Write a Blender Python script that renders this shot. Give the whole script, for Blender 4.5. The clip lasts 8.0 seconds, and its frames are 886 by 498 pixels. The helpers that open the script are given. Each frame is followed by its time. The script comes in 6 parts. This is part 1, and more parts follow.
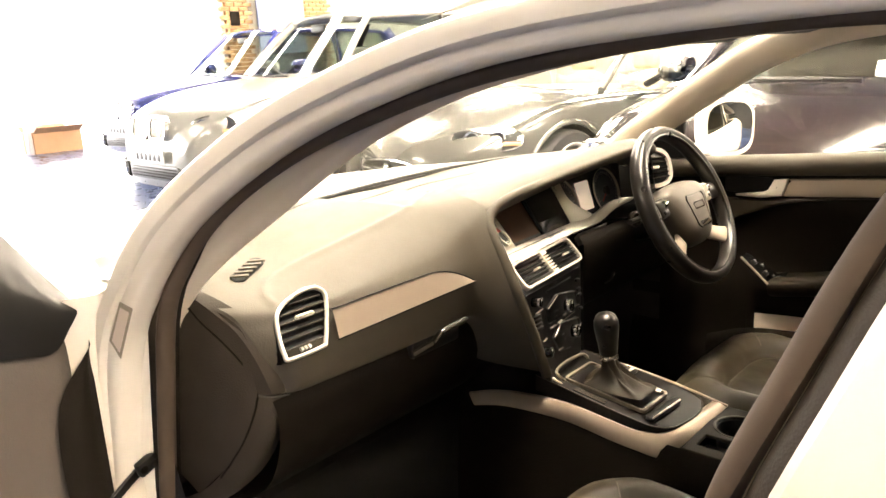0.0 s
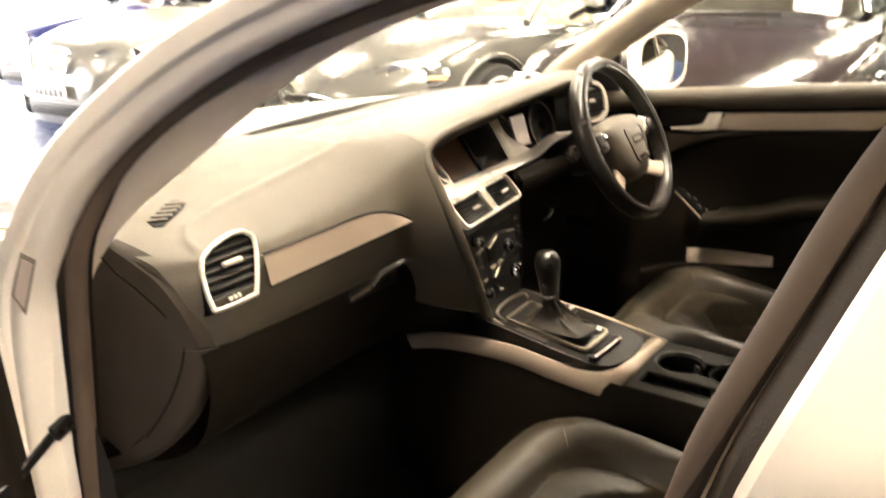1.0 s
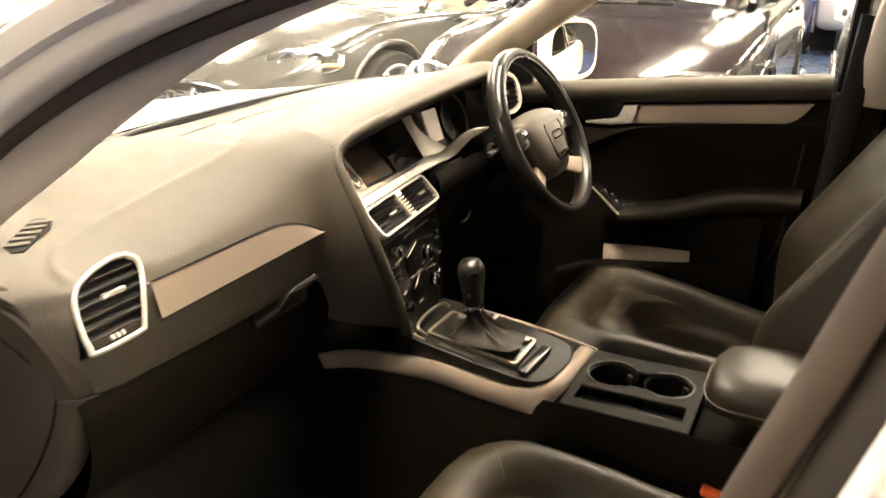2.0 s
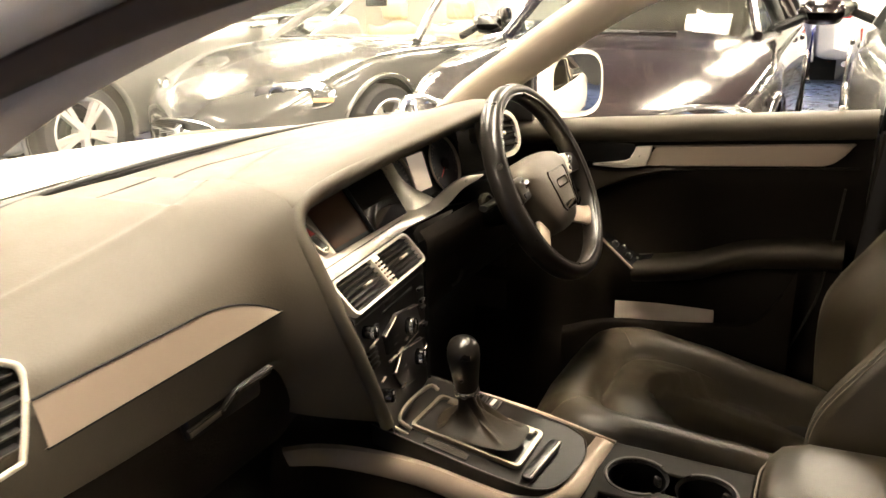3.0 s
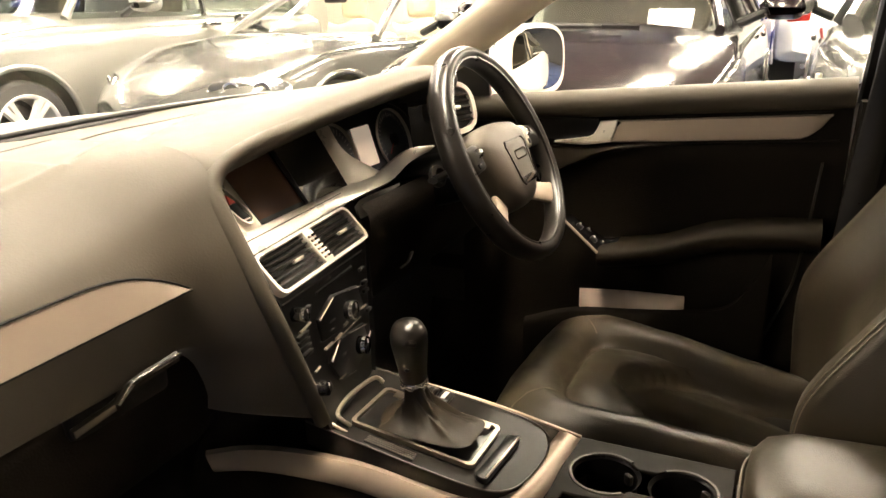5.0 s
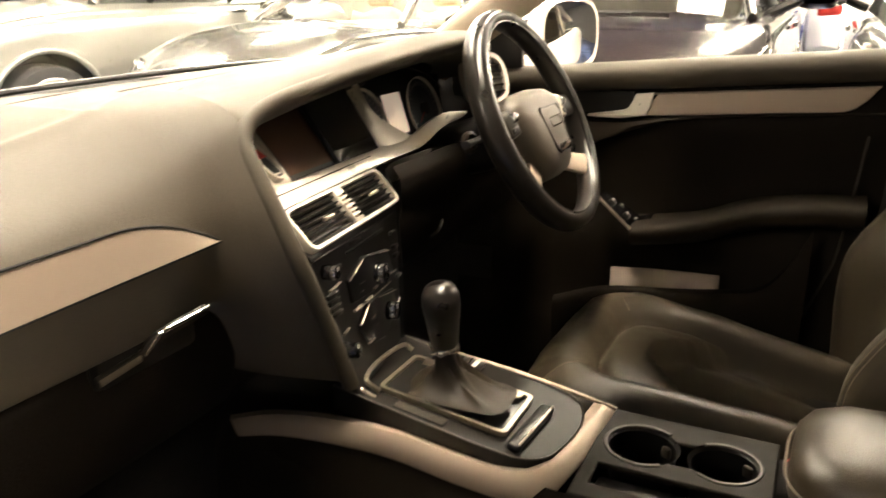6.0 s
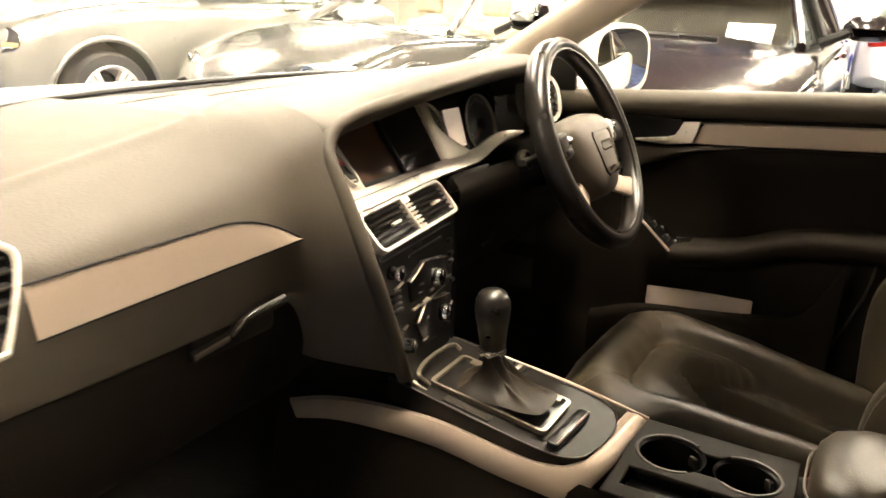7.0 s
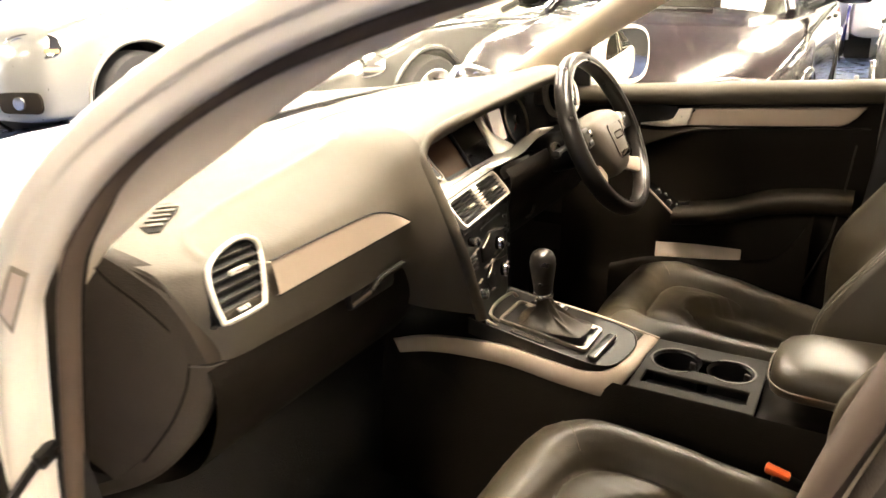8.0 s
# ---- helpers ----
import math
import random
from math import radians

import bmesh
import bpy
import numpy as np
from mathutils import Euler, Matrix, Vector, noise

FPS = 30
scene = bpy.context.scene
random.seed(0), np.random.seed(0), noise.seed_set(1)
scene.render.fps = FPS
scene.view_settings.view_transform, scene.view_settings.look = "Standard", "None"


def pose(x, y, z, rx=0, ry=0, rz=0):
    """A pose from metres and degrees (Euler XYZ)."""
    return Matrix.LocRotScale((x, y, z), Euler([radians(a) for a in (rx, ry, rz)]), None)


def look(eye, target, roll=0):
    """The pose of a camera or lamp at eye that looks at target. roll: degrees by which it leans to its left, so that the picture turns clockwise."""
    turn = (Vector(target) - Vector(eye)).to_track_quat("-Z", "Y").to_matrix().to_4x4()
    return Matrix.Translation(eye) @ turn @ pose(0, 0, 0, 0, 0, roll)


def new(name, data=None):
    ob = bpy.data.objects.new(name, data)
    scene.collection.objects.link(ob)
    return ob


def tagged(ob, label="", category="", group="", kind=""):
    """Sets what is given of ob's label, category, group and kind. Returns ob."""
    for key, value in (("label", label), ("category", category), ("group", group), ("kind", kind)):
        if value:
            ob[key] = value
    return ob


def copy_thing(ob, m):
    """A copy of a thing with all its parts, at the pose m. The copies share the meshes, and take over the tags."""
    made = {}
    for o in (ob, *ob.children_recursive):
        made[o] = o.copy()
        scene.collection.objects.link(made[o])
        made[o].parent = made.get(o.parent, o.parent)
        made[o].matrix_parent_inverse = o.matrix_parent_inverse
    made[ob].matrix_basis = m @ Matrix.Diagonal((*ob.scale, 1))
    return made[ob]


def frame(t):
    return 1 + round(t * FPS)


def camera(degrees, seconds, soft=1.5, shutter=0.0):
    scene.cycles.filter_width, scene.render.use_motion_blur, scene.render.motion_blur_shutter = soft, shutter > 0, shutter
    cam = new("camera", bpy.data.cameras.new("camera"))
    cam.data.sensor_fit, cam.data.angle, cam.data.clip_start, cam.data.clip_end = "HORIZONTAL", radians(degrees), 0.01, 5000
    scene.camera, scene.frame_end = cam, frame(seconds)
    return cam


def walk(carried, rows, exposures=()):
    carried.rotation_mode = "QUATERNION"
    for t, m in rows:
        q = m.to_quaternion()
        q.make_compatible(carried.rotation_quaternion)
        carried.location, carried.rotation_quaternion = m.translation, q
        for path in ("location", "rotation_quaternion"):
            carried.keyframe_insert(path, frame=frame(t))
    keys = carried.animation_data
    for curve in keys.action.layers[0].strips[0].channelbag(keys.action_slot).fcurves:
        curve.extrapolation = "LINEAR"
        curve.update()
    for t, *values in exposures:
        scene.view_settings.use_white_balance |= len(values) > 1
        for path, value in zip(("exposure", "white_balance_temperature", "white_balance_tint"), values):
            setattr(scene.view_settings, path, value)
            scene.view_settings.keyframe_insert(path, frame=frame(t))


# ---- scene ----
cam = camera(60.0, 8.0, shutter=0.5)
PATH = [
    (0, (-1.171, -0.634, 1.244), (0.276, 0.653, 0.748), -2.9),
    (0.5, (-1.159, -0.607, 1.238), (0.309, 0.635, 0.688), -1.0),
    (0.7, (-1.145, -0.590, 1.242), (0.356, 0.590, 0.640), -1.3),
    (1, (-1.136, -0.574, 1.23), (0.394, 0.533, 0.569), -2.2),
    (1.2, (-1.121, -0.544, 1.243), (0.424, 0.479, 0.489), -1.9),
    (1.5, (-1.112, -0.514, 1.237), (0.499, 0.424, 0.513), -2.1),
    (1.7, (-1.095, -0.501, 1.232), (0.543, 0.383, 0.501), -1.6),
    (2.8, (-0.881, -0.408, 1.216), (0.798, 0.481, 0.593), -1.2),
    (3, (-0.846, -0.394, 1.211), (0.837, 0.486, 0.585), -1.5),
    (3.5, (-0.799, -0.374, 1.199), (0.895, 0.473, 0.557), -2.5),
    (4, (-0.815, -0.378, 1.205), (0.86, 0.496, 0.548), -2.4),
    (4.5, (-0.81, -0.382, 1.181), (0.867, 0.482, 0.515), -1.6),
    (4.7, (-0.775, -0.377, 1.16), (0.941, 0.435, 0.531), -1.4),
    (5.8, (-0.722, -0.359, 1.088), (1.008, 0.452, 0.497), -0.8),
    (6, (-0.736, -0.349, 1.085), (0.965, 0.499, 0.462), -0.7),
    (6.5, (-0.767, -0.349, 1.095), (0.905, 0.55, 0.464), -0.6),
    (7, (-0.817, -0.352, 1.112), (0.852, 0.564, 0.501), 2.5),
    (7.2, (-0.867, -0.366, 1.131), (0.792, 0.570, 0.521), 2.7),
    (7.5, (-0.99, -0.381, 1.17), (0.594, 0.577, 0.411), -1.7),
    (7.8, (-1.097, -0.432, 1.213), (0.526, 0.500, 0.507), -0.4),
    (8, (-1.165, -0.44, 1.233), (0.469, 0.486, 0.546), -0.9),
]
walk(cam, [(t, look(eye, target, roll)) for t, eye, target, roll in PATH], exposures=[(0.0, 0.85, 6700, 13), (1.5, 0.65, 6700, 13), (3.0, 0.6, 6700, 13), (6.5, 0.63, 6700, 13), (7.5, 0.97, 6700, 13), (8.0, 1.2, 6700, 13)])

# ---- light ----
world = bpy.data.worlds.new("world")
scene.world = world
world.use_nodes = True
wn = world.node_tree.nodes
sky = wn.new("ShaderNodeTexSky")
sky.sky_type, sky.sun_disc = "NISHITA", False
sky.sun_elevation, sky.sun_rotation = radians(38), radians(-20)
world.node_tree.links.new(sky.outputs[0], wn["Background"].inputs[0])
wn["Background"].inputs[1].default_value = 0.08


def area_lamp(name, size, power, colour, m):
    data = bpy.data.lights.new(name, "AREA")
    data.shape, data.size, data.size_y, data.energy, data.color = "RECTANGLE", size[0], size[1], power, colour
    ob = new(name, data)
    ob.matrix_world = m
    return ob


# daylight through the showroom's wide entrance
area_lamp("entrance_daylight", (9.0, 3.4), 1150, (1.0, 0.93, 0.84), pose(1.0, 13.3, 1.9, 90, 0, 0))

# ---- materials ----
def node_mat(name, colour, rough=0.5, metal=0.0, vary=0.12, scale=6.0, bump=0.0, bump_scale=300.0, rough_vary=0.08, coat=0.0, piece=0.0, spec=0.5):
    """A surface with a slow change of tone, a fine relief and an uneven gloss."""
    mat = bpy.data.materials.new(name)
    mat.use_nodes = True
    n, l = mat.node_tree.nodes, mat.node_tree.links
    b = n["Principled BSDF"]
    b.inputs["Roughness"].default_value, b.inputs["Metallic"].default_value = rough, metal
    b.inputs["Specular IOR Level"].default_value = spec
    b.inputs["Coat Weight"].default_value, b.inputs["Coat Roughness"].default_value = coat, 0.04
    tc = n.new("ShaderNodeTexCoord")
    big = n.new("ShaderNodeTexNoise")
    big.inputs["Scale"].default_value, big.inputs["Detail"].default_value = scale, 6.0
    l.new(tc.outputs["Object"], big.inputs["Vector"])
    mix = n.new("ShaderNodeMix")
    mix.data_type = "RGBA"
    low = tuple(c * (1 - vary) for c in colour)
    high = tuple(min(1.0, c * (1 + vary)) for c in colour)
    mix.inputs[6].default_value, mix.inputs[7].default_value = (*low, 1), (*high, 1)
    l.new(big.outputs["Fac"], mix.inputs[0])
    out = mix.outputs[2]
    if piece:
        info = n.new("ShaderNodeObjectInfo")
        ramp = n.new("ShaderNodeMapRange")
        ramp.inputs[3].default_value, ramp.inputs[4].default_value = 1 - piece, 1 + piece
        l.new(info.outputs["Random"], ramp.inputs[0])
        hs = n.new("ShaderNodeHueSaturation")
        l.new(ramp.outputs[0], hs.inputs["Value"])
        l.new(out, hs.inputs["Color"])
        out = hs.outputs[0]
    l.new(out, b.inputs["Base Color"])
    if rough_vary:
        rr = n.new("ShaderNodeMapRange")
        rr.inputs[3].default_value, rr.inputs[4].default_value = max(0.02, rough - rough_vary), min(1.0, rough + rough_vary)
        sm = n.new("ShaderNodeTexNoise")
        sm.inputs["Scale"].default_value, sm.inputs["Detail"].default_value = scale * 5, 4.0
        l.new(tc.outputs["Object"], sm.inputs["Vector"])
        l.new(sm.outputs["Fac"], rr.inputs[0])
        l.new(rr.outputs[0], b.inputs["Roughness"])
    if bump:
        fine = n.new("ShaderNodeTexVoronoi")
        fine.inputs["Scale"].default_value = bump_scale
        l.new(tc.outputs["Object"], fine.inputs["Vector"])
        bp = n.new("ShaderNodeBump")
        bp.inputs["Strength"].default_value, bp.inputs["Distance"].default_value = bump, 0.002
        l.new(fine.outputs["Distance"], bp.inputs["Height"])
        l.new(bp.outputs[0], b.inputs["Normal"])
    return mat


def glass_mat(name, tint, rough=0.0, clear=0.9):
    """A thin pane: mostly clear, with the gloss of glass."""
    mat = bpy.data.materials.new(name)
    mat.use_nodes = True
    n, l = mat.node_tree.nodes, mat.node_tree.links
    n.remove(n["Principled BSDF"])
    t, g, m, f = n.new("ShaderNodeBsdfTransparent"), n.new("ShaderNodeBsdfGlossy"), n.new("ShaderNodeMixShader"), n.new("ShaderNodeLayerWeight")
    t.inputs[0].default_value = (*tint, 1)
    g.inputs["Roughness"].default_value = rough
    f.inputs[0].default_value = 0.5
    p, a = n.new("ShaderNodeMath"), n.new("ShaderNodeMath")
    p.operation, a.operation = "POWER", "MULTIPLY_ADD"
    p.inputs[1].default_value, a.inputs[1].default_value, a.inputs[2].default_value = 5.0, 0.58, 0.042
    l.new(f.outputs["Facing"], p.inputs[0])
    l.new(p.outputs[0], a.inputs[0])
    l.new(a.outputs[0], m.inputs[0])
    l.new(t.outputs[0], m.inputs[1])
    l.new(g.outputs[0], m.inputs[2])
    l.new(m.outputs[0], n["Material Output"].inputs[0])
    return mat


def glow_mat(name, colour, strength):
    mat = bpy.data.materials.new(name)
    mat.use_nodes = True
    b = mat.node_tree.nodes["Principled BSDF"]
    b.inputs["Base Color"].default_value = (*colour, 1)
    b.inputs["Emission Color"].default_value, b.inputs["Emission Strength"].default_value = (*colour, 1), strength
    return mat


M_WHITE = node_mat("white_paint", (0.80, 0.735, 0.635), 0.30, vary=0.03, coat=0.15, rough_vary=0.015)
M_PAD = node_mat("dash_grain", (0.067, 0.056, 0.038), 0.58, vary=0.08, bump=0.10, bump_scale=420)
# Dash colour scaled down; the tilted panel's shade is painted into it.
M_PADSHADE = node_mat("shaded_dash_tone", (0.052, 0.043, 0.029), 0.52, vary=0.06)
M_DARKPAD = node_mat("brown_vinyl", (0.034, 0.026, 0.018), 0.6, vary=0.10, bump=0.15, bump_scale=420, spec=0.3)
# Extra dark: shade low in the cabin is put into this colour.
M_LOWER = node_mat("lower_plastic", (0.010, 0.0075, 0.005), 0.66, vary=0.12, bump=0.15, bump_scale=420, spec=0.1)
M_BLACK = node_mat("black_plastic", (0.007, 0.0065, 0.006), 0.32, vary=0.15)
M_GLOSS = node_mat("piano_black", (0.01, 0.01, 0.01), 0.12, vary=0.1, coat=0.5)
M_TAIL = node_mat("tail_lens", (0.30, 0.02, 0.015), 0.25)
M_TRIM = node_mat("brushed_trim", (0.46, 0.375, 0.29), 0.42, metal=0.35, vary=0.05, scale=3, bump=0.05, bump_scale=900)
M_DECK = node_mat("satin_grey", (0.038, 0.032, 0.025), 0.40, vary=0.05, spec=0.35)
M_GATE = node_mat("worn_bright_metal", (0.34, 0.30, 0.24), 0.32, metal=0.9, vary=0.08)
M_SILVER = node_mat("silver_trim", (0.82, 0.76, 0.66), 0.30, metal=0.30, vary=0.04)
M_CHROME = node_mat("chrome", (0.8, 0.8, 0.8), 0.08, metal=1.0, vary=0.02, rough_vary=0.03)
M_LEATHER = node_mat("black_leather", (0.043, 0.034, 0.021), 0.37, vary=0.12, scale=9, bump=0.14, bump_scale=620, rough_vary=0.08)
M_RIMLEATHER = node_mat("wheel_leather", (0.013, 0.011, 0.009), 0.28, vary=0.08, scale=5, rough_vary=0.02)
M_PADLEATHER = node_mat("airbag_vinyl", (0.080, 0.066, 0.048), 0.5, vary=0.08, bump=0.1, bump_scale=700)
M_SATIN = node_mat("satin_black", (0.010, 0.0085, 0.007), 0.42, vary=0.1, rough_vary=0.03, spec=0.14)
M_BOOT = node_mat("boot_leather", (0.018, 0.013, 0.0075), 0.45, vary=0.15, scale=20, bump=0.1, bump_scale=700, spec=0.22)
# Brown stands for the lit cabin mirrored in the switched-off display.
M_REFLECTION = node_mat("screen_reflection", (0.12, 0.067, 0.044), 0.16, vary=0.25, scale=9)
M_SHEET = node_mat("white_sheet", (0.8, 0.8, 0.78), 0.7, vary=0.03)
M_STITCH = node_mat("stitching", (0.16, 0.14, 0.11), 0.7)
M_CARPET = node_mat("black_carpet", (0.018, 0.015, 0.012), 0.95, vary=0.3, scale=40, bump=0.8, bump_scale=500)
M_RUBBER = node_mat("rubber_seal", (0.078, 0.056, 0.039), 0.65, vary=0.15, scale=20, spec=0.3)
M_CARDTRIM = node_mat("door_card_vinyl", (0.085, 0.070, 0.056), 0.6, vary=0.08, bump=0.15, bump_scale=500)
M_PILLAR = node_mat("pillar_trim", (0.64, 0.55, 0.43), 0.65, vary=0.06, bump=0.15, bump_scale=500)
# Darker than the pale lining, to cut light bounced onto the seats.
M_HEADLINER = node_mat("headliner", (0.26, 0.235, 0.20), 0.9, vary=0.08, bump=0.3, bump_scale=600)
M_SCREEN = node_mat("dark_screen", (0.012, 0.010, 0.009), 0.06, vary=0.05, rough_vary=0.02, coat=0.5)
M_LCD = glow_mat("lit_display", (0.95, 0.76, 0.58), 0.24)
M_CUP = node_mat("black_console_plastic", (0.017, 0.014, 0.010), 0.60, vary=0.08, spec=0.15)
M_ARM = node_mat("armrest_vinyl", (0.022, 0.017, 0.011), 0.6, vary=0.1, bump=0.12, bump_scale=500, spec=0.15)
# Light and bluish: the reflection on the dials is put into their colour.
M_DIAL = node_mat("dial_face", (0.10, 0.105, 0.12), 0.3, vary=0.2, scale=60)
M_RED = node_mat("red_mark", (0.7, 0.05, 0.03), 0.4)
M_BUCKLE = node_mat("orange_buckle", (0.85, 0.16, 0.05), 0.4, vary=0.05)
M_PAPER = node_mat("pale_paper", (0.62, 0.52, 0.44), 0.7, vary=0.05)
M_LABEL = node_mat("aged_label", (0.30, 0.255, 0.19), 0.6, vary=0.15, scale=30)
M_PRINT = node_mat("pale_print", (0.6, 0.58, 0.54), 0.5)
M_GLASS = glass_mat("window_glass", (0.93, 0.95, 0.92))
M_DARKGLASS = glass_mat("tinted_glass", (0.55, 0.60, 0.57))
M_MIRROR = node_mat("mirror_glass", (0.9, 0.9, 0.9), 0.02, metal=1.0, vary=0.0, rough_vary=0.0)
M_TYRE = node_mat("tyre_rubber", (0.02, 0.02, 0.021), 0.7, vary=0.2, scale=15)
M_ALLOY = node_mat("alloy", (0.72, 0.71, 0.68), 0.35, metal=0.35, vary=0.05)
M_LINER = node_mat("arch_liner", (0.008, 0.008, 0.008), 0.9)
M_FLOOR = node_mat("blue_floor_paint", (0.034, 0.052, 0.112), 0.28, vary=0.18, scale=1.2, rough_vary=0.08, spec=0.35)
M_WALL = node_mat("showroom_wall", (0.74, 0.70, 0.62), 0.85, vary=0.05, scale=1.5, bump=0.2, bump_scale=80)
M_DARKWALL = node_mat("dark_wall", (0.05, 0.047, 0.043), 0.85, vary=0.08, scale=1.5)
# Ceiling colour lowered to hold back ambient light in the cabin.
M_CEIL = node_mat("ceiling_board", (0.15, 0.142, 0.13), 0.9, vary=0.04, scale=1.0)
M_BRICK = node_mat("yellow_brick", (0.42, 0.26, 0.13), 0.85, vary=0.25, scale=9, bump=0.4, bump_scale=90, piece=0.22)
M_DOORPAINT = node_mat("blue_grey_door", (0.16, 0.20, 0.30), 0.5, vary=0.1)
M_STEEL = node_mat("painted_steel", (0.55, 0.50, 0.52), 0.5, vary=0.08)
M_CARD = node_mat("brown_card", (0.45, 0.27, 0.15), 0.8, vary=0.15)
M_LAMPGLOW = glow_mat("lamp_glow", (1.0, 0.87, 0.69), 63.0)
M_DAYGLOW = glow_mat("daylight_backdrop", (1.0, 0.97, 0.93), 9.0)
M_CARSILVER = node_mat("silver_paint", (0.31, 0.31, 0.29), 0.28, metal=0.55, vary=0.03, coat=0.8, rough_vary=0.015)
M_CARGREY = node_mat("pewter_paint", (0.14, 0.14, 0.13), 0.25, metal=0.5, vary=0.04, coat=1.0, rough_vary=0.015)
M_CARBLACK = node_mat("dark_plum_paint", (0.018, 0.012, 0.013), 0.18, vary=0.1, coat=1.0, rough_vary=0.015)
M_CARBLUE = node_mat("deep_blue_paint", (0.03, 0.04, 0.20), 0.2, metal=0.3, vary=0.05, coat=1.0, rough_vary=0.015)
M_CARWHITE = node_mat("pearl_paint", (0.75, 0.75, 0.74), 0.25, vary=0.03, coat=0.8, rough_vary=0.015)
M_REFLECTOR = node_mat("lamp_reflector", (0.85, 0.85, 0.85), 0.15, metal=1.0, vary=0.05)
M_AMBER = node_mat("amber_lens", (0.75, 0.45, 0.22), 0.25)
M_CREAM = node_mat("cream_leather", (0.50, 0.42, 0.30), 0.5, vary=0.08)

# ---- building helpers ----
def thing(name, label, category, at=(0, 0, 0), turn=0.0, group="", kind=""):
    ob = new(name)
    ob.matrix_world = pose(*at, 0, 0, turn)
    return tagged(ob, label, category, group, kind)


def part(name, bm, mat, parent=None, label="", sharp=38, **tags):
    """Links a bmesh as one mesh object under a thing or a part."""
    bmesh.ops.remove_doubles(bm, verts=bm.verts, dist=1e-5)
    bmesh.ops.recalc_face_normals(bm, faces=bm.faces)
    me = bpy.data.meshes.new(name)
    bm.to_mesh(me)
    bm.free()
    me.shade_smooth()
    me.set_sharp_from_angle(angle=radians(sharp))
    for m in (mat if isinstance(mat, (list, tuple)) else [mat]):
        me.materials.append(m)
    ob = new(name, me)
    ob.parent = parent
    if label:
        ob["label"] = label
    return tagged(ob, **tags) if tags else ob


def thick(ob, t, offset=0.0):
    m = ob.modifiers.new("thickness", "SOLIDIFY")
    m.thickness, m.offset = t, offset
    return ob


def spline(pts, n):
    """A smooth curve of n points through pts."""
    pts = [Vector(p) for p in pts]
    if len(pts) == 2:
        return [pts[0].lerp(pts[1], i / (n - 1)) for i in range(n)]
    out = []
    segs = len(pts) - 1
    for i in range(n):
        s = i / (n - 1) * segs
        k = min(int(s), segs - 1)
        f = s - k
        p1, p2 = pts[k], pts[k + 1]
        p0 = pts[k - 1] if k else p1 * 2 - p2
        p3 = pts[k + 2] if k + 2 <= segs else p2 * 2 - p1
        out.append(0.5 * ((2 * p1) + (p2 - p0) * f + (2 * p0 - 5 * p1 + 4 * p2 - p3) * f * f + (3 * p1 - p0 - 3 * p2 + p3) * f ** 3))
    return out


def lerp_list(rows, u):
    """A value from (position, value) rows, eased between them."""
    if u <= rows[0][0]:
        return rows[0][1]
    for (a, va), (b, vb) in zip(rows, rows[1:]):
        if u <= b:
            f = (u - a) / (b - a)
            return va + (vb - va) * f
    return rows[-1][1]


def eased_list(rows, u):
    """A value from (position, value) rows on a smooth curve."""
    if u <= rows[0][0] or u >= rows[-1][0]:
        return lerp_list(rows, u)
    k = next(i for i in range(len(rows) - 1) if u <= rows[i + 1][0])

    def slope(i):
        if i in (0, len(rows) - 1):
            i, j = (0, 1) if i == 0 else (i - 1, i)
            return (rows[j][1] - rows[i][1]) / (rows[j][0] - rows[i][0])
        a, b = [(rows[n + 1][1] - rows[n][1]) / (rows[n + 1][0] - rows[n][0]) for n in (i - 1, i)]
        return 0.0 if a * b <= 0 else 2 * a * b / (a + b)
    (x0, v0), (x1, v1) = rows[k], rows[k + 1]
    w = x1 - x0
    f = (u - x0) / w
    return v0 * (1 + 2 * f) * (1 - f) ** 2 + slope(k) * w * f * (1 - f) ** 2 + v1 * f * f * (3 - 2 * f) + slope(k + 1) * w * f * f * (f - 1)


def loft(rows, close_u=False, close_v=False, caps=False, bm=None):
    bm = bm or bmesh.new()
    vs = [[bm.verts.new(p) for p in r] for r in rows]
    nu, nv = len(vs), len(vs[0])
    for i in range(nu if close_u else nu - 1):
        for j in range(nv if close_v else nv - 1):
            q = [vs[i][j], vs[(i + 1) % nu][j], vs[(i + 1) % nu][(j + 1) % nv], vs[i][(j + 1) % nv]]
            try:
                bm.faces.new(q)
            except ValueError:
                pass
    if caps:
        bm.faces.new(vs[0])
        bm.faces.new(list(reversed(vs[-1])))
    return bm


def smooth_loft(rows, nu, nv, **k):
    """A loft through a few section rows, made fine in both ways."""
    fine = [spline(r, nv) for r in rows]
    cols = [spline([r[j] for r in fine], nu) for j in range(nv)]
    return loft([[cols[j][i] for j in range(nv)] for i in range(nu)], **k)


def sweep(path, profile, n=0, up=(0, 0, 1), closed=True, caps=True, turn=None, grow=None, bm=None):
    """Profile points (side, up) carried along a path."""
    pts = spline(path, n) if n else [Vector(p) for p in path]
    rows = []
    for i, p in enumerate(pts):
        d = (pts[min(i + 1, len(pts) - 1)] - pts[max(i - 1, 0)]).normalized()
        s = d.cross(Vector(up))
        s = s.normalized() if s.length > 1e-4 else Vector((1, 0, 0))
        w = s.cross(d).normalized()
        a = radians(turn(i / (len(pts) - 1))) if turn else 0.0
        g = grow(i / (len(pts) - 1)) if grow else 1.0
        rows.append([p + g * ((x * math.cos(a) - y * math.sin(a)) * s + (x * math.sin(a) + y * math.cos(a)) * w) for x, y in profile])
    return loft(rows, close_v=closed, caps=caps and closed, bm=bm)


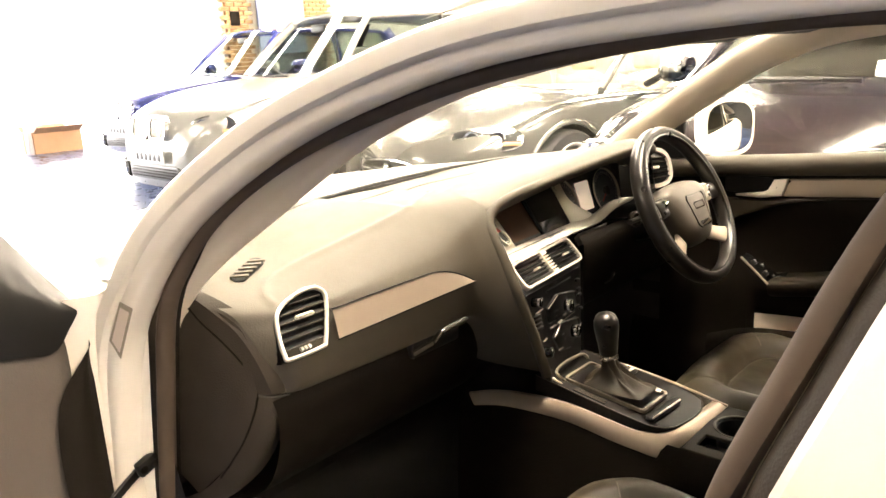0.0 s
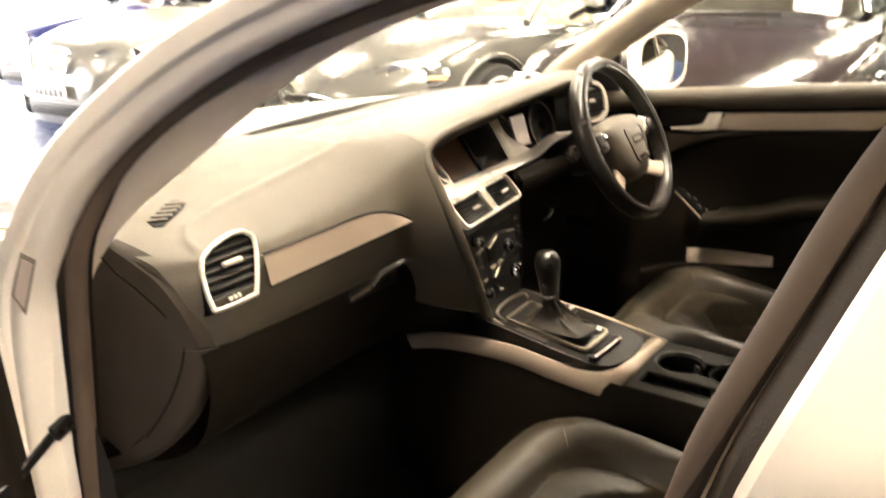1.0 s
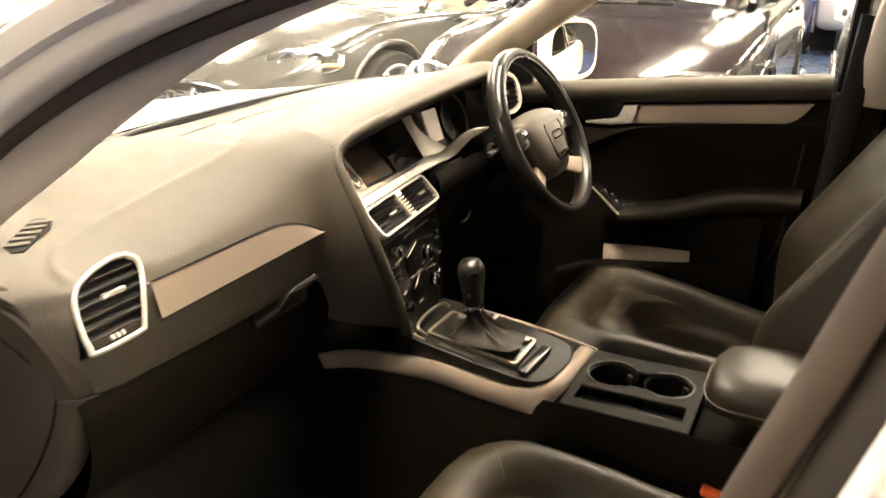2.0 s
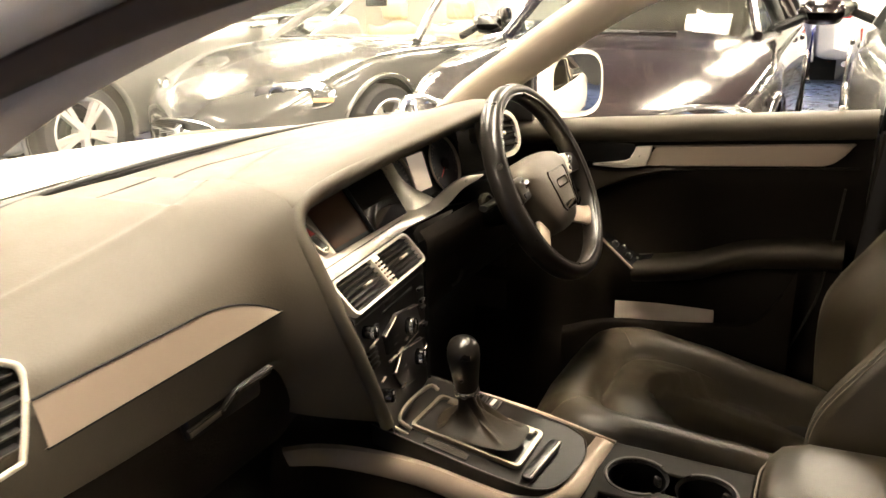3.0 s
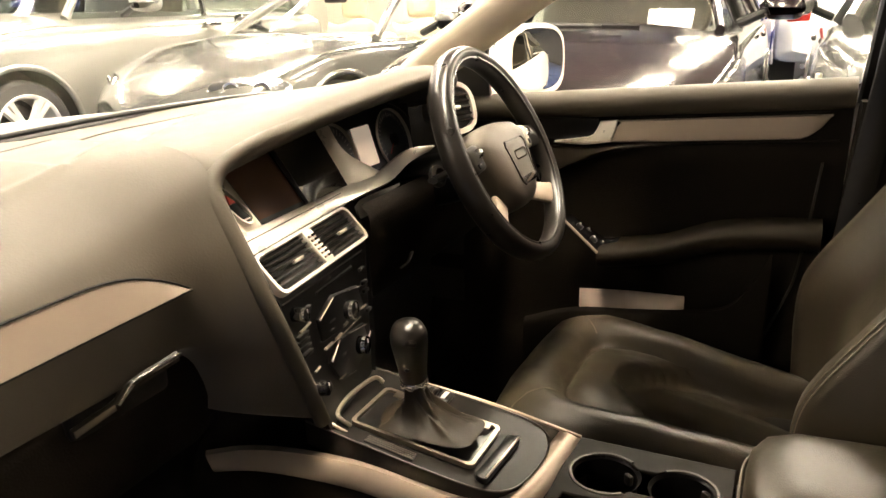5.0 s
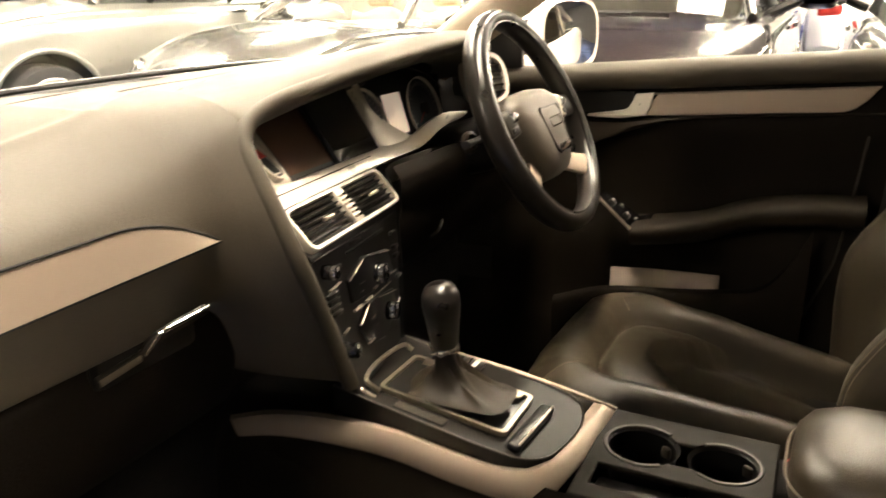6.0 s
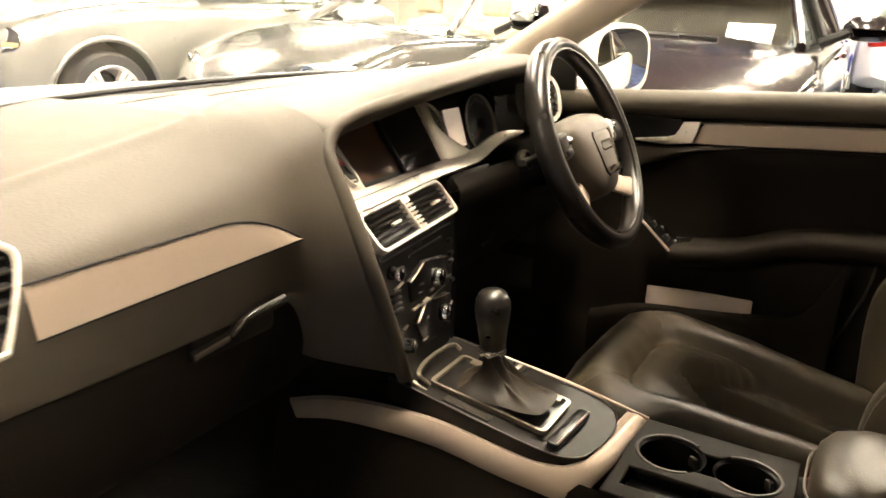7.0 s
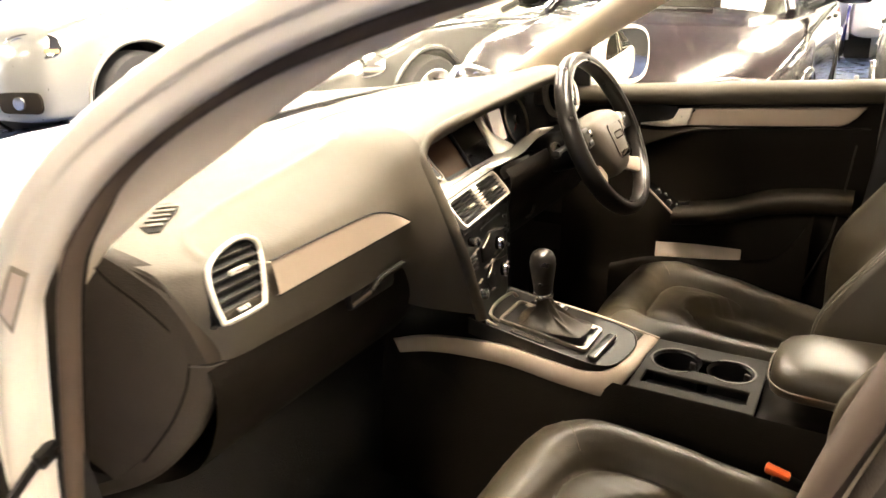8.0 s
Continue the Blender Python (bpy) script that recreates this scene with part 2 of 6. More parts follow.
def ring(rx, ry, n=16, power=2.0):
    out = []
    for i in range(n):
        a = 2 * math.pi * i / n
        c, s = math.cos(a), math.sin(a)
        out.append((rx * math.copysign(abs(c) ** (2 / power), c), ry * math.copysign(abs(s) ** (2 / power), s)))
    return out


def tube(path, r, n=0, seg=12, **k):
    return sweep(path, ring(r, r, seg), n, **k)


def rbox(size, bevel=0.004, m=None, seg=2, bm=None):
    out = bmesh.new()
    bmesh.ops.create_cube(out, size=1.0)
    bmesh.ops.scale(out, vec=size, verts=out.verts)
    if bevel:
        bmesh.ops.bevel(out, geom=list(out.edges), offset=min(bevel, min(size) * 0.45), segments=seg, profile=0.5, affect="EDGES")
    if m:
        out.transform(m)
    return join(bm, out)


def join(bm, other):
    if bm is None:
        return other
    me = bpy.data.meshes.new("tmp")
    other.to_mesh(me)
    other.free()
    bm.from_mesh(me)
    bpy.data.meshes.remove(me)
    return bm


def prism(outline, depth, m=None, bevel=0.002, seg=2, bm=None):
    """A flat outline (x, y) made depth thick along z, with rounded edges."""
    out = bmesh.new()
    f = out.faces.new([out.verts.new((x, y, 0)) for x, y in outline])
    got = bmesh.ops.extrude_face_region(out, geom=[f])
    bmesh.ops.translate(out, vec=(0, 0, depth), verts=[v for v in got["geom"] if isinstance(v, bmesh.types.BMVert)])
    bmesh.ops.recalc_face_normals(out, faces=out.faces)
    if bevel:
        es = [e for e in out.edges if len(e.link_faces) == 2 and abs(e.link_faces[0].normal.dot(e.link_faces[1].normal)) < 0.3 and (abs(e.link_faces[0].normal.z) > 0.9 or abs(e.link_faces[1].normal.z) > 0.9)]
        bmesh.ops.bevel(out, geom=es, offset=bevel, segments=seg, profile=0.5, affect="EDGES")
    if m:
        out.transform(m)
    return join(bm, out)


def rounded(w, h, r, n=5):
    """The outline of a rectangle with round corners."""
    out = []
    for cx, cy, a0 in ((w / 2 - r, h / 2 - r, 0), (-w / 2 + r, h / 2 - r, 90), (-w / 2 + r, -h / 2 + r, 180), (w / 2 - r, -h / 2 + r, 270)):
        for i in range(n + 1):
            a = radians(a0 + 90 * i / n)
            out.append((cx + r * math.cos(a), cy + r * math.sin(a)))
    return out


def frame_ring(outer, inner, depth, m=None, bm=None):
    """A flat frame between two outlines of equal count, made depth thick."""
    n = len(outer)
    rows = [[(*p, 0) for p in inner], [(*p, depth) for p in inner], [(*p, depth) for p in outer], [(*p, 0) for p in outer]]
    out = loft(rows, close_u=True, close_v=True)
    if m:
        out.transform(m)
    return join(bm, out)


def lathe(profile, seg=32, m=None, bm=None):
    rows = [[(r * math.cos(2 * math.pi * i / seg), r * math.sin(2 * math.pi * i / seg), z) for r, z in profile] for i in range(seg)]
    out = loft(rows, close_u=True)
    if m:
        out.transform(m)
    return join(bm, out)


def facing(origin, normal, up=(0, 0, 1)):
    """A pose whose z axis is the normal and whose y axis leans to up."""
    z = Vector(normal).normalized()
    x = Vector(up).cross(z).normalized()
    y = z.cross(x)
    return Matrix.Translation(origin) @ Matrix((x, y, z)).transposed().to_4x4()


def slab(pts, t, bm=None):
    """A four-cornered plate pts with thickness t against its normal."""
    p = [Vector(q) for q in pts]
    n = (p[1] - p[0]).cross(p[2] - p[0]).normalized() * t
    out = loft([p, [q - n for q in p]], close_v=True, caps=True)
    return join(bm, out)


def thick_patch(rows, t):
    """A smooth patch through rows of points, closed behind at depth t along y."""
    f = [spline(r, 9) for r in rows]
    g = [spline([r[j] for r in f], 12) for j in range(9)]
    front = [[g[j][i] for j in range(9)] for i in range(12)]
    back = Vector((0, t, -t * 0.3))
    return loft([[r[0] + back] + [p + Vector((0, -0.002 * math.sin(math.pi * j / 8), 0)) for j, p in enumerate(r)] + [r[-1] + back] for r in front])

# ---- the showroom ----
def plain_box(name, lo, hi, mat, label="", category="", bevel=0.0, parent=None, kind="structure"):
    size = [b - a for a, b in zip(lo, hi)]
    mid = [(a + b) / 2 for a, b in zip(lo, hi)]
    return part(name, rbox(size, bevel, Matrix.Translation(mid)), mat, parent, label, category=category, kind=kind)


plain_box("floor", (-9, -10, -0.2), (20, 22, 0.0), M_FLOOR, "glossy blue painted concrete showroom floor", "floor")
plain_box("ceiling", (-9, -10, 3.8), (20, 13.4, 4.0), M_CEIL, "board showroom ceiling, toned dark to cut bounced light", "ceiling")
# West and south walls are unseen; their dark colour limits light from these sides.
plain_box("wall_west", (-9.2, -10, 0), (-9, 13.4, 3.8), M_DARKWALL, "unseen showroom wall, kept dark to limit bounced light", "wall")
plain_box("wall_south", (-9, -10.2, 0), (20, -10, 3.8), M_DARKWALL, "unseen showroom wall, kept dark to limit bounced light", "wall")
plain_box("wall_east", (20, -10, 0), (20.2, 13.4, 3.8), M_WALL, "plain cream showroom wall", "wall")
plain_box("wall_north", (9.9, 13.0, 0), (20, 13.4, 3.8), M_WALL, "cream wall beside the bright entrance", "wall")
plain_box("entrance_lintel", (-9, 13.0, 3.45), (9.9, 13.4, 3.8), M_WALL, "pale lintel over the wide entrance", "lintel")
plain_box("backdrop", (-14, 21.5, -0.1), (20, 21.6, 9), M_DAYGLOW, "blown-out daylight beyond the entrance", "backdrop")
part("entrance_post", rbox((0.16, 0.16, 3.44), 0.01, Matrix.Translation((3.7, 12.2, 1.722))), M_STEEL, None, "pale painted steel post at the entrance", category="post", kind="structure")

pier = thing("brick_pier", "yellow brick pier beside the entrance", "pier", (8.65, 12.2, 0), kind="structure")
part("core", rbox((2.50, 0.30, 3.44), 0, Matrix.Translation((0, 0.20, 1.722))), M_WALL, pier)
door = thing("door_1", "blue-grey painted flush door in the brickwork", "door", (8.60, 12.0, 0), kind="structure")
part("leaf", rbox((1.12, 0.05, 2.56), 0.004, Matrix.Translation((0, -0.02, 1.285))), M_DOORPAINT, door)
part("handle", rbox((0.03, 0.05, 0.14), 0.008, Matrix.Translation((-0.46, -0.06, 1.02))), M_SILVER, door, "brushed metal handle")
bm = bmesh.new()
for course in range(44):
    for k in range(13):
        x = -1.27 + k * 0.2 + (0.1 if course % 2 else 0.0)
        if -0.66 < x - 0.0 + 0.05 < 0.52 and course < 34:
            continue
        bm = rbox((0.188, 0.09, 0.066), 0, Matrix.Translation((x + 0.1, 0.02 + 0.004 * math.sin(k * 7 + course * 3), 0.04 + course * 0.078)), bm=bm)
part("brickwork", bm, M_BRICK, pier, "yellow bricks with pale joints", kind="stuff")
part("meter_box", rbox((0.20, 0.10, 0.26), 0.01, Matrix.Translation((-0.98, 0.0, 2.05))), M_LOWER, pier, "dark metal box on the bricks")

carton = thing("cardboard_box", "low brown cardboard box on the floor by the entrance", "box", (4.05, 12.3, 0))
part("side_wall", rbox((0.75, 0.45, 0.34), 0.006, Matrix.Translation((0, 0, 0.172))), M_CARD, carton)
for s in (-1, 1):
    part("flap", rbox((0.74, 0.20, 0.006), 0.002, pose(0, s * 0.30, 0.37, s * 30, 0, 0)), M_CARD, carton)

lamp = thing("ceiling_light", "warm white fluorescent panel light on the ceiling", "ceiling light", (1.4, 2.5, 3.8), group="showroom ceiling lights")
part("housing", rbox((2.5, 0.56, 0.07), 0.008, Matrix.Translation((0, 0, -0.035))), M_CARWHITE, lamp)
part("diffuser", rbox((2.4, 0.48, 0.03), 0.01, Matrix.Translation((0, 0, -0.085))), M_LAMPGLOW, lamp, "glowing warm diffuser")
for x, y, turn in ((-1.2, -3.4, 0), (-6.5, 3.2, 90), (-2.7, -5.6, 0), (-2.2, 7.5, 0)):
    copy_thing(lamp, pose(x, y, 3.8, 0, 0, turn))
for ix in range(5):
    for iy in range(6):
        # the back of the hall stays unlit but for one row
        if (ix == 0 and iy < 3) or (ix > 0 and iy > 0):
            copy_thing(lamp, pose(0.2 + ix * 4.0, -6.5 + iy * 3.3, 3.8))

# ---- parked cars ----
def alloy_wheel(parent, at, radius, width, spokes, side, mat=None, turn=0):
    """A wheel at its hub, with its outer face to the side (+1 is the car's left)."""
    m = Matrix.Translation(at) @ pose(0, 0, 0, 0, 0, turn) @ pose(0, 0, 0, -90 * side, 0, 0)
    r = radius
    holder = part("wheel", lathe([(r * 0.30, -width * 0.35), (r * 0.30, width * 0.1)], 20, m), M_LINER, parent)
    part("tyre", lathe([(r * 0.70, -width * 0.5), (r * 0.93, -width * 0.48), (r * 0.99, -width * 0.38), (r, -width * 0.2), (r, width * 0.2), (r * 0.99, width * 0.38), (r * 0.93, width * 0.48), (r * 0.72, width * 0.5), (r * 0.69, width * 0.42)], 40, m), M_TYRE, holder)
    bm = lathe([(r * 0.71, width * 0.40), (r * 0.735, width * 0.50), (r * 0.715, width * 0.52), (r * 0.66, width * 0.46), (r * 0.63, -width * 0.40)], 40, m)
    hub = lathe([(0.0, width * 0.42), (r * 0.16, width * 0.41), (r * 0.20, width * 0.34), (r * 0.21, width * 0.18)], 24)
    hub.transform(m)
    bm = join(bm, hub)
    for i in range(spokes):
        a = 360 * i / spokes
        for off in (-7, 7):
            sp = loft([[(x * (0.050 if k == 0 else 0.062) * 2 * r, y, z + (0.0 if k == 0 else 0.015)) for x, y, z in ((-0.6, yy, width * 0.30), (0.6, yy, width * 0.30), (0.45, yy, width * 0.44), (-0.45, yy, width * 0.44))] for k, yy in ((0, r * 0.12), (1, r * 0.69))], close_v=True, caps=True)
            sp.transform(m @ pose(0, 0, 0, 0, 0, a + off))
            bm = join(bm, sp)
    part("rim", bm, mat or M_ALLOY, holder)
    part("brake_disc", lathe([(r * 0.12, -width * 0.2), (r * 0.52, -width * 0.2), (r * 0.52, -width * 0.1)], 28, m), M_TYRE, holder)
    part("wheel_back", lathe([(0.02, -width * 0.30), (r * 0.64, -width * 0.30)], 28, m), M_LINER, holder)
    return holder


def parked_car(name, label, paint, at, turn, d, group="parked cars"):
    """A car with its front axle's middle at its origin, nose along +x. d holds its measures."""
    car = thing(name, label, "car", (at[0], at[1], 0), turn, group)
    fr, rr, w, wb = d["nose"], d["tail"], d["half"], d["base"]
    ra, rad = d["arch"], d["wheel"]
    us = [fr - (fr + rr) * i / 110 for i in range(111)]
    rows = []
    for u in us:
        hw = w * eased_list(d["plan"], u)
        zt, zs, zb = eased_list(d["top"], u), eased_list(d["shoulder"], u), eased_list(d["bottom"], u)
        zm = zb + (zs - zb) * 0.45
        half = [(0.0, zb), (0.72 * hw, zb), (0.93 * hw, zb + 0.03), (0.985 * hw, zb + (zm - zb) * 0.30), (0.995 * hw, zb + (zm - zb) * 0.65), (hw, zm), (0.995 * hw, zm + (zs - zm) * 0.35), (0.985 * hw, zm + (zs - zm) * 0.62), (0.965 * hw, zm + (zs - zm) * 0.82), (0.93 * hw, zs - 0.02), (0.88 * hw, zs), (0.80 * hw, zs + (zt - zs) * 0.30), (0.66 * hw, zs + (zt - zs) * 0.62), (0.46 * hw, zs + (zt - zs) * 0.86), (0.24 * hw, zs + (zt - zs) * 0.97), (0.0, zt)]
        half = [(p.x, p.y) for p in spline([(v, z, 0) for v, z in half], 34)]
        rows.append([(u, v, z) for v, z in half] + [(u, -v, z) for v, z in reversed(half[1:-1])])
    bm = bmesh.new()
    vs = [[bm.verts.new(p) for p in r] for r in rows]
    nv = len(vs[0])
    for axle in (0.0, -wb):
        for r in vs:
            for v in r:
                du, dz = v.co.x - axle, v.co.z - rad
                q = math.hypot(du, dz)
                if abs(v.co.y) > 0.9 * w * 0.9 and v.co.z < 0.95 and ra - 0.032 < q < ra + 0.022:
                    v.co.x, v.co.z = axle + du / q * ra, rad + dz / q * ra
    for i in range(len(vs) - 1):
        for j in range(nv):
            q = [vs[i][j], vs[i + 1][j], vs[i + 1][(j + 1) % nv], vs[i][(j + 1) % nv]]
            c = sum((x.co for x in q), Vector()) / 4
            if abs(c.y) > 0.68 * w and any(math.hypot(c.x - a, c.z - rad) < ra - 0.005 for a in (0.0, -wb)):
                continue
            bm.faces.new(q)
    bm.faces.new(vs[0])
    bm.faces.new(list(reversed(vs[-1])))
    for v in bm.verts:
        for a in (0.0, -wb):
            far = math.hypot(v.co.x - a, v.co.z - rad)
            if abs(v.co.y) > 0.66 * w and v.link_faces and 0.01 < far < ra:
                v.co.x, v.co.z = a + (v.co.x - a) * ra / far, rad + (v.co.z - rad) * ra / far
    part("body", bm, paint, car, sharp=28)
    for axle in (0.0, -wb):
        for s in (-1, 1):
            part("arch_liner", lathe([(ra + 0.01, 0.0), (ra + 0.01, 0.30), (0.02, 0.31)], 28, Matrix.Translation((axle, s * (w * 0.97), rad)) @ pose(0, 0, 0, 90 * s, 0, 0)), M_LINER, car)
            lip = []
            for k in range(25):
                a = radians(-12 + 204 * k / 24)
                u = axle + (ra + 0.006) * math.cos(a)
                lip.append((u, s * w * eased_list(d["plan"], u) * 0.993, rad + (ra + 0.006) * math.sin(a)))
            part("arch_lip", sweep(lip, ring(0.021, 0.021, 10), up=(0, 1, 0)), paint, car)
            alloy_wheel(car, (axle, s * (w - 0.115), rad), rad, d["tread"], d["spokes"], s)
    # the cabin: glass, pillars and roof
    b0, b1, t0, t1 = d["cabin"]
    zc, zr, wc, wr = d["cowl"], d["roof"], 0.80 * w, 0.60 * w
    dark = d.get("glass", M_GLASS)
    F = [Vector((b0 + 0.10, 0, zc)), Vector((b0 - 0.12, wc, zc - 0.01))]
    T = [Vector((t0 + 0.06, 0, zr)), Vector((t0 - 0.04, wr, zr - 0.04))]

    def edge(a, b, n=13):
        return [Vector((a.x + (b.x - a.x) * (s * s), s * b.y, a.z + (b.z - a.z) * s * s)) for s in [-1 + 2 * i / (n - 1) for i in range(n)]]
    ws = loft([[p.lerp(q, f) for p, q in zip(edge(*F), edge(*T))] for f in (0, 0.25, 0.5, 0.75, 1)])
    glass = part("windscreen", ws, dark, car)
    glass.visible_shadow = False
    for s in (-1, 1):
        part("pillar", sweep([(F[1].x, s * wc, F[1].z - 0.02), ((F[1].x + T[1].x) / 2, s * (wc + wr) / 2, (F[1].z + T[1].z) / 2 + 0.01), (T[1].x, s * wr, T[1].z)], ring(0.028, 0.04, 10), 9), paint, car)
        part("wiper", tube([(b0 + 0.13, s * 0.1 + 0.25, zc + 0.005), (b0 + 0.10, s * 0.1 - 0.30, zc + 0.02)], 0.008, 6, 6), M_BLACK, car)
    if d.get("open"):
        for s in (-1, 1):
            seat = part("seat", smooth_loft([[(b0 - 1.05 - k * 0.16, s * 0.36 + v * 0.25, 0.55 + k * 0.42 + 0.03 * math.sin(v * 3)) for v in (-1, -0.5, 0, 0.5, 1)] for k in (0, 0.5, 1)], 9, 9), M_CREAM, car, "cream leather seat")
            thick(seat, 0.12)
            part("headrest", rbox((0.10, 0.27, 0.17), 0.045, Matrix.Translation((b0 - 1.24, s * 0.36, 1.10)), 4), M_CREAM, car, "cream leather headrest")
        part("dash_cover", rbox((0.45, 1.3, 0.12), 0.05, Matrix.Translation((b0 - 0.32, 0, zc - 0.06)), 3), M_CREAM, car)
        part("interior_mirror", rbox((0.03, 0.22, 0.07), 0.02, Matrix.Translation((t0 + 0.10, 0, zr - 0.10)), 3), M_BLACK, car)
        part("windscreen_rail", tube(edge(*T), 0.022, 0, 8), M_SILVER, car)
    else:
        roof = smooth_loft([[(x, v * wr, zr + dz - 0.05 * v * v) for v in (-1, -0.6, 0, 0.6, 1)] for x, dz in ((t0, 0), ((t0 * 2 + t1) / 3, 0.035), ((t0 + t1 * 2) / 3, 0.03), (t1, -0.03))], 13, 11)
        thick(part("roof", roof, paint, car), 0.03)
        rw = loft([[Vector((t1, v * wr, zr - 0.03 - 0.05 * v * v)).lerp(Vector((b1, v * wc, zc + 0.02)), f) for v in (-1, -0.5, 0, 0.5, 1)] for f in (0, 0.5, 1)])
        part("rear_window", rw, M_DARKGLASS, car).visible_shadow = False
        for s in (-1, 1):
            side = loft([[Vector((t0 - 0.06 + (t1 - t0 + 0.1) * f, s * wr, zr - 0.07 + 0.03 * math.sin(math.pi * f))).lerp(Vector((b0 - 0.15 + (b1 - b0 + 0.2) * f, s * (wc + 0.03), zc - 0.03)), g) for g in (0, 0.4, 0.8, 1)] for f in [i / 8 for i in range(9)]])
            part("side_window", side, M_DARKGLASS, car).visible_shadow = False
            part("rear_pillar", sweep([(b1 + 0.05, s * (wc + 0.01), zc - 0.02), (t1 + 0.02, s * wr, zr - 0.06)], ring(0.05, 0.10, 10), 6), paint, car)
            part("door_pillar", sweep([((b0 + b1) / 2, s * (wc + 0.035), zc - 0.03), ((t0 + t1) / 2, s * (wr + 0.01), zr - 0.04)], ring(0.02, 0.05, 8), 5), M_BLACK, car)
            part("roof_edge", tube([(t0 - 0.02, s * wr, zr - 0.045), ((t0 + t1) / 2, s * (wr + 0.012), zr - 0.015), (t1, s * wr, zr - 0.075)], 0.025, 9, 8), paint, car)
        part("seat_row", rbox((0.16, 1.15, 0.62), 0.07, pose((b0 + b1) / 2 + 0.1, 0, zc - 0.06, 0, -14, 0), 3), M_LEATHER, car)
        part("interior_mirror", rbox((0.03, 0.22, 0.07), 0.02, Matrix.Translation((t0 + 0.10, 0, zr - 0.12)), 3), M_BLACK, car)
    for s in (-1, 1):
        out = 0.3 if d.get("folded") == s else 1.0
        mirror = part("door_mirror", smooth_loft([[(b0 - 0.62 + dx, s * (w + dy * out), zc + 0.08 + z) for dx, z in ring(k, k * 0.72, 12, 2.6)] for dy, k in ((-0.02, 0.02), (0.03, 0.09), (0.13, 0.10), (0.20, 0.085), (0.225, 0.02))], 12, 13), paint, car)
        part("mirror_arm", tube([(b0 - 0.60, s * (w * 0.86), zc - 0.01), (b0 - 0.60, s * (w + 0.03), zc + 0.06)], 0.028, 5, 8), M_BLACK, mirror)
        part("door_handle", rbox((0.20, 0.03, 0.035), 0.012, Matrix.Translation((b0 - 1.45, s * (w * 0.985), zc - 0.10)), 2), paint if d.get("dark_handle") is None else M_CHROME, car)
        # headlamp: a bowl with two reflectors under a clear cover
        hu, hv, hz, hl, hh = d["lamp"]
        base = facing((hu, s * hv, hz), (1.0, s * 0.62, 0.42))
        lampob = part("headlight", prism([(x * s, y) for x, y in ring(hl, hh, 22, 2.6)], 0.03, base, 0.012), M_REFLECTOR, car, "clear headlight with round reflectors")
        for k in (-0.42, 0.30):
            bowl = lathe([(hh * 0.62, 0.045), (hh * 0.5, 0.035), (hh * 0.2, 0.033), (0.0, 0.036)], 20)
            bowl.transform(base @ Matrix.Translation((k * hl * s, 0, 0)))
            part("reflector", bowl, M_CHROME, lampob)
        part("indicator", rbox((hl * 0.5, hh * 0.3, 0.02), 0.006, base @ Matrix.Translation((s * hl * 0.70, -hh * 0.35, 0.035))), M_AMBER, lampob, "amber indicator lens")
        if "fog" in d:
            fu, fv, fz = d["fog"]
            fm = facing((fu, s * fv, fz), (1, s * 0.35, 0.0))
            fo = part("fog_light", prism(rounded(0.34, 0.15, 0.05), 0.03, fm, 0.008), M_LOWER, car)
            part("lens", lathe([(0.05, 0.03), (0.045, 0.045), (0, 0.05)], 18, fm), M_REFLECTOR, fo)
    gu, gz, gw, gh, kind = d["grille"]
    gm = facing((gu, 0, gz), (1, 0, 0.18))
    if kind == "kidney":
        for s in (-1, 1):
            mm = gm @ Matrix.Translation((s * 0.15, 0, 0))
            g = part("grille", prism(rounded(gw, gh, 0.05), 0.02, mm, 0.004), M_BLACK, car)
            part("surround", frame_ring(rounded(gw + 0.03, gh + 0.03, 0.06), rounded(gw - 0.005, gh - 0.005, 0.045), 0.04, mm), M_CHROME, g, "chrome grille surround")
            bars = None
            for i in range(7):
                bars = rbox((0.008, gh * 0.92, 0.02), 0.002, mm @ Matrix.Translation(((i - 3) * gw / 8, 0, 0.025)), bm=bars)
            part("grille_insert", bars, M_SILVER, g)
    else:
        g = part("grille", prism(ring(gw / 2, gh / 2, 28, 2.3), 0.02, gm, 0.004), M_BLACK, car)
        part("surround", frame_ring(ring(gw / 2 + 0.009, gh / 2 + 0.009, 28, 2.3), ring(gw / 2, gh / 2, 28, 2.3), 0.024, gm), M_CHROME if kind == "oval" else M_LOWER, g)
        bars = None
        for i in range(9):
            bars = rbox((gw * 0.86, 0.006, 0.012), 0.002, gm @ Matrix.Translation((0, (i - 4) * gh / 11, 0.024)), bm=bars)
        part("mesh", bars, M_LOWER, g)
        if kind == "oval":
            part("crossbar", rbox((gw * 0.9, 0.022, 0.02), 0.008, gm @ Matrix.Translation((0, 0, 0.035))), M_CHROME, g)
            part("badge", lathe([(0.045, 0.03), (0.045, 0.052), (0.035, 0.058), (0, 0.06)], 24, gm), M_CHROME, g, "round chrome badge")
    iu, iz, iw, ih = d["intake"]
    im = facing((iu, 0, iz), (1, 0, 0.0))
    it = part("lower_intake", prism(rounded(iw, ih, ih * 0.35), 0.02, im, 0.004), M_BLACK, car)
    slats = None
    for i in range(4):
        slats = rbox((iw * 0.9, 0.008, 0.015), 0.002, im @ Matrix.Translation((0, (i - 1.5) * ih / 5, 0.022)), bm=slats)
    part("slats", slats, M_LOWER, it)
    plate = part("number_plate", rbox((0.50, 0.11, 0.012), 0.003, im @ Matrix.Translation((0, ih / 2 + 0.075, 0.05))), M_CARWHITE, car)
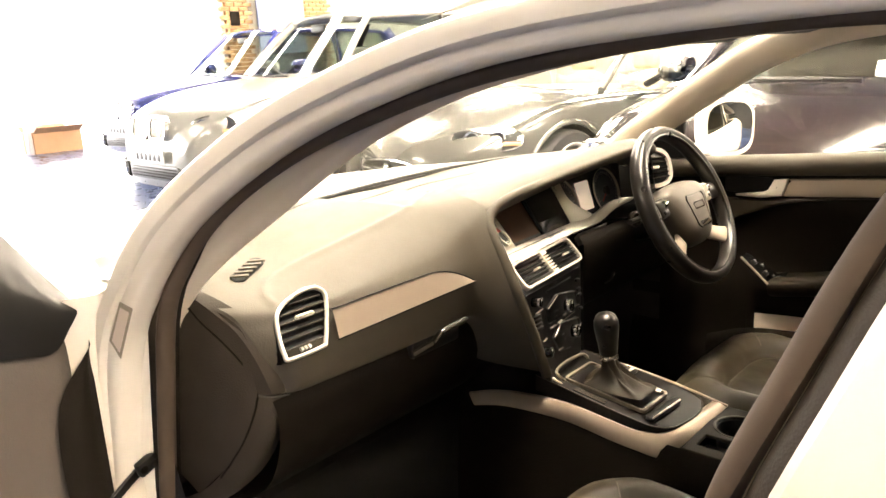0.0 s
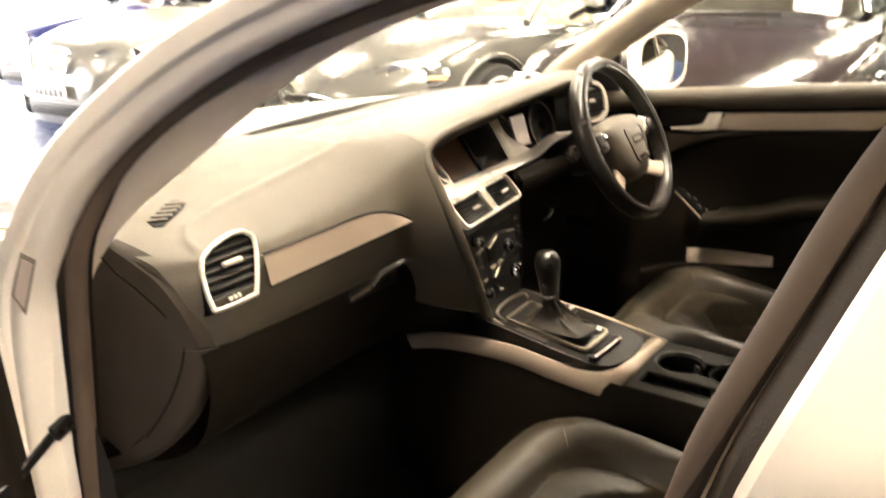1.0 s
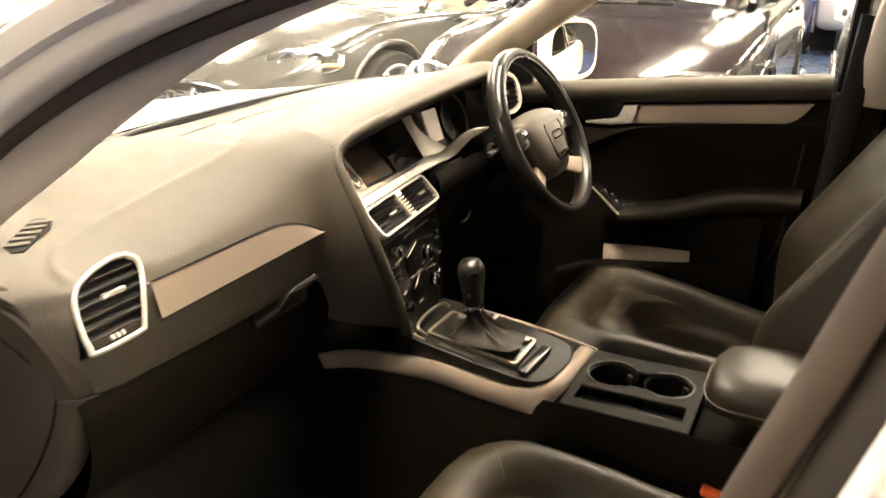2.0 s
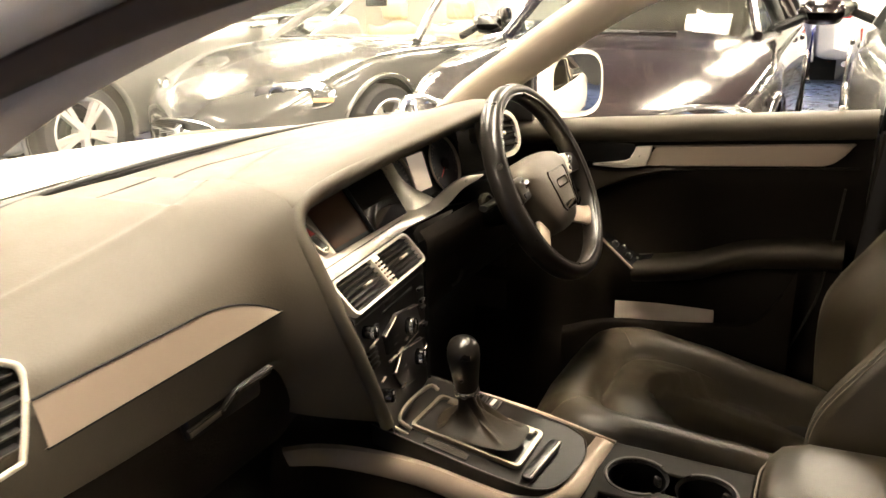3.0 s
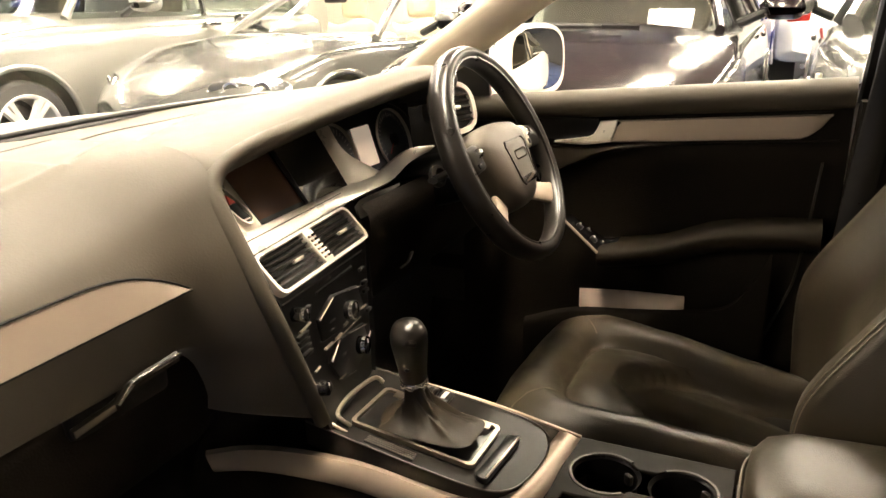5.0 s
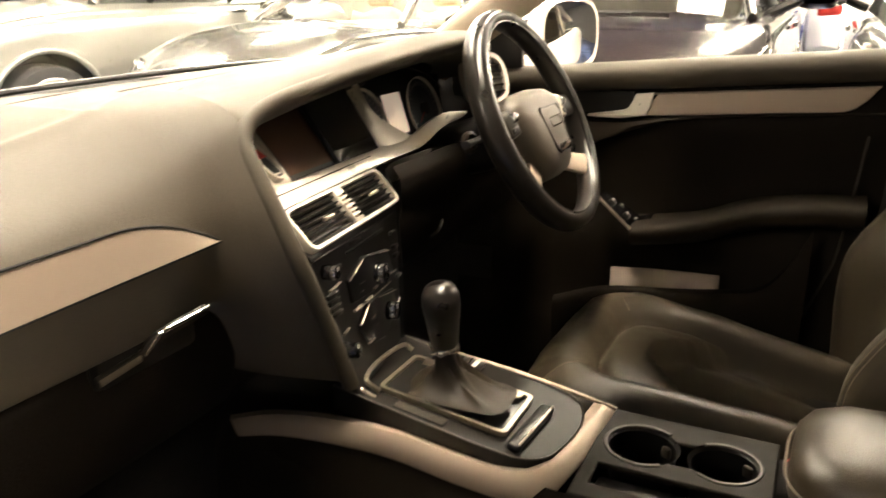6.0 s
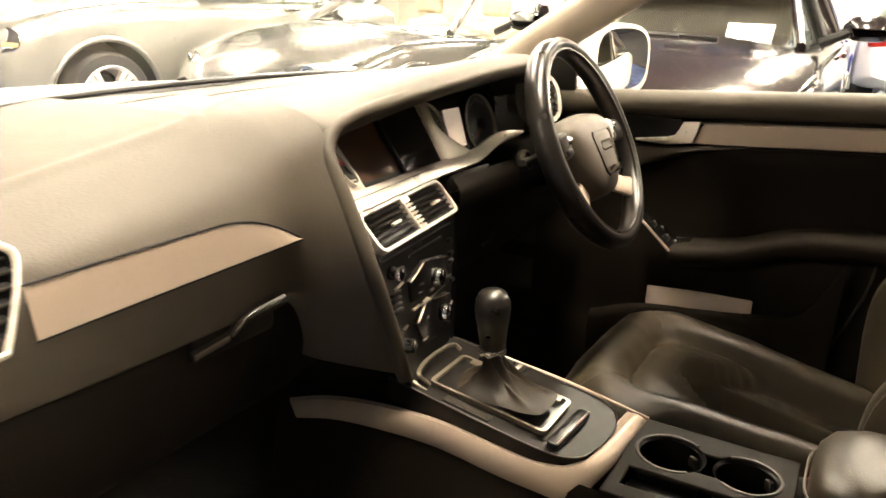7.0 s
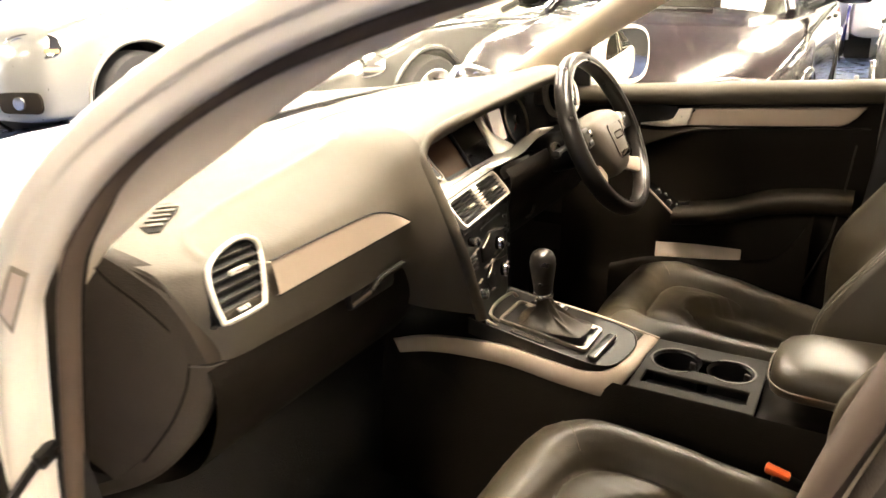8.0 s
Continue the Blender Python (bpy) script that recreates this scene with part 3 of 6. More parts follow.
    for i in range(6):
        part("plate_bar", rbox((0.045, 0.06, 0.004), 0.001, im @ Matrix.Translation((-0.19 + i * 0.075, ih / 2 + 0.075, 0.0575))), M_BLACK, plate)
    for s in (-1, 1):
        tl = part("tail_light", rbox((0.06, 0.28, 0.14), 0.03, Matrix.Translation((-rr + 0.05, s * w * 0.66, lerp_list(d["shoulder"], -rr + 0.1) - 0.12)), 3), M_TAIL, car, "red tail light")
    part("exhaust", tube([(-rr + 0.25, 0.5, 0.27), (-rr - 0.02, 0.5, 0.27)], 0.035, 4, 12), M_CHROME, car)
    return car


SUV = dict(nose=0.86, tail=3.70, half=0.925, base=2.795, arch=0.425, wheel=0.345, tread=0.24, spokes=5, cowl=1.10, roof=1.64,
           cabin=(-0.42, -3.40, -1.05, -3.05), lamp=(0.66, 0.66, 0.76, 0.20, 0.095), fog=(0.79, 0.62, 0.40), grille=(0.845, 0.76, 0.24, 0.17, "kidney"), intake=(0.86, 0.40, 0.85, 0.12),
           plan=[(-3.70, 0.70), (-3.55, 0.92), (-2.8, 1.0), (-0.2, 1.0), (0.3, 0.965), (0.62, 0.86), (0.80, 0.68), (0.86, 0.55)],
           top=[(-3.70, 0.75), (-3.6, 1.08), (-3.2, 1.12), (-0.5, 1.12), (-0.3, 1.10), (0.2, 1.04), (0.6, 0.95), (0.78, 0.85), (0.86, 0.70)],
           shoulder=[(-3.70, 0.70), (-3.6, 1.00), (-3.2, 1.06), (-0.4, 1.04), (0.2, 0.98), (0.6, 0.87), (0.80, 0.74), (0.86, 0.60)],
           bottom=[(-3.70, 0.42), (-3.5, 0.30), (-2.4, 0.24), (0.5, 0.24), (0.75, 0.24), (0.86, 0.36)], dark_handle=True)
COUPE = dict(nose=0.93, tail=3.86, half=0.945, base=2.752, arch=0.385, wheel=0.335, tread=0.25, spokes=5, cowl=0.93, roof=1.28,
             cabin=(-0.42, -2.6, -1.10, -2.2), lamp=(0.58, 0.68, 0.64, 0.26, 0.09), grille=(0.925, 0.43, 0.68, 0.13, "oval"), intake=(0.90, 0.26, 0.9, 0.08), open=True,
             plan=[(-3.86, 0.60), (-3.6, 0.85), (-2.75, 1.0), (-0.2, 0.985), (0.2, 0.97), (0.55, 0.87), (0.78, 0.66), (0.90, 0.40), (0.93, 0.25)],
             top=[(-3.86, 0.60), (-3.7, 0.88), (-2.8, 0.98), (-2.2, 0.93), (-0.9, 0.92), (-0.45, 0.95), (0.1, 0.90), (0.5, 0.80), (0.8, 0.66), (0.93, 0.52)],
             shoulder=[(-3.86, 0.55), (-3.6, 0.84), (-2.75, 0.93), (-1.6, 0.86), (-0.4, 0.88), (0.0, 0.86), (0.45, 0.74), (0.8, 0.56), (0.93, 0.47)],
             bottom=[(-3.86, 0.40), (-3.5, 0.26), (-2.4, 0.17), (0.5, 0.17), (0.8, 0.19), (0.93, 0.36)])
SEDAN = dict(nose=0.92, tail=3.80, half=0.91, base=2.78, arch=0.385, wheel=0.33, tread=0.22, spokes=7, cowl=0.99, roof=1.42,
             cabin=(-0.45, -3.0, -1.20, -2.5), lamp=(0.66, 0.66, 0.67, 0.22, 0.085), fog=(0.83, 0.60, 0.33), grille=(0.91, 0.60, 0.5, 0.22, "plain"), intake=(0.915, 0.32, 0.95, 0.12),
             plan=[(-3.80, 0.66), (-3.6, 0.88), (-2.7, 1.0), (-0.2, 1.0), (0.25, 0.975), (0.6, 0.89), (0.82, 0.70), (0.92, 0.52)],
             top=[(-3.80, 0.65), (-3.7, 0.98), (-3.0, 1.02), (-0.5, 1.01), (-0.3, 0.99), (0.25, 0.92), (0.65, 0.82), (0.84, 0.72), (0.92, 0.58)],
             shoulder=[(-3.80, 0.60), (-3.65, 0.90), (-2.9, 0.95), (-0.4, 0.92), (0.2, 0.86), (0.62, 0.75), (0.84, 0.62), (0.92, 0.50)],
             bottom=[(-3.80, 0.40), (-3.5, 0.26), (-2.4, 0.19), (0.5, 0.19), (0.8, 0.20), (0.92, 0.36)])

parked_car("silver_suv", "silver family SUV with five-spoke alloys parked in the row", M_CARSILVER, (2.88, 5.30), 177.6, SUV)
parked_car("grey_convertible", "pewter grey convertible with oval chrome grille and cream seats", M_CARGREY, (3.69, 3.2), 170.8, COUPE)
parked_car("black_sedan", "glossy plum-black sedan reflecting the ceiling lights", M_CARBLACK, (3.15, 0.78), 180.5, dict(SEDAN, folded=-1))
parked_car("blue_wagon", "deep blue wagon with pale lower bumper beside the SUV", M_CARBLUE, (4.1, 8.25), 180, SUV)
parked_car("grey_sedan", "mid-grey sedan parked facing away", M_CARGREY, (6.44, -1.3), 0, SEDAN)
parked_car("dark_blue_sedan", "dark blue sedan with red tail lights parked facing away", M_CARBLUE, (11.1, 0.98), 0, SEDAN)
parked_car("white_hatchback", "white hatchback far back in the showroom", M_CARWHITE, (14.0, -0.85), 0, SUV)

sheet = thing("windscreen_sheet", "white printed price sheet behind a windscreen", "paper", (4.0, 0.37, 0.94))
thick(part("sheet", loft([[(0.10 * f + 0.004 * math.sin(3 * v), -0.13 + 0.26 * v, 0.13 * f) for v in (0, 0.25, 0.5, 0.75, 1)] for f in (0, 0.33, 0.66, 1)]), M_SHEET, sheet), 0.001)

from mathutils.bvhtree import BVHTree

# ---- the white sedan, seen through its open passenger door ----
own = thing("white_sedan", "white four-door sedan with dark cabin and passenger door open", "car")


def lean(z, base):
    return base + 0.33 * max(0.0, z - 0.95)


# body frame round the door opening
frame_mid = [(-0.715, 0.44, 0.55), (-0.715, 0.42, 0.70), (-0.715, 0.375, 0.87), (-0.705, 0.315, 0.965), (-0.69, 0.245, 1.045), (-0.668, 0.165, 1.108), (-0.645, 0.05, 1.172), (-0.628, -0.08, 1.220), (-0.618, -0.22, 1.254), (-0.612, -0.40, 1.272), (-0.612, -0.62, 1.278), (-0.62, -1.0, 1.270), (-0.63, -1.5, 1.22)]
part("door_frame", sweep(frame_mid, ring(0.026, 0.021, 16, 3.5), 60), M_WHITE, own, "white painted door frame")
frame_out = [(x - 0.020, y + 0.010, z + 0.009) for x, y, z in frame_mid]
part("drip_rail", sweep(frame_out, ring(0.017, 0.015, 12, 3), 60), M_WHITE, own)
seal_yz = [(0.405, 0.50), (0.385, 0.62), (0.345, 0.80), (0.31, 0.92), (0.275, 0.985), (0.235, 1.04), (0.165, 1.094), (0.065, 1.147), (-0.045, 1.187), (-0.17, 1.222), (-0.32, 1.246), (-0.45, 1.257), (-0.56, 1.255), (-0.585, 1.235), (-0.57, 1.20), (-0.525, 1.115), (-0.488, 1.02), (-0.452, 0.92), (-0.432, 0.82), (-0.425, 0.68), (-0.43, 0.50)]
part("door_seal", sweep([(lean(z, -0.680), y, z) for y, z in seal_yz], ring(0.014, 0.011, 10), 120), M_RUBBER, own, "black rubber door seal")
part("seal_groove", sweep([(lean(z, -0.664), y + 0.002, z - 0.002) for y, z in seal_yz], ring(0.006, 0.005, 8), 120), M_LOWER, own, "dark groove behind the seal")

# pillar behind the opening
bp = [(-0.57, 1.235), (-0.555, 1.20), (-0.512, 1.115), (-0.475, 1.02), (-0.440, 0.92), (-0.42, 0.82), (-0.413, 0.68), (-0.418, 0.45)]
part("pillar_cover", loft([[(lean(z, -0.688) + 0.004, y - 0.026, z), (lean(z, -0.70), y - 0.034, z), (lean(z, -0.704), y - 0.043, z)] for y, z in [(p.y, p.z) for p in spline([(0, a, b) for a, b in bp], 24)]]), M_DARKPAD, own, "brown-black pillar edge strip")
part("pillar_skin", loft([[(lean(z, -0.706), y - 0.042, z), (lean(z, -0.717), y - 0.049, z), (lean(z, -0.724), y - 0.085, z), (lean(z, -0.722), y - 0.17, z), (lean(z, -0.70), y - 0.20, z)] for y, z in [(p.y, p.z) for p in spline([(0, a, b) for a, b in bp], 24)]]), M_WHITE, own, "white painted centre pillar")
part("pillar_trim", loft([[(lean(z, -0.655), y - 0.005, z), (lean(z, -0.62), y - 0.03, z), (lean(z, -0.60), y - 0.10, z), (lean(z, -0.61), y - 0.20, z)] for y, z in [(p.y, p.z) for p in spline([(0, a, b) for a, b in bp], 24)]]), M_PILLAR, own)

# hinge pillar
part("hinge_pillar", loft([[(-0.690, 0.405 + k, z), (-0.715, 0.420 + k, z), (-0.76, 0.435 + k, z), (-0.80, 0.455 + k, z), (-0.835, 0.50 + k, z), (-0.845, 0.60 + k, z)] for z, k in ((0.22, 0.03), (0.45, 0.015), (0.62, 0.0), (0.78, -0.03), (0.90, -0.055), (0.955, -0.07))]), M_WHITE, own, "white painted hinge pillar")
part("pillar_label", slab([(-0.7435, 0.356, 0.890), (-0.7355, 0.349, 0.862), (-0.7300, 0.304, 0.940), (-0.7390, 0.318, 0.950)], 0.0012), M_LABEL, own, "faded cream sticker on the pillar")
part("label_field", slab([(-0.7428, 0.350, 0.891), (-0.7372, 0.346, 0.872), (-0.7328, 0.3095, 0.935), (-0.7390, 0.319, 0.942)], 0.0006), M_PAPER, own)
strap = part("check_strap", sweep([(-0.70, 0.405, 0.668), (-0.735, 0.395, 0.655), (-0.79, 0.375, 0.638), (-0.86, 0.36, 0.62)], ring(0.0035, 0.008, 8, 4), 12), M_BLACK, own, "black door check strap")
part("strap_bracket", rbox((0.034, 0.014, 0.024), 0.004, pose(-0.703, 0.394, 0.672, 0, -14, 12)), M_BLACK, own)
for dx in (-0.009, 0.009):
    part("bolt", lathe([(0.006, 0.0), (0.006, 0.004), (0.003, 0.006), (0, 0.006)], 10, facing((-0.703 + dx, 0.386 - 0.2 * dx, 0.672 + 0.25 * dx), (0.2, -1, 0))), M_LOWER, own)

# open passenger door, built along its own length and swung wide
DOOR = pose(-0.775, 0.44, 0, 0, 0, 180 - 4)
pd = part("passenger_door", smooth_loft([[(s, -0.055 + 0.03 * math.sin(s * 3), z) for z in (0.30, 0.5, 0.7, 0.90)] for s in (0.03, 0.3, 0.6, 0.9, 1.08)], 12, 10), M_WHITE, own, "open passenger door")
thick(pd, 0.02)
pd.matrix_world = DOOR
card = part("door_card", smooth_loft([[(s, 0.050 + b, z) for z, b in ((0.30, -0.02), (0.40, 0.0), (0.55, 0.004), (0.70, 0.0), (0.80, 0.003), (0.88, 0.008), (0.92, -0.01))] for s in (0.01, 0.10, 0.30, 0.65, 1.05)], 20, 24), M_CARDTRIM, pd, "grey-brown door trim")
thick(card, 0.012, -1)
front = smooth_loft([[(-0.022, 0.045, 0.892), (-0.018, 0.064, 0.888), (-0.016, 0.066, 0.884)], [(-0.022, 0.045, 0.82), (0.0, 0.068, 0.82), (0.030, 0.064, 0.822)], [(-0.022, 0.045, 0.74), (0.005, 0.070, 0.74), (0.043, 0.064, 0.75)], [(-0.022, 0.045, 0.64), (0.005, 0.070, 0.64), (0.042, 0.064, 0.64)], [(-0.02, 0.045, 0.40), (0.01, 0.068, 0.40), (0.045, 0.062, 0.40)]], 20, 8)
part("door_front_panel", front, M_LOWER, pd, "dark front panel of the door")
top = smooth_loft([[(-0.018, 0.03, 0.940), (-0.015, 0.060, 0.938), (-0.010, 0.062, 0.933)], [(0.011, 0.03, 0.980), (0.010, 0.066, 0.950), (0.004, 0.068, 0.918)], [(0.064, 0.03, 1.062), (0.050, 0.070, 0.97), (0.032, 0.070, 0.890)], [(0.11, 0.02, 1.12), (0.10, 0.072, 1.0), (0.093, 0.072, 0.900)], [(0.30, 0.0, 1.24), (0.28, 0.070, 1.0), (0.26, 0.072, 0.905)], [(0.9, -0.03, 1.24), (0.9, 0.05, 1.0), (0.9, 0.07, 0.93)]], 26, 10)
part("door_top", top, M_BLACK, pd, "black upper door trim")
part("door_pull", sweep([(0.12, 0.07, 0.66), (0.15, 0.10, 0.70), (0.35, 0.11, 0.73), (0.55, 0.08, 0.74)], ring(0.02, 0.015, 10), 16), M_LOWER, pd)

# dashboard
DASH_END = [
    (-0.56, [(0.47, 0.95), (0.40, 0.943), (0.31, 0.932), (0.232, 0.909), (0.212, 0.886), (0.191, 0.849), (0.190, 0.80), (0.210, 0.786), (0.30, 0.782)]),
    (-0.50, [(0.48, 0.96), (0.40, 0.947), (0.30, 0.933), (0.232, 0.910), (0.210, 0.887), (0.188, 0.849), (0.186, 0.80), (0.206, 0.785), (0.30, 0.78)]),
    (-0.46, [(0.485, 0.967), (0.395, 0.951), (0.297, 0.938), (0.228, 0.913), (0.198, 0.889), (0.184, 0.850), (0.183, 0.80), (0.203, 0.785), (0.30, 0.78)]),
    (-0.40, [(0.49, 0.978), (0.39, 0.962), (0.29, 0.948), (0.222, 0.920), (0.190, 0.891), (0.180, 0.851), (0.180, 0.80), (0.20, 0.785), (0.30, 0.78)]),
]
DASH_MIDDLE = [
    (-0.28, [(0.49, 0.986), (0.38, 0.982), (0.29, 0.970), (0.220, 0.930), (0.188, 0.893), (0.178, 0.853), (0.178, 0.80), (0.20, 0.785), (0.30, 0.78)]),
    (-0.20, [(0.49, 0.987), (0.38, 0.990), (0.28, 0.982), (0.218, 0.940), (0.190, 0.897), (0.180, 0.857), (0.180, 0.805), (0.20, 0.79), (0.30, 0.78)]),
    (-0.155, [(0.49, 0.987), (0.38, 0.992), (0.275, 0.986), (0.214, 0.955), (0.184, 0.912), (0.166, 0.868), (0.158, 0.81), (0.17, 0.76), (0.22, 0.70)]),
]
rows = [[(-0.640, 0.44, 0.925), (-0.636, 0.39, 0.928), (-0.630, 0.315, 0.922), (-0.617, 0.26, 0.908), (-0.609, 0.24, 0.886), (-0.597, 0.222, 0.848), (-0.585, 0.214, 0.806), (-0.58, 0.212, 0.788), (-0.58, 0.30, 0.785)]]
rows += [[(x, y, z) for y, z in prof] for x, prof in DASH_END + DASH_MIDDLE]
rows.append([(x, y, z) for x, y, z in ((-0.115, 0.49, 0.986), (-0.115, 0.38, 0.993), (-0.112, 0.27, 0.990), (-0.112, 0.208, 0.972), (-0.124, 0.172, 0.925), (-0.128, 0.140, 0.870), (-0.124, 0.118, 0.815), (-0.10, 0.108, 0.745), (-0.068, 0.102, 0.66))])
ridge = spline([(-0.560, 0.238, 0), (-0.553, 0.262, 0), (-0.525, 0.288, 0), (-0.466, 0.300, 0), (-0.40, 0.296, 0), (-0.28, 0.290, 0), (-0.215, 0.293, 0), (-0.13, 0.321, 0), (-0.05, 0.345, 0), (0.03, 0.362, 0), (0.09, 0.374, 0)], 40)
fold = [Vector((x, y, 0)) for x, y in ((-0.245, 0.49), (-0.232, 0.43), (-0.222, 0.355), (-0.215, 0.300), (-0.207, 0.293), (-0.195, 0.296), (-0.13, 0.321), (-0.05, 0.345), (0.03, 0.362), (0.10, 0.376), (0.16, 0.395))]
# the side vent: its plane and outline
vm = facing((-0.53, 0.209, 0.880), (0, -1, 0.7))
vout = [(0.044, 0.045), (0.021, 0.0465), (-0.018, 0.037), (-0.041, 0.021), (-0.053, -0.009), (-0.0575, -0.036), (-0.052, -0.045), (0.006, -0.045), (0.018, -0.038), (0.047, 0.009), (0.055, 0.033)]
shrink = lambda k: [(-0.002 + (x + 0.002) * k, y * k) for x, y in vout]
fine = lambda pts, n=45: [(p.x, p.y) for p in spline([(*p, 0) for p in pts + pts[:1]], n)][:-1]
bm = smooth_loft(rows, 220, 160)


def from_line(p, line):
    """Distance of p from a line of points in plan, positive on its left."""
    best = (9.0, 0.0)
    for a, b in zip(line, line[1:]):
        ab, ap = (b - a).xy, (p - a).xy
        f = max(0.0, min(1.0, ap.dot(ab) / ab.length_squared))
        d = (ap - ab * f).length
        if d < best[0]:
            best = (d, ab.x * ap.y - ab.y * ap.x)
    return math.copysign(*best)


def settle(bm):
    """A soft ridge along the top, and the defroster panel sunk behind its fold."""
    for v in bm.verts:
        if v.co.z < 0.89 or v.co.x < -0.60:
            continue
        v.co.z += 0.0030 * math.exp(-(from_line(v.co, ridge) / 0.007) ** 2)
        if -0.30 < v.co.x < 0.16 and v.co.y > 0.27:
            d = from_line(v.co, fold)
            v.co.z -= 0.0045 * (0.5 + 0.5 * math.tanh(d / 0.004)) * min(1.0, (0.16 - v.co.x) / 0.10)


settle(bm)
into, mouth = vm.inverted(), fine(shrink(0.92), 60)


def inside(x, y, outline):
    return sum((ay > y) != (by > y) and x < ax + (bx - ax) * (y - ay) / (by - ay) for (ax, ay), (bx, by) in zip(outline, outline[1:] + outline[:1])) % 2 == 1


gone = [f for f in bm.faces if abs((p := into @ f.calc_center_median()).z) < 0.03 and inside(p.x, p.y, mouth)]
bmesh.ops.delete(bm, geom=gone, context="FACES")
dash = part("dashboard", bm, M_PAD, own, "grained grey-brown dashboard", sharp=50)
dash_tree = BVHTree.FromPolygons([v.co.copy() for v in dash.data.vertices], [tuple(p.vertices) for p in dash.data.polygons])


def on_dash(x, y, lift=0.0006):
    """The place on the dashboard under (x, y)."""
    tree = dash_tree if x < -0.116 else hood_tree
    hit = tree.ray_cast(Vector((x, y, 1.3)), Vector((0, 0, -1)))[0]
    return hit + Vector((0, 0, lift))


rim_in = spline([(-0.645, 0.36, 0.935), (-0.644, 0.318, 0.915), (-0.640, 0.293, 0.895), (-0.632, 0.262, 0.873), (-0.620, 0.236, 0.841), (-0.616, 0.228, 0.815), (-0.611, 0.221, 0.795)], 30)
rim_out = spline([(-0.625, 0.345, 0.937), (-0.616, 0.300, 0.927), (-0.605, 0.262, 0.911), (-0.594, 0.238, 0.890), (-0.586, 0.222, 0.850), (-0.578, 0.208, 0.815), (-0.574, 0.203, 0.790)], 30)
part("dash_end_rim", loft([[a + Vector((0.006, 0.004, -0.003)), a, a.lerp(b, 0.5) + Vector((-0.006, -0.006, 0.003)), b, b + Vector((0.006, 0.006, -0.004))] for a, b in zip(rim_in, rim_out)]), M_DARKPAD, own, "brown rim at the dashboard's end")
part("end_seam", sweep([p + Vector((0.001, 0.002, 0)) for p in rim_in], ring(0.0024, 0.0024, 8)), M_LOWER, own)
part("end_seam", sweep([(-0.610, 0.222, 0.797), (-0.622, 0.222, 0.767), (-0.632, 0.238, 0.728), (-0.639, 0.262, 0.693), (-0.644, 0.291, 0.658)], ring(0.0017, 0.0017, 8), 20), M_LOWER, own)
part("end_seam", sweep([(-0.611, 0.221, 0.794), (-0.594, 0.209, 0.789), (-0.574, 0.200, 0.788)], ring(0.0016, 0.0016, 8), 8), M_DECK, own)
# edge that wraps into the centre stack
brow_line = [(-0.118, 0.215, 0.955), (-0.10, 0.197, 0.972), (-0.04, 0.182, 0.988), (0.04, 0.166, 1.004), (0.16, 0.150, 1.019), (0.30, 0.140, 1.030), (0.42, 0.150, 1.028), (0.52, 0.185, 1.008), (0.60, 0.24, 0.985), (0.665, 0.30, 0.96)]
brow = spline(brow_line, 40)
rim_path = [(0.30, 0.146, 1.020), (0.16, 0.157, 1.009), (0.04, 0.173, 0.995), (-0.05, 0.188, 0.980), (-0.095, 0.196, 0.964), (-0.118, 0.190, 0.945), (-0.126, 0.172, 0.918), (-0.129, 0.143, 0.868), (-0.125, 0.121, 0.815), (-0.102, 0.111, 0.745), (-0.068, 0.106, 0.655)]
part("stack_edge", sweep([(x + 0.003, y + 0.002, z) for x, y, z in rim_path], ring(0.0100, 0.0100, 14), 70, up=(0, 1, 0)), M_PAD, own, "rounded padded edge round the centre stack")
back = spline([(-0.118, 0.49, 0.985), (0.1, 0.515, 0.983), (0.40, 0.475, 0.985), (0.665, 0.40, 0.970)], 40)
rows = []
for p, q in zip(brow, back):
    mid = p.lerp(q, 0.45)
    rows.append([(p.x, p.y + 0.11, p.z - 0.045), (p.x, p.y + 0.04, p.z - 0.028), (p.x, p.y + 0.006, p.z - 0.022), (p.x, p.y - 0.003, p.z - 0.010), (p.x, p.y + 0.006, p.z), (p.x, p.y + 0.05, p.z + 0.005), (mid.x, mid.y, mid.z + 0.002), (q.x, q.y, q.z)])
bm = smooth_loft(rows, 120, 90)
settle(bm)
hood = part("instrument_hood", bm, M_PAD, own, "grained instrument hood", sharp=60)
hood_tree = BVHTree.FromPolygons([v.co.copy() for v in hood.data.vertices], [tuple(p.vertices) for p in hood.data.polygons])
slot = spline([(-0.226, 0.411, 0), (-0.161, 0.414, 0), (-0.031, 0.440, 0), (0.056, 0.420, 0), (0.108, 0.393, 0)], 40)
part("defroster_slot", sweep([on_dash(p.x, p.y, 0.0008) for p in slot], ring(0.0022, 0.0010, 8), grow=lambda f: min(1.0, 3 * f + 0.3, 1.6 * (1 - f) + 0.1)), M_DARKPAD, own, "dark seam of the defroster panel")
near = spline([(-0.216, 0.302, 0), (-0.190, 0.306, 0), (-0.13, 0.329, 0), (-0.05, 0.353, 0), (0.03, 0.370, 0), (0.108, 0.390, 0)], 40)
part("defroster_panel", loft([[on_dash(x, y, 0.0007) for x, y in [(p.x + (q.x - p.x) * j / 14, p.y + (q.y - 0.004 - p.y) * j / 14) for j in range(15)]] for p, q in zip(near, slot)]), M_PADSHADE, own, "smooth defroster panel, dash tone darkened for its tilt")
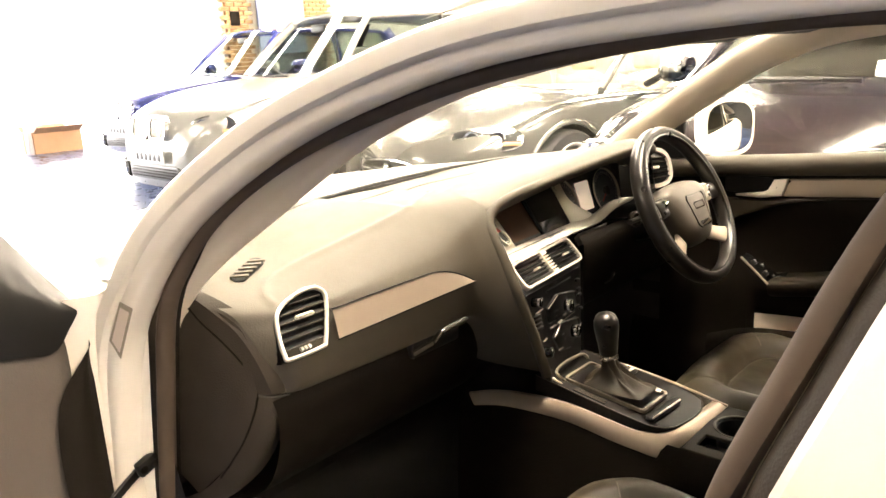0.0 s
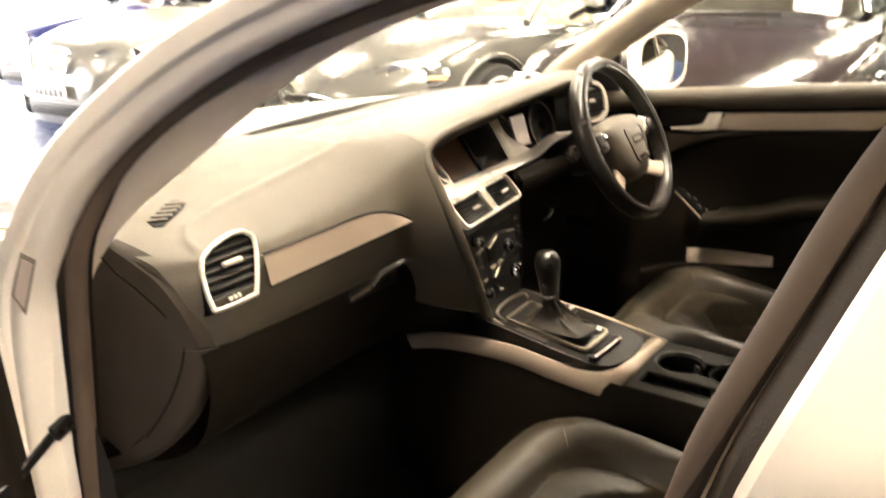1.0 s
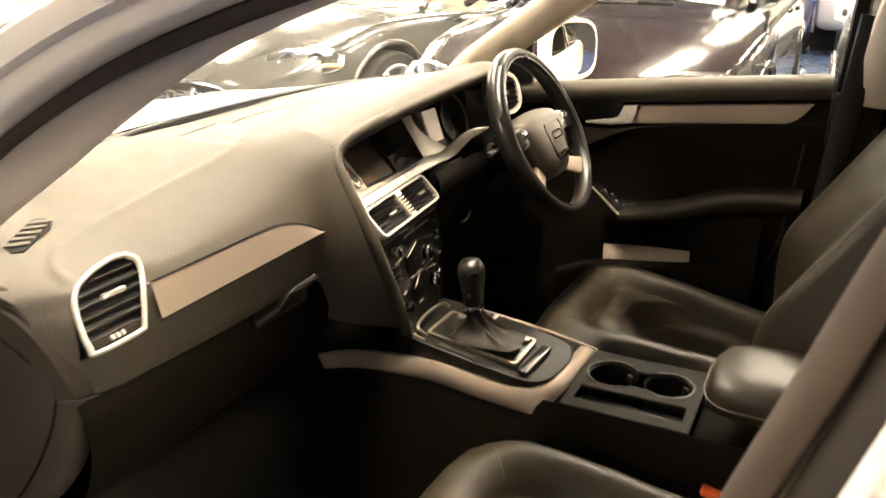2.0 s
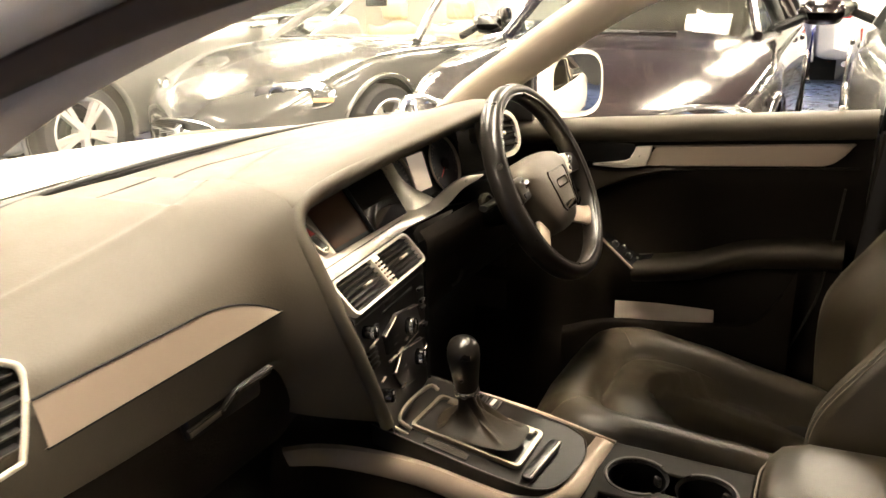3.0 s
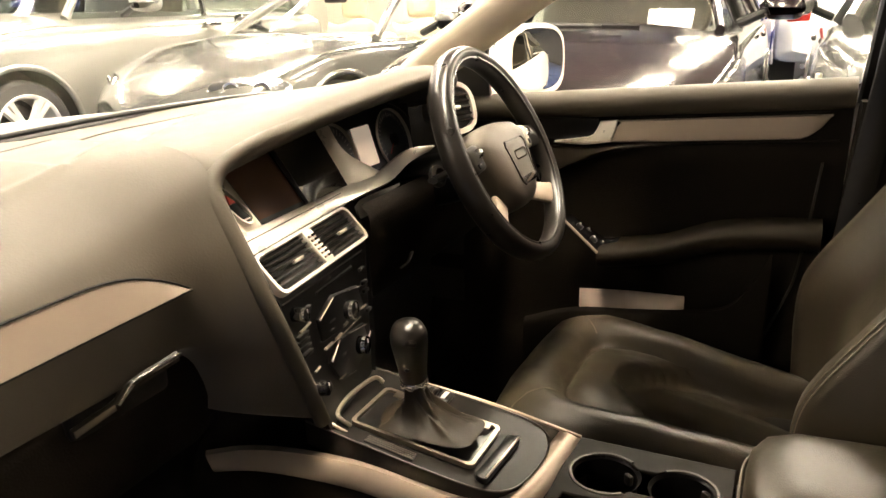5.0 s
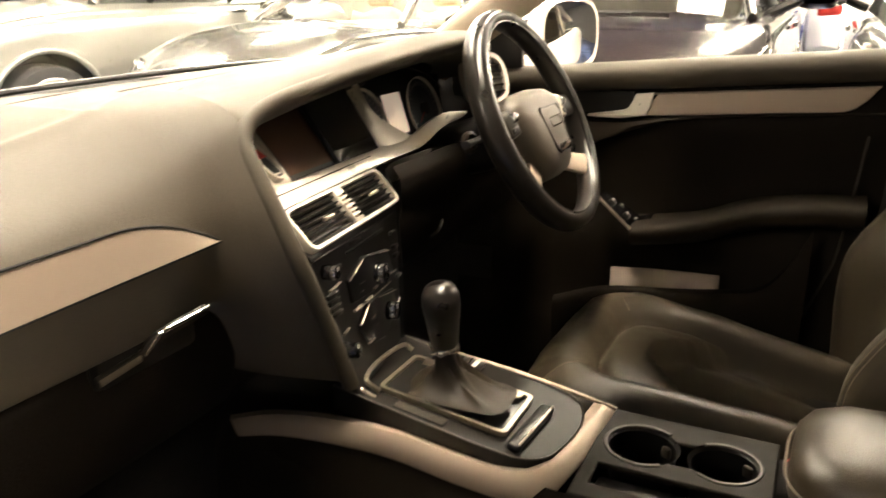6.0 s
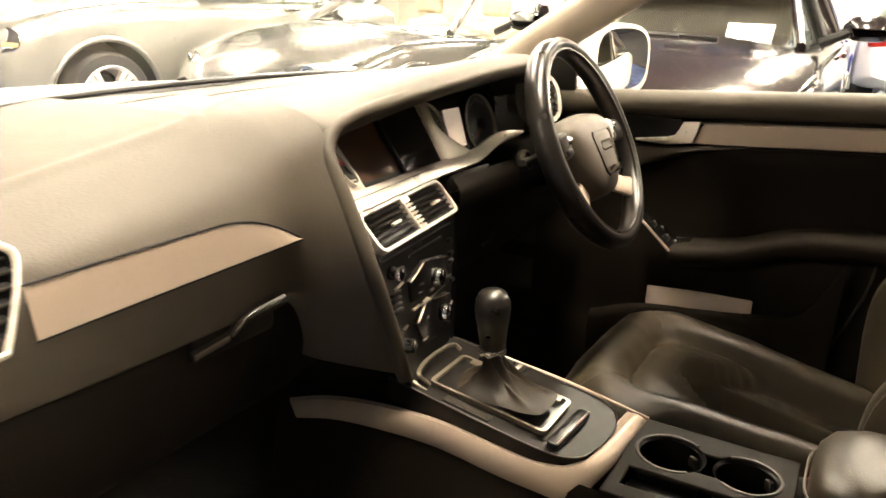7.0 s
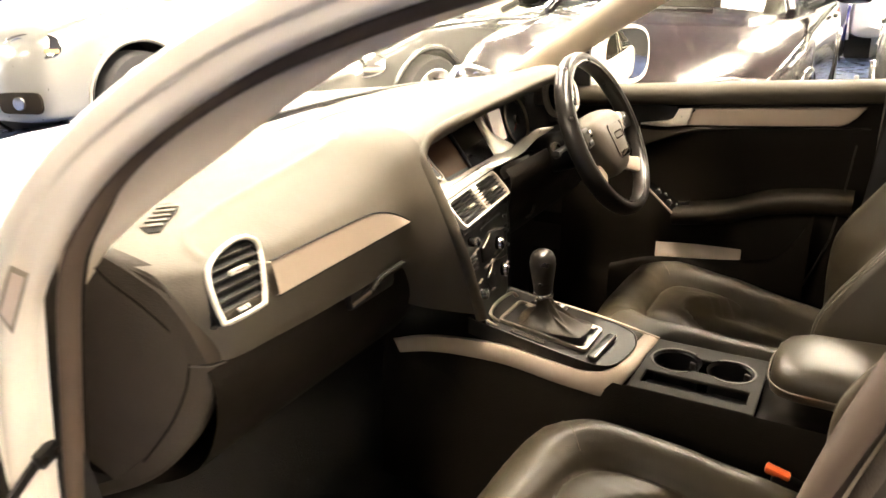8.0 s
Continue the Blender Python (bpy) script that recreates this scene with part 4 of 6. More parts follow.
part("end_cap", smooth_loft([[(-0.640, 0.37, 0.926), (-0.634, 0.315, 0.920), (-0.621, 0.26, 0.905), (-0.611, 0.238, 0.880), (-0.614, 0.226, 0.840), (-0.612, 0.221, 0.792)], [(-0.648, 0.39, 0.925), (-0.648, 0.35, 0.91), (-0.645, 0.30, 0.88), (-0.642, 0.275, 0.84), (-0.636, 0.250, 0.79), (-0.626, 0.228, 0.748)], [(-0.650, 0.42, 0.925), (-0.654, 0.40, 0.90), (-0.656, 0.37, 0.85), (-0.656, 0.345, 0.80), (-0.652, 0.31, 0.735), (-0.642, 0.272, 0.683)], [(-0.655, 0.50, 0.92), (-0.66, 0.50, 0.88), (-0.662, 0.48, 0.82), (-0.662, 0.45, 0.74), (-0.66, 0.41, 0.66), (-0.652, 0.345, 0.615)]], 18, 22), M_DARKPAD, own, "dark brown end panel of the dashboard")
part("kick_panel", smooth_loft([[(-0.608, 0.223, 0.792), (-0.592, 0.208, 0.786), (-0.565, 0.206, 0.782)], [(-0.622, 0.231, 0.750), (-0.602, 0.211, 0.742), (-0.575, 0.215, 0.74)], [(-0.637, 0.274, 0.685), (-0.615, 0.252, 0.668), (-0.585, 0.258, 0.665)], [(-0.647, 0.346, 0.617), (-0.625, 0.328, 0.598), (-0.595, 0.335, 0.595)], [(-0.66, 0.46, 0.56), (-0.64, 0.46, 0.53), (-0.60, 0.46, 0.53)]], 20, 9), M_DARKPAD, own)
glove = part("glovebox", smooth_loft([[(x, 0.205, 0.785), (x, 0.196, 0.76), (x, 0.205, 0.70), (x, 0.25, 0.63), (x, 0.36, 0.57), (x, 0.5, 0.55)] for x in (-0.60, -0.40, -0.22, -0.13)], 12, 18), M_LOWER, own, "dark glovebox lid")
gh = part("glovebox_handle", sweep([(-0.336, 0.187, 0.770), (-0.312, 0.185, 0.7735), (-0.288, 0.183, 0.777), (-0.272, 0.178, 0.790), (-0.216, 0.172, 0.797)], ring(0.003, 0.006, 8, 3), 24), M_DECK, glove, "satin dark glovebox handle")
part("handle_edge", sweep([(-0.288, 0.180, 0.777), (-0.2805, 0.177, 0.785), (-0.273, 0.174, 0.7925), (-0.262, 0.1725, 0.7955), (-0.238, 0.170, 0.7975), (-0.2147, 0.168, 0.7995)], ring(0.0016, 0.0024, 8), 24), M_CHROME, gh, "bright upper edge")
part("handle_tip", sweep([(-0.336, 0.183, 0.7705), (-0.310, 0.181, 0.7740), (-0.292, 0.180, 0.7762)], ring(0.0012, 0.0035, 8), 10), M_GATE, gh)
part("handle_recess", rbox((0.12, 0.02, 0.035), 0.008, pose(-0.275, 0.196, 0.775, 0, 0, 0)), M_BLACK, glove)

# pale decor strip
rows = []
for x in [-0.497 + i * 0.0165 for i in range(20)]:
    f = (x + 0.497) / 0.3135
    top = 0.8965 + 0.002 * f if f < 0.62 else 0.8978 - 0.039 * ((f - 0.62) / 0.38) ** 2.1
    bot = 0.8505 + 0.006 * f
    yb = 0.1765 - 0.002 * f
    rows.append([(x, yb + 0.004, bot - 0.001), (x, yb - 0.003, bot + 0.002), (x, yb - 0.002 + 0.5 * (top - bot) * 0.15, (top + bot) / 2), (x, yb + 0.15 * (top - bot), top - 0.002), (x, yb + 0.014 + 0.15 * (top - bot), top - 0.007)])
strip = part("decor_strip", loft(rows), M_TRIM, own, "pale brushed metal decor strip")
part("strip_gap", sweep([Vector(r[3]) + Vector((0, 0.0006, 0.0012)) for r in rows], ring(0.0013, 0.0013, 8)), M_LINER, strip, "dark gap above the strip")
part("strip_gap", sweep([Vector(r[1]) + Vector((0, 0.0012, -0.0012)) for r in rows], ring(0.0013, 0.0013, 8)), M_LINER, strip, "dark gap under the strip")

# side air vent
hole = fine(shrink(0.90), 90)


def across(v):
    """The two sides of the vent's mouth at the height v."""
    xs = []
    for (ax, ay), (bx, by) in zip(hole, hole[1:] + hole[:1]):
        if (ay - v) * (by - v) <= 0 and ay != by:
            xs.append(ax + (bx - ax) * (v - ay) / (by - ay))
    return min(xs), max(xs)


vent = part("side_vent", prism(fine(shrink(0.93)), 0.003, vm @ Matrix.Translation((0, 0, -0.012)), 0), M_LINER, own, "side air vent")
part("vent_throat", loft([[vm @ Vector((x, y, z)) for x, y in fine(shrink(0.93))] for z in (-0.012, 0.004)], close_v=True), M_LINER, vent)
part("vent_frame", sweep([vm @ Vector((x, y, 0.004)) for x, y in fine(shrink(0.96), 70) + fine(shrink(0.96), 70)[:2]], ring(0.0030, 0.0042, 10), up=vm.to_3x3() @ Vector((0, 0, 1)), caps=False), M_SILVER, vent, "silver vent surround", sharp=80)
for i in range(6):
    v = 0.034 - i * 0.0122
    xa, xb = across(v)
    sl = part("vent_slat", rbox((xb - xa, 0.0018, 0.010), 0.0006, vm @ pose((xa + xb) / 2, v, -0.002, 42, 0, 0)), M_LINER, vent)
    part("slat_edge", rbox((xb - xa - 0.002, 0.0024, 0.0014), 0.0005, vm @ pose((xa + xb) / 2, v - 0.0034, 0.0017, 42, 0, 0)), M_DECK, sl)
tab = part("vent_tab", rbox((0.030, 0.0065, 0.010), 0.0025, vm @ pose(0.002, 0.0085, 0.0065, 18, 0, 0)), M_SILVER, vent, "silver vent tab")
part("tab_groove", rbox((0.026, 0.0008, 0.0010), 0.0002, vm @ pose(0.002, 0.0075, 0.0116, 18, 0, 0)), M_BLACK, tab)
xa, xb = across(-0.036)
part("vent_sill", prism([(xa, -0.040), (across(-0.030)[0], -0.030), (across(-0.030)[1], -0.030), (xb, -0.040)], 0.004, vm @ Matrix.Translation((0, 0, -0.002)), 0.0008), M_ARM, vent)
for k in range(3):
    part("wheel_rib", rbox((0.0045, 0.006, 0.004), 0.0012, vm @ pose(-0.026 + k * 0.007, -0.0355, 0.004, 0, 0, 12)), M_PRINT, vent)

# small demister grille on top
dm = facing(on_dash(-0.530, 0.334, 0.0030), (-0.10, -0.17, 1), (0.89, 0.45, 0))
dg = part("demister_grille", prism([(-0.0135, -0.030), (0.002, -0.042), (0.0135, -0.036), (0.0135, 0.026), (0.006, 0.040), (-0.006, 0.041), (-0.0135, 0.034)], 0.002, dm @ Matrix.Translation((0, 0, -0.002)), 0.0004), M_LINER, own, "small demister grille")
for i in range(5):
    part("grille_bar", rbox((0.0270, 0.0066, 0.0024), 0.0008, dm @ pose(0, -0.026 + i * 0.0135, 0.0014, 0, 0, 27)), M_PAD, dg)

# ---- centre stack ----
def stack_pt(s, h):
    """A point on the stack's face: s from 0 (passenger side) to 1, h the height."""
    y0 = lerp_list([(0.64, 0.100), (0.70, 0.108), (0.80, 0.114), (0.826, 0.116), (0.872, 0.158), (0.888, 0.172), (0.965, 0.250)], h)
    xl = lerp_list([(0.64, -0.060), (0.68, -0.072), (0.745, -0.100), (0.83, -0.118), (0.90, -0.118), (0.965, -0.108)], h)
    xr = lerp_list([(0.64, 0.085), (0.70, 0.098), (0.83, 0.112), (0.872, 0.118), (0.90, 0.150), (0.965, 0.150)], h)
    return Vector((xl + (xr - xl) * s, y0 + 0.026 * s, h))


def on_stack(s, h):
    o = stack_pt(s, h)
    a = (stack_pt(s + 0.02, h) - stack_pt(s - 0.02, h)).normalized()
    b = (stack_pt(s, h + 0.004) - stack_pt(s, h - 0.004)).normalized()
    n = a.cross(b).normalized()
    return Matrix.Translation(o) @ Matrix((a, n.cross(a), n)).transposed().to_4x4()


def raised(s, h, lift):
    return on_stack(s, h) @ Vector((0, 0, lift))


part("stack_face", loft([[stack_pt(s / 12, h) for s in range(13)] for h in (0.64, 0.66, 0.70, 0.75, 0.80, 0.815, 0.826, 0.84, 0.856, 0.872, 0.888, 0.91, 0.94, 0.958)]), M_BLACK, own, "satin black centre stack")
part("stack_wall", smooth_loft([[(0.145, 0.30, 0.90), (0.152, 0.19, 0.885)], [(0.125, 0.30, 0.85), (0.122, 0.15, 0.84)], [(0.115, 0.30, 0.74), (0.108, 0.132, 0.74)], [(0.10, 0.30, 0.64), (0.092, 0.124, 0.64)]], 12, 5), M_BLACK, own)
# display: a pane with the cabin's brown reflection in its colour, beside a dark cover
bl, br = stack_pt(0.24, 0.889), Vector((0.151, 0.193, 0.889))
tl, tr = stack_pt(0.20, 0.968), Vector((0.163, 0.252, 0.966))
patch = lambda u, v: bl.lerp(br, u).lerp(tl.lerp(tr, u), v) + Vector((0, -0.004, 0.003))
scr = part("display", loft([[patch(u, v) for u in (0.0, 0.2, 0.45)] for v in (0.06, 0.35, 0.65, 1.0)]), M_REFLECTION, own, "switched-off display with a brown reflection painted in")
part("display_cover", loft([[patch(u, v) for u in (0.45, 0.7, 1.0)] for v in (0.0, 0.35, 0.65, 1.0)]), M_SCREEN, own, "dark glossy display cover")
part("display_sill", loft([[patch(u, v) for u in (0.0, 0.2, 0.45)] for v in (0.0, 0.06)]), M_BLACK, scr)
part("display_divider", sweep([patch(0.45, 0.0) + Vector((0, -0.002, 0.002)), patch(0.47, 0.5) + Vector((0, -0.002, 0.002)), patch(0.50, 1.0)], ring(0.0035, 0.0025, 8), 8), M_BLACK, scr)
# silver bezel: under the display, up between display and dials, and out to a blade under the dials
ss = [i / 16 for i in range(17)]
lower = [raised(0.03 + 0.97 * s, 0.870, 0.004) for s in ss] + spline([(0.165, 0.176, 0.876), (0.215, 0.165, 0.881), (0.238, 0.158, 0.889), (0.262, 0.150, 0.904), (0.290, 0.142, 0.914), (0.318, 0.134, 0.9195)], 14)
upper = [raised(0.06 + 0.94 * s, 0.8885, 0.004) for s in ss] + spline([(0.175, 0.192, 0.893), (0.210, 0.186, 0.893), (0.228, 0.174, 0.900), (0.245, 0.160, 0.916), (0.275, 0.148, 0.926), (0.318, 0.136, 0.9225)], 14)
back = Vector((0, 0.006, -0.002))
part("silver_bezel", loft([[l + back + Vector((0, 0.004, -0.006)), l, l.lerp(u, 0.3) + Vector((0, -0.0015, 0.001)), l.lerp(u, 0.75) + Vector((0, -0.0015, 0.001)), u, u + back] for l, u in zip(lower, upper)]), M_SILVER, own, "satin silver bezel strip")
part("bezel_seam", sweep([l.lerp(u, 0.62) + Vector((0, -0.0012, 0.0010)) for l, u in zip(lower[:17], upper[:17])], ring(0.0007, 0.0007, 6)), M_LOWER, own)
pq = [[(0.152, 0.192, 0.887), (0.185, 0.188, 0.891), (0.232, 0.178, 0.894)], [(0.158, 0.220, 0.920), (0.180, 0.216, 0.925), (0.203, 0.222, 0.928)], [(0.163, 0.250, 0.962), (0.185, 0.248, 0.968), (0.205, 0.254, 0.972)]]
part("bezel_post", thick_patch(pq, 0.010), M_SILVER, own, "satin silver post between display and dials")
part("bezel_corner", loft([[raised(s0, h, 0.0035) for s0 in (s1, (s1 + s2) / 2, s2)] for s1, s2, h in ((0.03, 0.235, 0.884), (0.03, 0.232, 0.890), (0.03, 0.225, 0.900), (0.10, 0.225, 0.912), (0.17, 0.225, 0.928), (0.205, 0.222, 0.945))]), M_SILVER, own, "silver corner beside the display")
hz = part("hazard_switch", rbox((0.020, 0.050, 0.010), 0.003, on_stack(0.125, 0.913) @ pose(0, 0, 0.003, 0, 0, 10)), M_BLACK, own, "hazard switch with red triangle")
part("switch_frame", frame_ring(ring(0.0135, 0.029, 24, 3), ring(0.0110, 0.0265, 24, 3), 0.009, on_stack(0.125, 0.913) @ pose(0, 0, 0.001, 0, 0, 10)), M_SILVER, hz, "thin silver switch surround")
part("triangle", prism([(-0.0065, -0.005), (0.0065, -0.005), (0, 0.007)], 0.002, on_stack(0.125, 0.918) @ Matrix.Translation((0, 0, 0.0075)), 0), M_RED, hz)
part("switch_edge", rbox((0.016, 0.002, 0.002), 0.0006, on_stack(0.14, 0.898) @ Matrix.Translation((0, 0, 0.008))), M_SILVER, hz)
# pale trim below the bezel beside the vents
kt = [(0.128, 0.166, 0.868), (0.150, 0.170, 0.872), (0.175, 0.168, 0.874), (0.205, 0.160, 0.877), (0.235, 0.152, 0.880)]
kb = [(0.128, 0.160, 0.852), (0.150, 0.164, 0.848), (0.172, 0.162, 0.852), (0.198, 0.156, 0.864), (0.233, 0.150, 0.877)]
part("knee_trim", loft([[a, b] for a, b in zip(spline(kt, 16), spline(kb, 16))]), M_DECK, own, "grey trim under the bezel")
# centre vents
VC = on_stack(0.5, 0.8475)
cv = part("centre_vent", prism(rounded(0.222, 0.047, 0.010), 0.004, VC @ Matrix.Translation((0, 0, -0.002)), 0.001), M_BLACK, own, "twin centre air vent with dark slats")
part("vent_frame", frame_ring(rounded(0.232, 0.0545, 0.012), rounded(0.222, 0.0465, 0.009), 0.010, VC), M_SILVER, cv, "silver vent surround")
part("vent_divider", rbox((0.022, 0.048, 0.012), 0.003, VC @ pose(0.002, 0, 0.005)), M_SILVER, cv, "silver divider with thumb wheels")
for sx in (-0.0035, 0.0055):
    for k in range(6):
        part("thumb_rib", rbox((0.006, 0.003, 0.004), 0.001, VC @ Matrix.Translation((sx, -0.017 + k * 0.0062, 0.0115))), M_LOWER if sx > 0 else M_TRIM, cv)
for sx in (-0.058, 0.060):
    for i in range(6):
        sl = part("vent_slat", rbox((0.092, 0.0026, 0.010), 0.0008, VC @ pose(sx, -0.0185 + i * 0.0075, 0.004, 30, 0, 0)), M_BLACK, cv)
        part("slat_edge", rbox((0.092, 0.0009, 0.0009), 0.0002, VC @ pose(sx, -0.0200 + i * 0.0075, 0.0088, 30, 0, 0)), M_DECK, sl)
    part("vent_tab", rbox((0.022, 0.004, 0.006), 0.0018, VC @ Matrix.Translation((sx + 0.006, -0.002, 0.0105))), M_SILVER, cv, "silver vent tab")
part("trim_line", sweep([raised(0.01 + 0.92 * i / 10, 0.8215 - 0.003 * i / 10, 0.001) for i in range(11)], ring(0.0014, 0.001, 8)), M_DECK, own)


# radio and climate controls
def glint_line(s0, h0, s1, h1, w=0.0013, parent=None, mat=None):
    """A thin bright strip, standing for a highlight, between two places on the stack."""
    return part("edge_glint", sweep([raised(s0, h0, 0.0055), raised((s0 + s1) / 2, (h0 + h1) / 2, 0.006), raised(s1, h1, 0.0055)], ring(w, w * 0.7, 8)), mat or M_GATE, parent or own)


def stack_plate(name, pts, lift, mat, label=""):
    """A raised plate whose outline is given on the stack."""
    c = (sum(p[0] for p in pts) / len(pts), sum(p[1] for p in pts) / len(pts))
    inn = [(c[0] + (s - c[0]) * 0.95, c[1] + (h - c[1]) * 0.95) for s, h in pts]
    return part(name, loft([[raised(s, h, 0) for s, h in pts], [raised(s, h, lift * 0.7) for s, h in pts], [raised(s, h, lift) for s, h in inn], [raised(*c, lift)] * len(pts)], close_v=True), mat, own, label)


def button(s, h, w, t, mat=None, bright=True):
    b = part("button", rbox((w, t, 0.005), 0.0012, on_stack(s, h) @ Matrix.Translation((0, 0, 0.0025))), mat or M_BLACK, own)
    if bright:
        part("button_edge", rbox((w * 0.9, 0.0011, 0.0012), 0.0004, on_stack(s, h) @ Matrix.Translation((0, t * 0.40, 0.005))), M_DECK, b)
    return b


def dial_knob(s, h, r, bright=True):
    m = on_stack(s, h)
    k = part("knob", lathe([(r, 0.0), (r * 0.97, 0.013), (r * 0.90, 0.0165), (r * 0.7, 0.0175), (0, 0.018)], 28, m), M_GLOSS, own, "glossy black control knob")
    if bright:
        part("knob_ring", lathe([(r * 0.99, 0.0115), (r * 1.015, 0.012), (r * 0.95, 0.0165), (r * 0.90, 0.0167)], 28, m), M_CHROME, k, "chrome knob ring")
    part("knob_mark", rbox((0.0015, r * 0.5, 0.001), 0.0003, m @ Matrix.Translation((0, r * 0.5, 0.018))), M_PRINT, k)


part("radio_slot", rbox((0.10, 0.0035, 0.003), 0.001, on_stack(0.55, 0.808) @ Matrix.Translation((0, 0, 0.002))), M_BLACK, own)
part("slot_print", rbox((0.030, 0.004, 0.0008), 0.0003, on_stack(0.45, 0.815) @ Matrix.Translation((0, 0, 0.001))), M_DECK, own)
stack_plate("radio_panel", [(0.28, 0.778), (0.48, 0.793), (0.81, 0.780), (0.88, 0.748), (0.57, 0.742), (0.29, 0.748)], 0.005, M_BLACK, "faceted black radio panel")
stack_plate("climate_panel", [(0.29, 0.716), (0.45, 0.734), (0.86, 0.724), (0.92, 0.694), (0.62, 0.675), (0.37, 0.682)], 0.005, M_BLACK, "faceted black climate panel")
glint_line(0.28, 0.777, 0.47, 0.791, 0.0010)
glint_line(0.66, 0.785, 0.82, 0.778, 0.0012)
glint_line(0.80, 0.748, 0.90, 0.747)
glint_line(0.27, 0.739, 0.37, 0.739, 0.0022)
glint_line(0.42, 0.739, 0.50, 0.740, 0.0018)
glint_line(0.55, 0.746, 0.60, 0.747, 0.0022)
glint_line(0.30, 0.717, 0.46, 0.734, 0.0012)
glint_line(0.60, 0.731, 0.88, 0.721, 0.0009)
glint_line(0.88, 0.700, 0.95, 0.706, 0.0009)
glint_line(0.32, 0.688, 0.42, 0.687)
glint_line(0.08, 0.724, 0.15, 0.726, 0.0018)
glint_line(0.06, 0.782, 0.18, 0.784, 0.0018)
glint_line(0.36, 0.737, 0.80, 0.738, 0.0008)
dial_knob(0.63, 0.762, 0.0125)
dial_knob(0.09, 0.803, 0.0085)
dial_knob(0.73, 0.703, 0.0125)
dial_knob(0.06, 0.702, 0.0100, False)
for s, h, w in ((0.10, 0.774, 0.024), (0.10, 0.766, 0.024), (0.10, 0.758, 0.024), (0.10, 0.750, 0.024), (0.20, 0.800, 0.016), (0.42, 0.762, 0.018), (0.40, 0.752, 0.014), (0.90, 0.796, 0.014), (0.93, 0.776, 0.014), (0.94, 0.764, 0.014), (0.97, 0.735, 0.012), (0.48, 0.710, 0.014), (0.50, 0.698, 0.012), (0.18, 0.690, 0.014)):
    button(s, h, w, 0.005)

# instruments
cm = facing((0.368, 0.284, 0.900), (0, -0.95, 0.30))
ins = part("instrument_panel", prism(rounded(0.33, 0.13, 0.055, 8), 0.006, cm @ Matrix.Translation((0, 0, -0.008)), 0.001), M_BLACK, own, "instrument panel with two round dials")
for sx in (-0.095, 0.095):
    part("dial", lathe([(0.054, 0.0), (0.050, 0.001), (0, 0.0012)], 40, cm @ Matrix.Translation((sx, 0, 0))), M_DIAL, ins)
    part("dial_ring", lathe([(0.054, 0.0), (0.0565, 0.004), (0.0560, 0.006), (0.0535, 0.003)], 40, cm @ Matrix.Translation((sx, 0, 0))), M_SILVER, ins, "thin silver dial ring")
    ticks = None
    for i in range(25):
        ticks = rbox((0.0010, 0.006 if i % 3 else 0.009, 0.0006), 0, cm @ Matrix.Translation((sx, 0, 0.0016)) @ pose(0, 0, 0, 0, 0, -120 + i * 10) @ Matrix.Translation((0, 0.045, 0)), bm=ticks)
    part("dial_marks", ticks, M_PRINT, ins)
    part("dial_hub", lathe([(0.012, 0.001), (0.011, 0.006), (0, 0.007)], 20, cm @ Matrix.Translation((sx, 0, 0))), M_BLACK, ins)
    part("needle", rbox((0.0018, 0.036, 0.001), 0.0004, cm @ Matrix.Translation((sx, 0, 0.004)) @ pose(0, 0, 0, 0, 0, 128) @ Matrix.Translation((0, 0.018, 0))), M_RED, ins)
part("driver_display", rbox((0.056, 0.068, 0.003), 0.002, cm @ Matrix.Translation((-0.004, 0.004, 0.002))), M_LCD, ins, "lit pale display between the dials")
for sx in (-0.012, 0.010):
    part("trip_button", lathe([(0.004, 0.0), (0.004, 0.008), (0, 0.009)], 12, cm @ Matrix.Translation((sx + 0.02, -0.047, 0.0))), M_CHROME, ins)
part("binnacle_wall", smooth_loft([[(0.19, 0.20, 0.886), (0.19, 0.25, 0.875), (0.20, 0.30, 0.855)], [(0.36, 0.14, 0.875), (0.36, 0.22, 0.850), (0.36, 0.30, 0.835)], [(0.54, 0.20, 0.885), (0.54, 0.25, 0.87), (0.53, 0.30, 0.855)]], 14, 8), M_BLACK, own)
part("binnacle_back", loft([[(0.13, 0.31, 0.82), (0.60, 0.31, 0.82)], [(0.13, 0.33, 1.0), (0.60, 0.33, 1.0)]]), M_BLACK, own)
arc = [(cm @ Vector((0.150 * math.cos(radians(a)), 0.010 + 0.066 * math.sin(radians(a)), 0.018))) for a in range(15, 166, 10)]
part("panel_arc", sweep(arc, ring(0.0018, 0.0018, 8)), M_DECK, own, "thin arc over the dials")
part("driver_lower_dash", smooth_loft([[(x, 0.150, 0.875), (x, 0.138, 0.85), (x, 0.15, 0.78), (x, 0.22, 0.68), (x, 0.34, 0.62)] for x in (0.12, 0.28, 0.45, 0.58, 0.66)], 14, 14), M_LOWER, own, "dark lower dashboard on the driver's side")
part("bonnet_lever", sweep([(0.225, 0.150, 0.750), (0.240, 0.144, 0.757), (0.256, 0.146, 0.768)], ring(0.003, 0.0015, 8), 8), M_DECK, own, "small bright lever under the dash")
key = part("key_slot", lathe([(0.017, 0.0), (0.017, 0.006), (0.012, 0.009), (0.010, 0.004), (0, 0.004)], 24, facing((0.290, 0.118, 0.880), (-0.2, -1, 0.3))), M_DECK, own, "round ignition key slot")
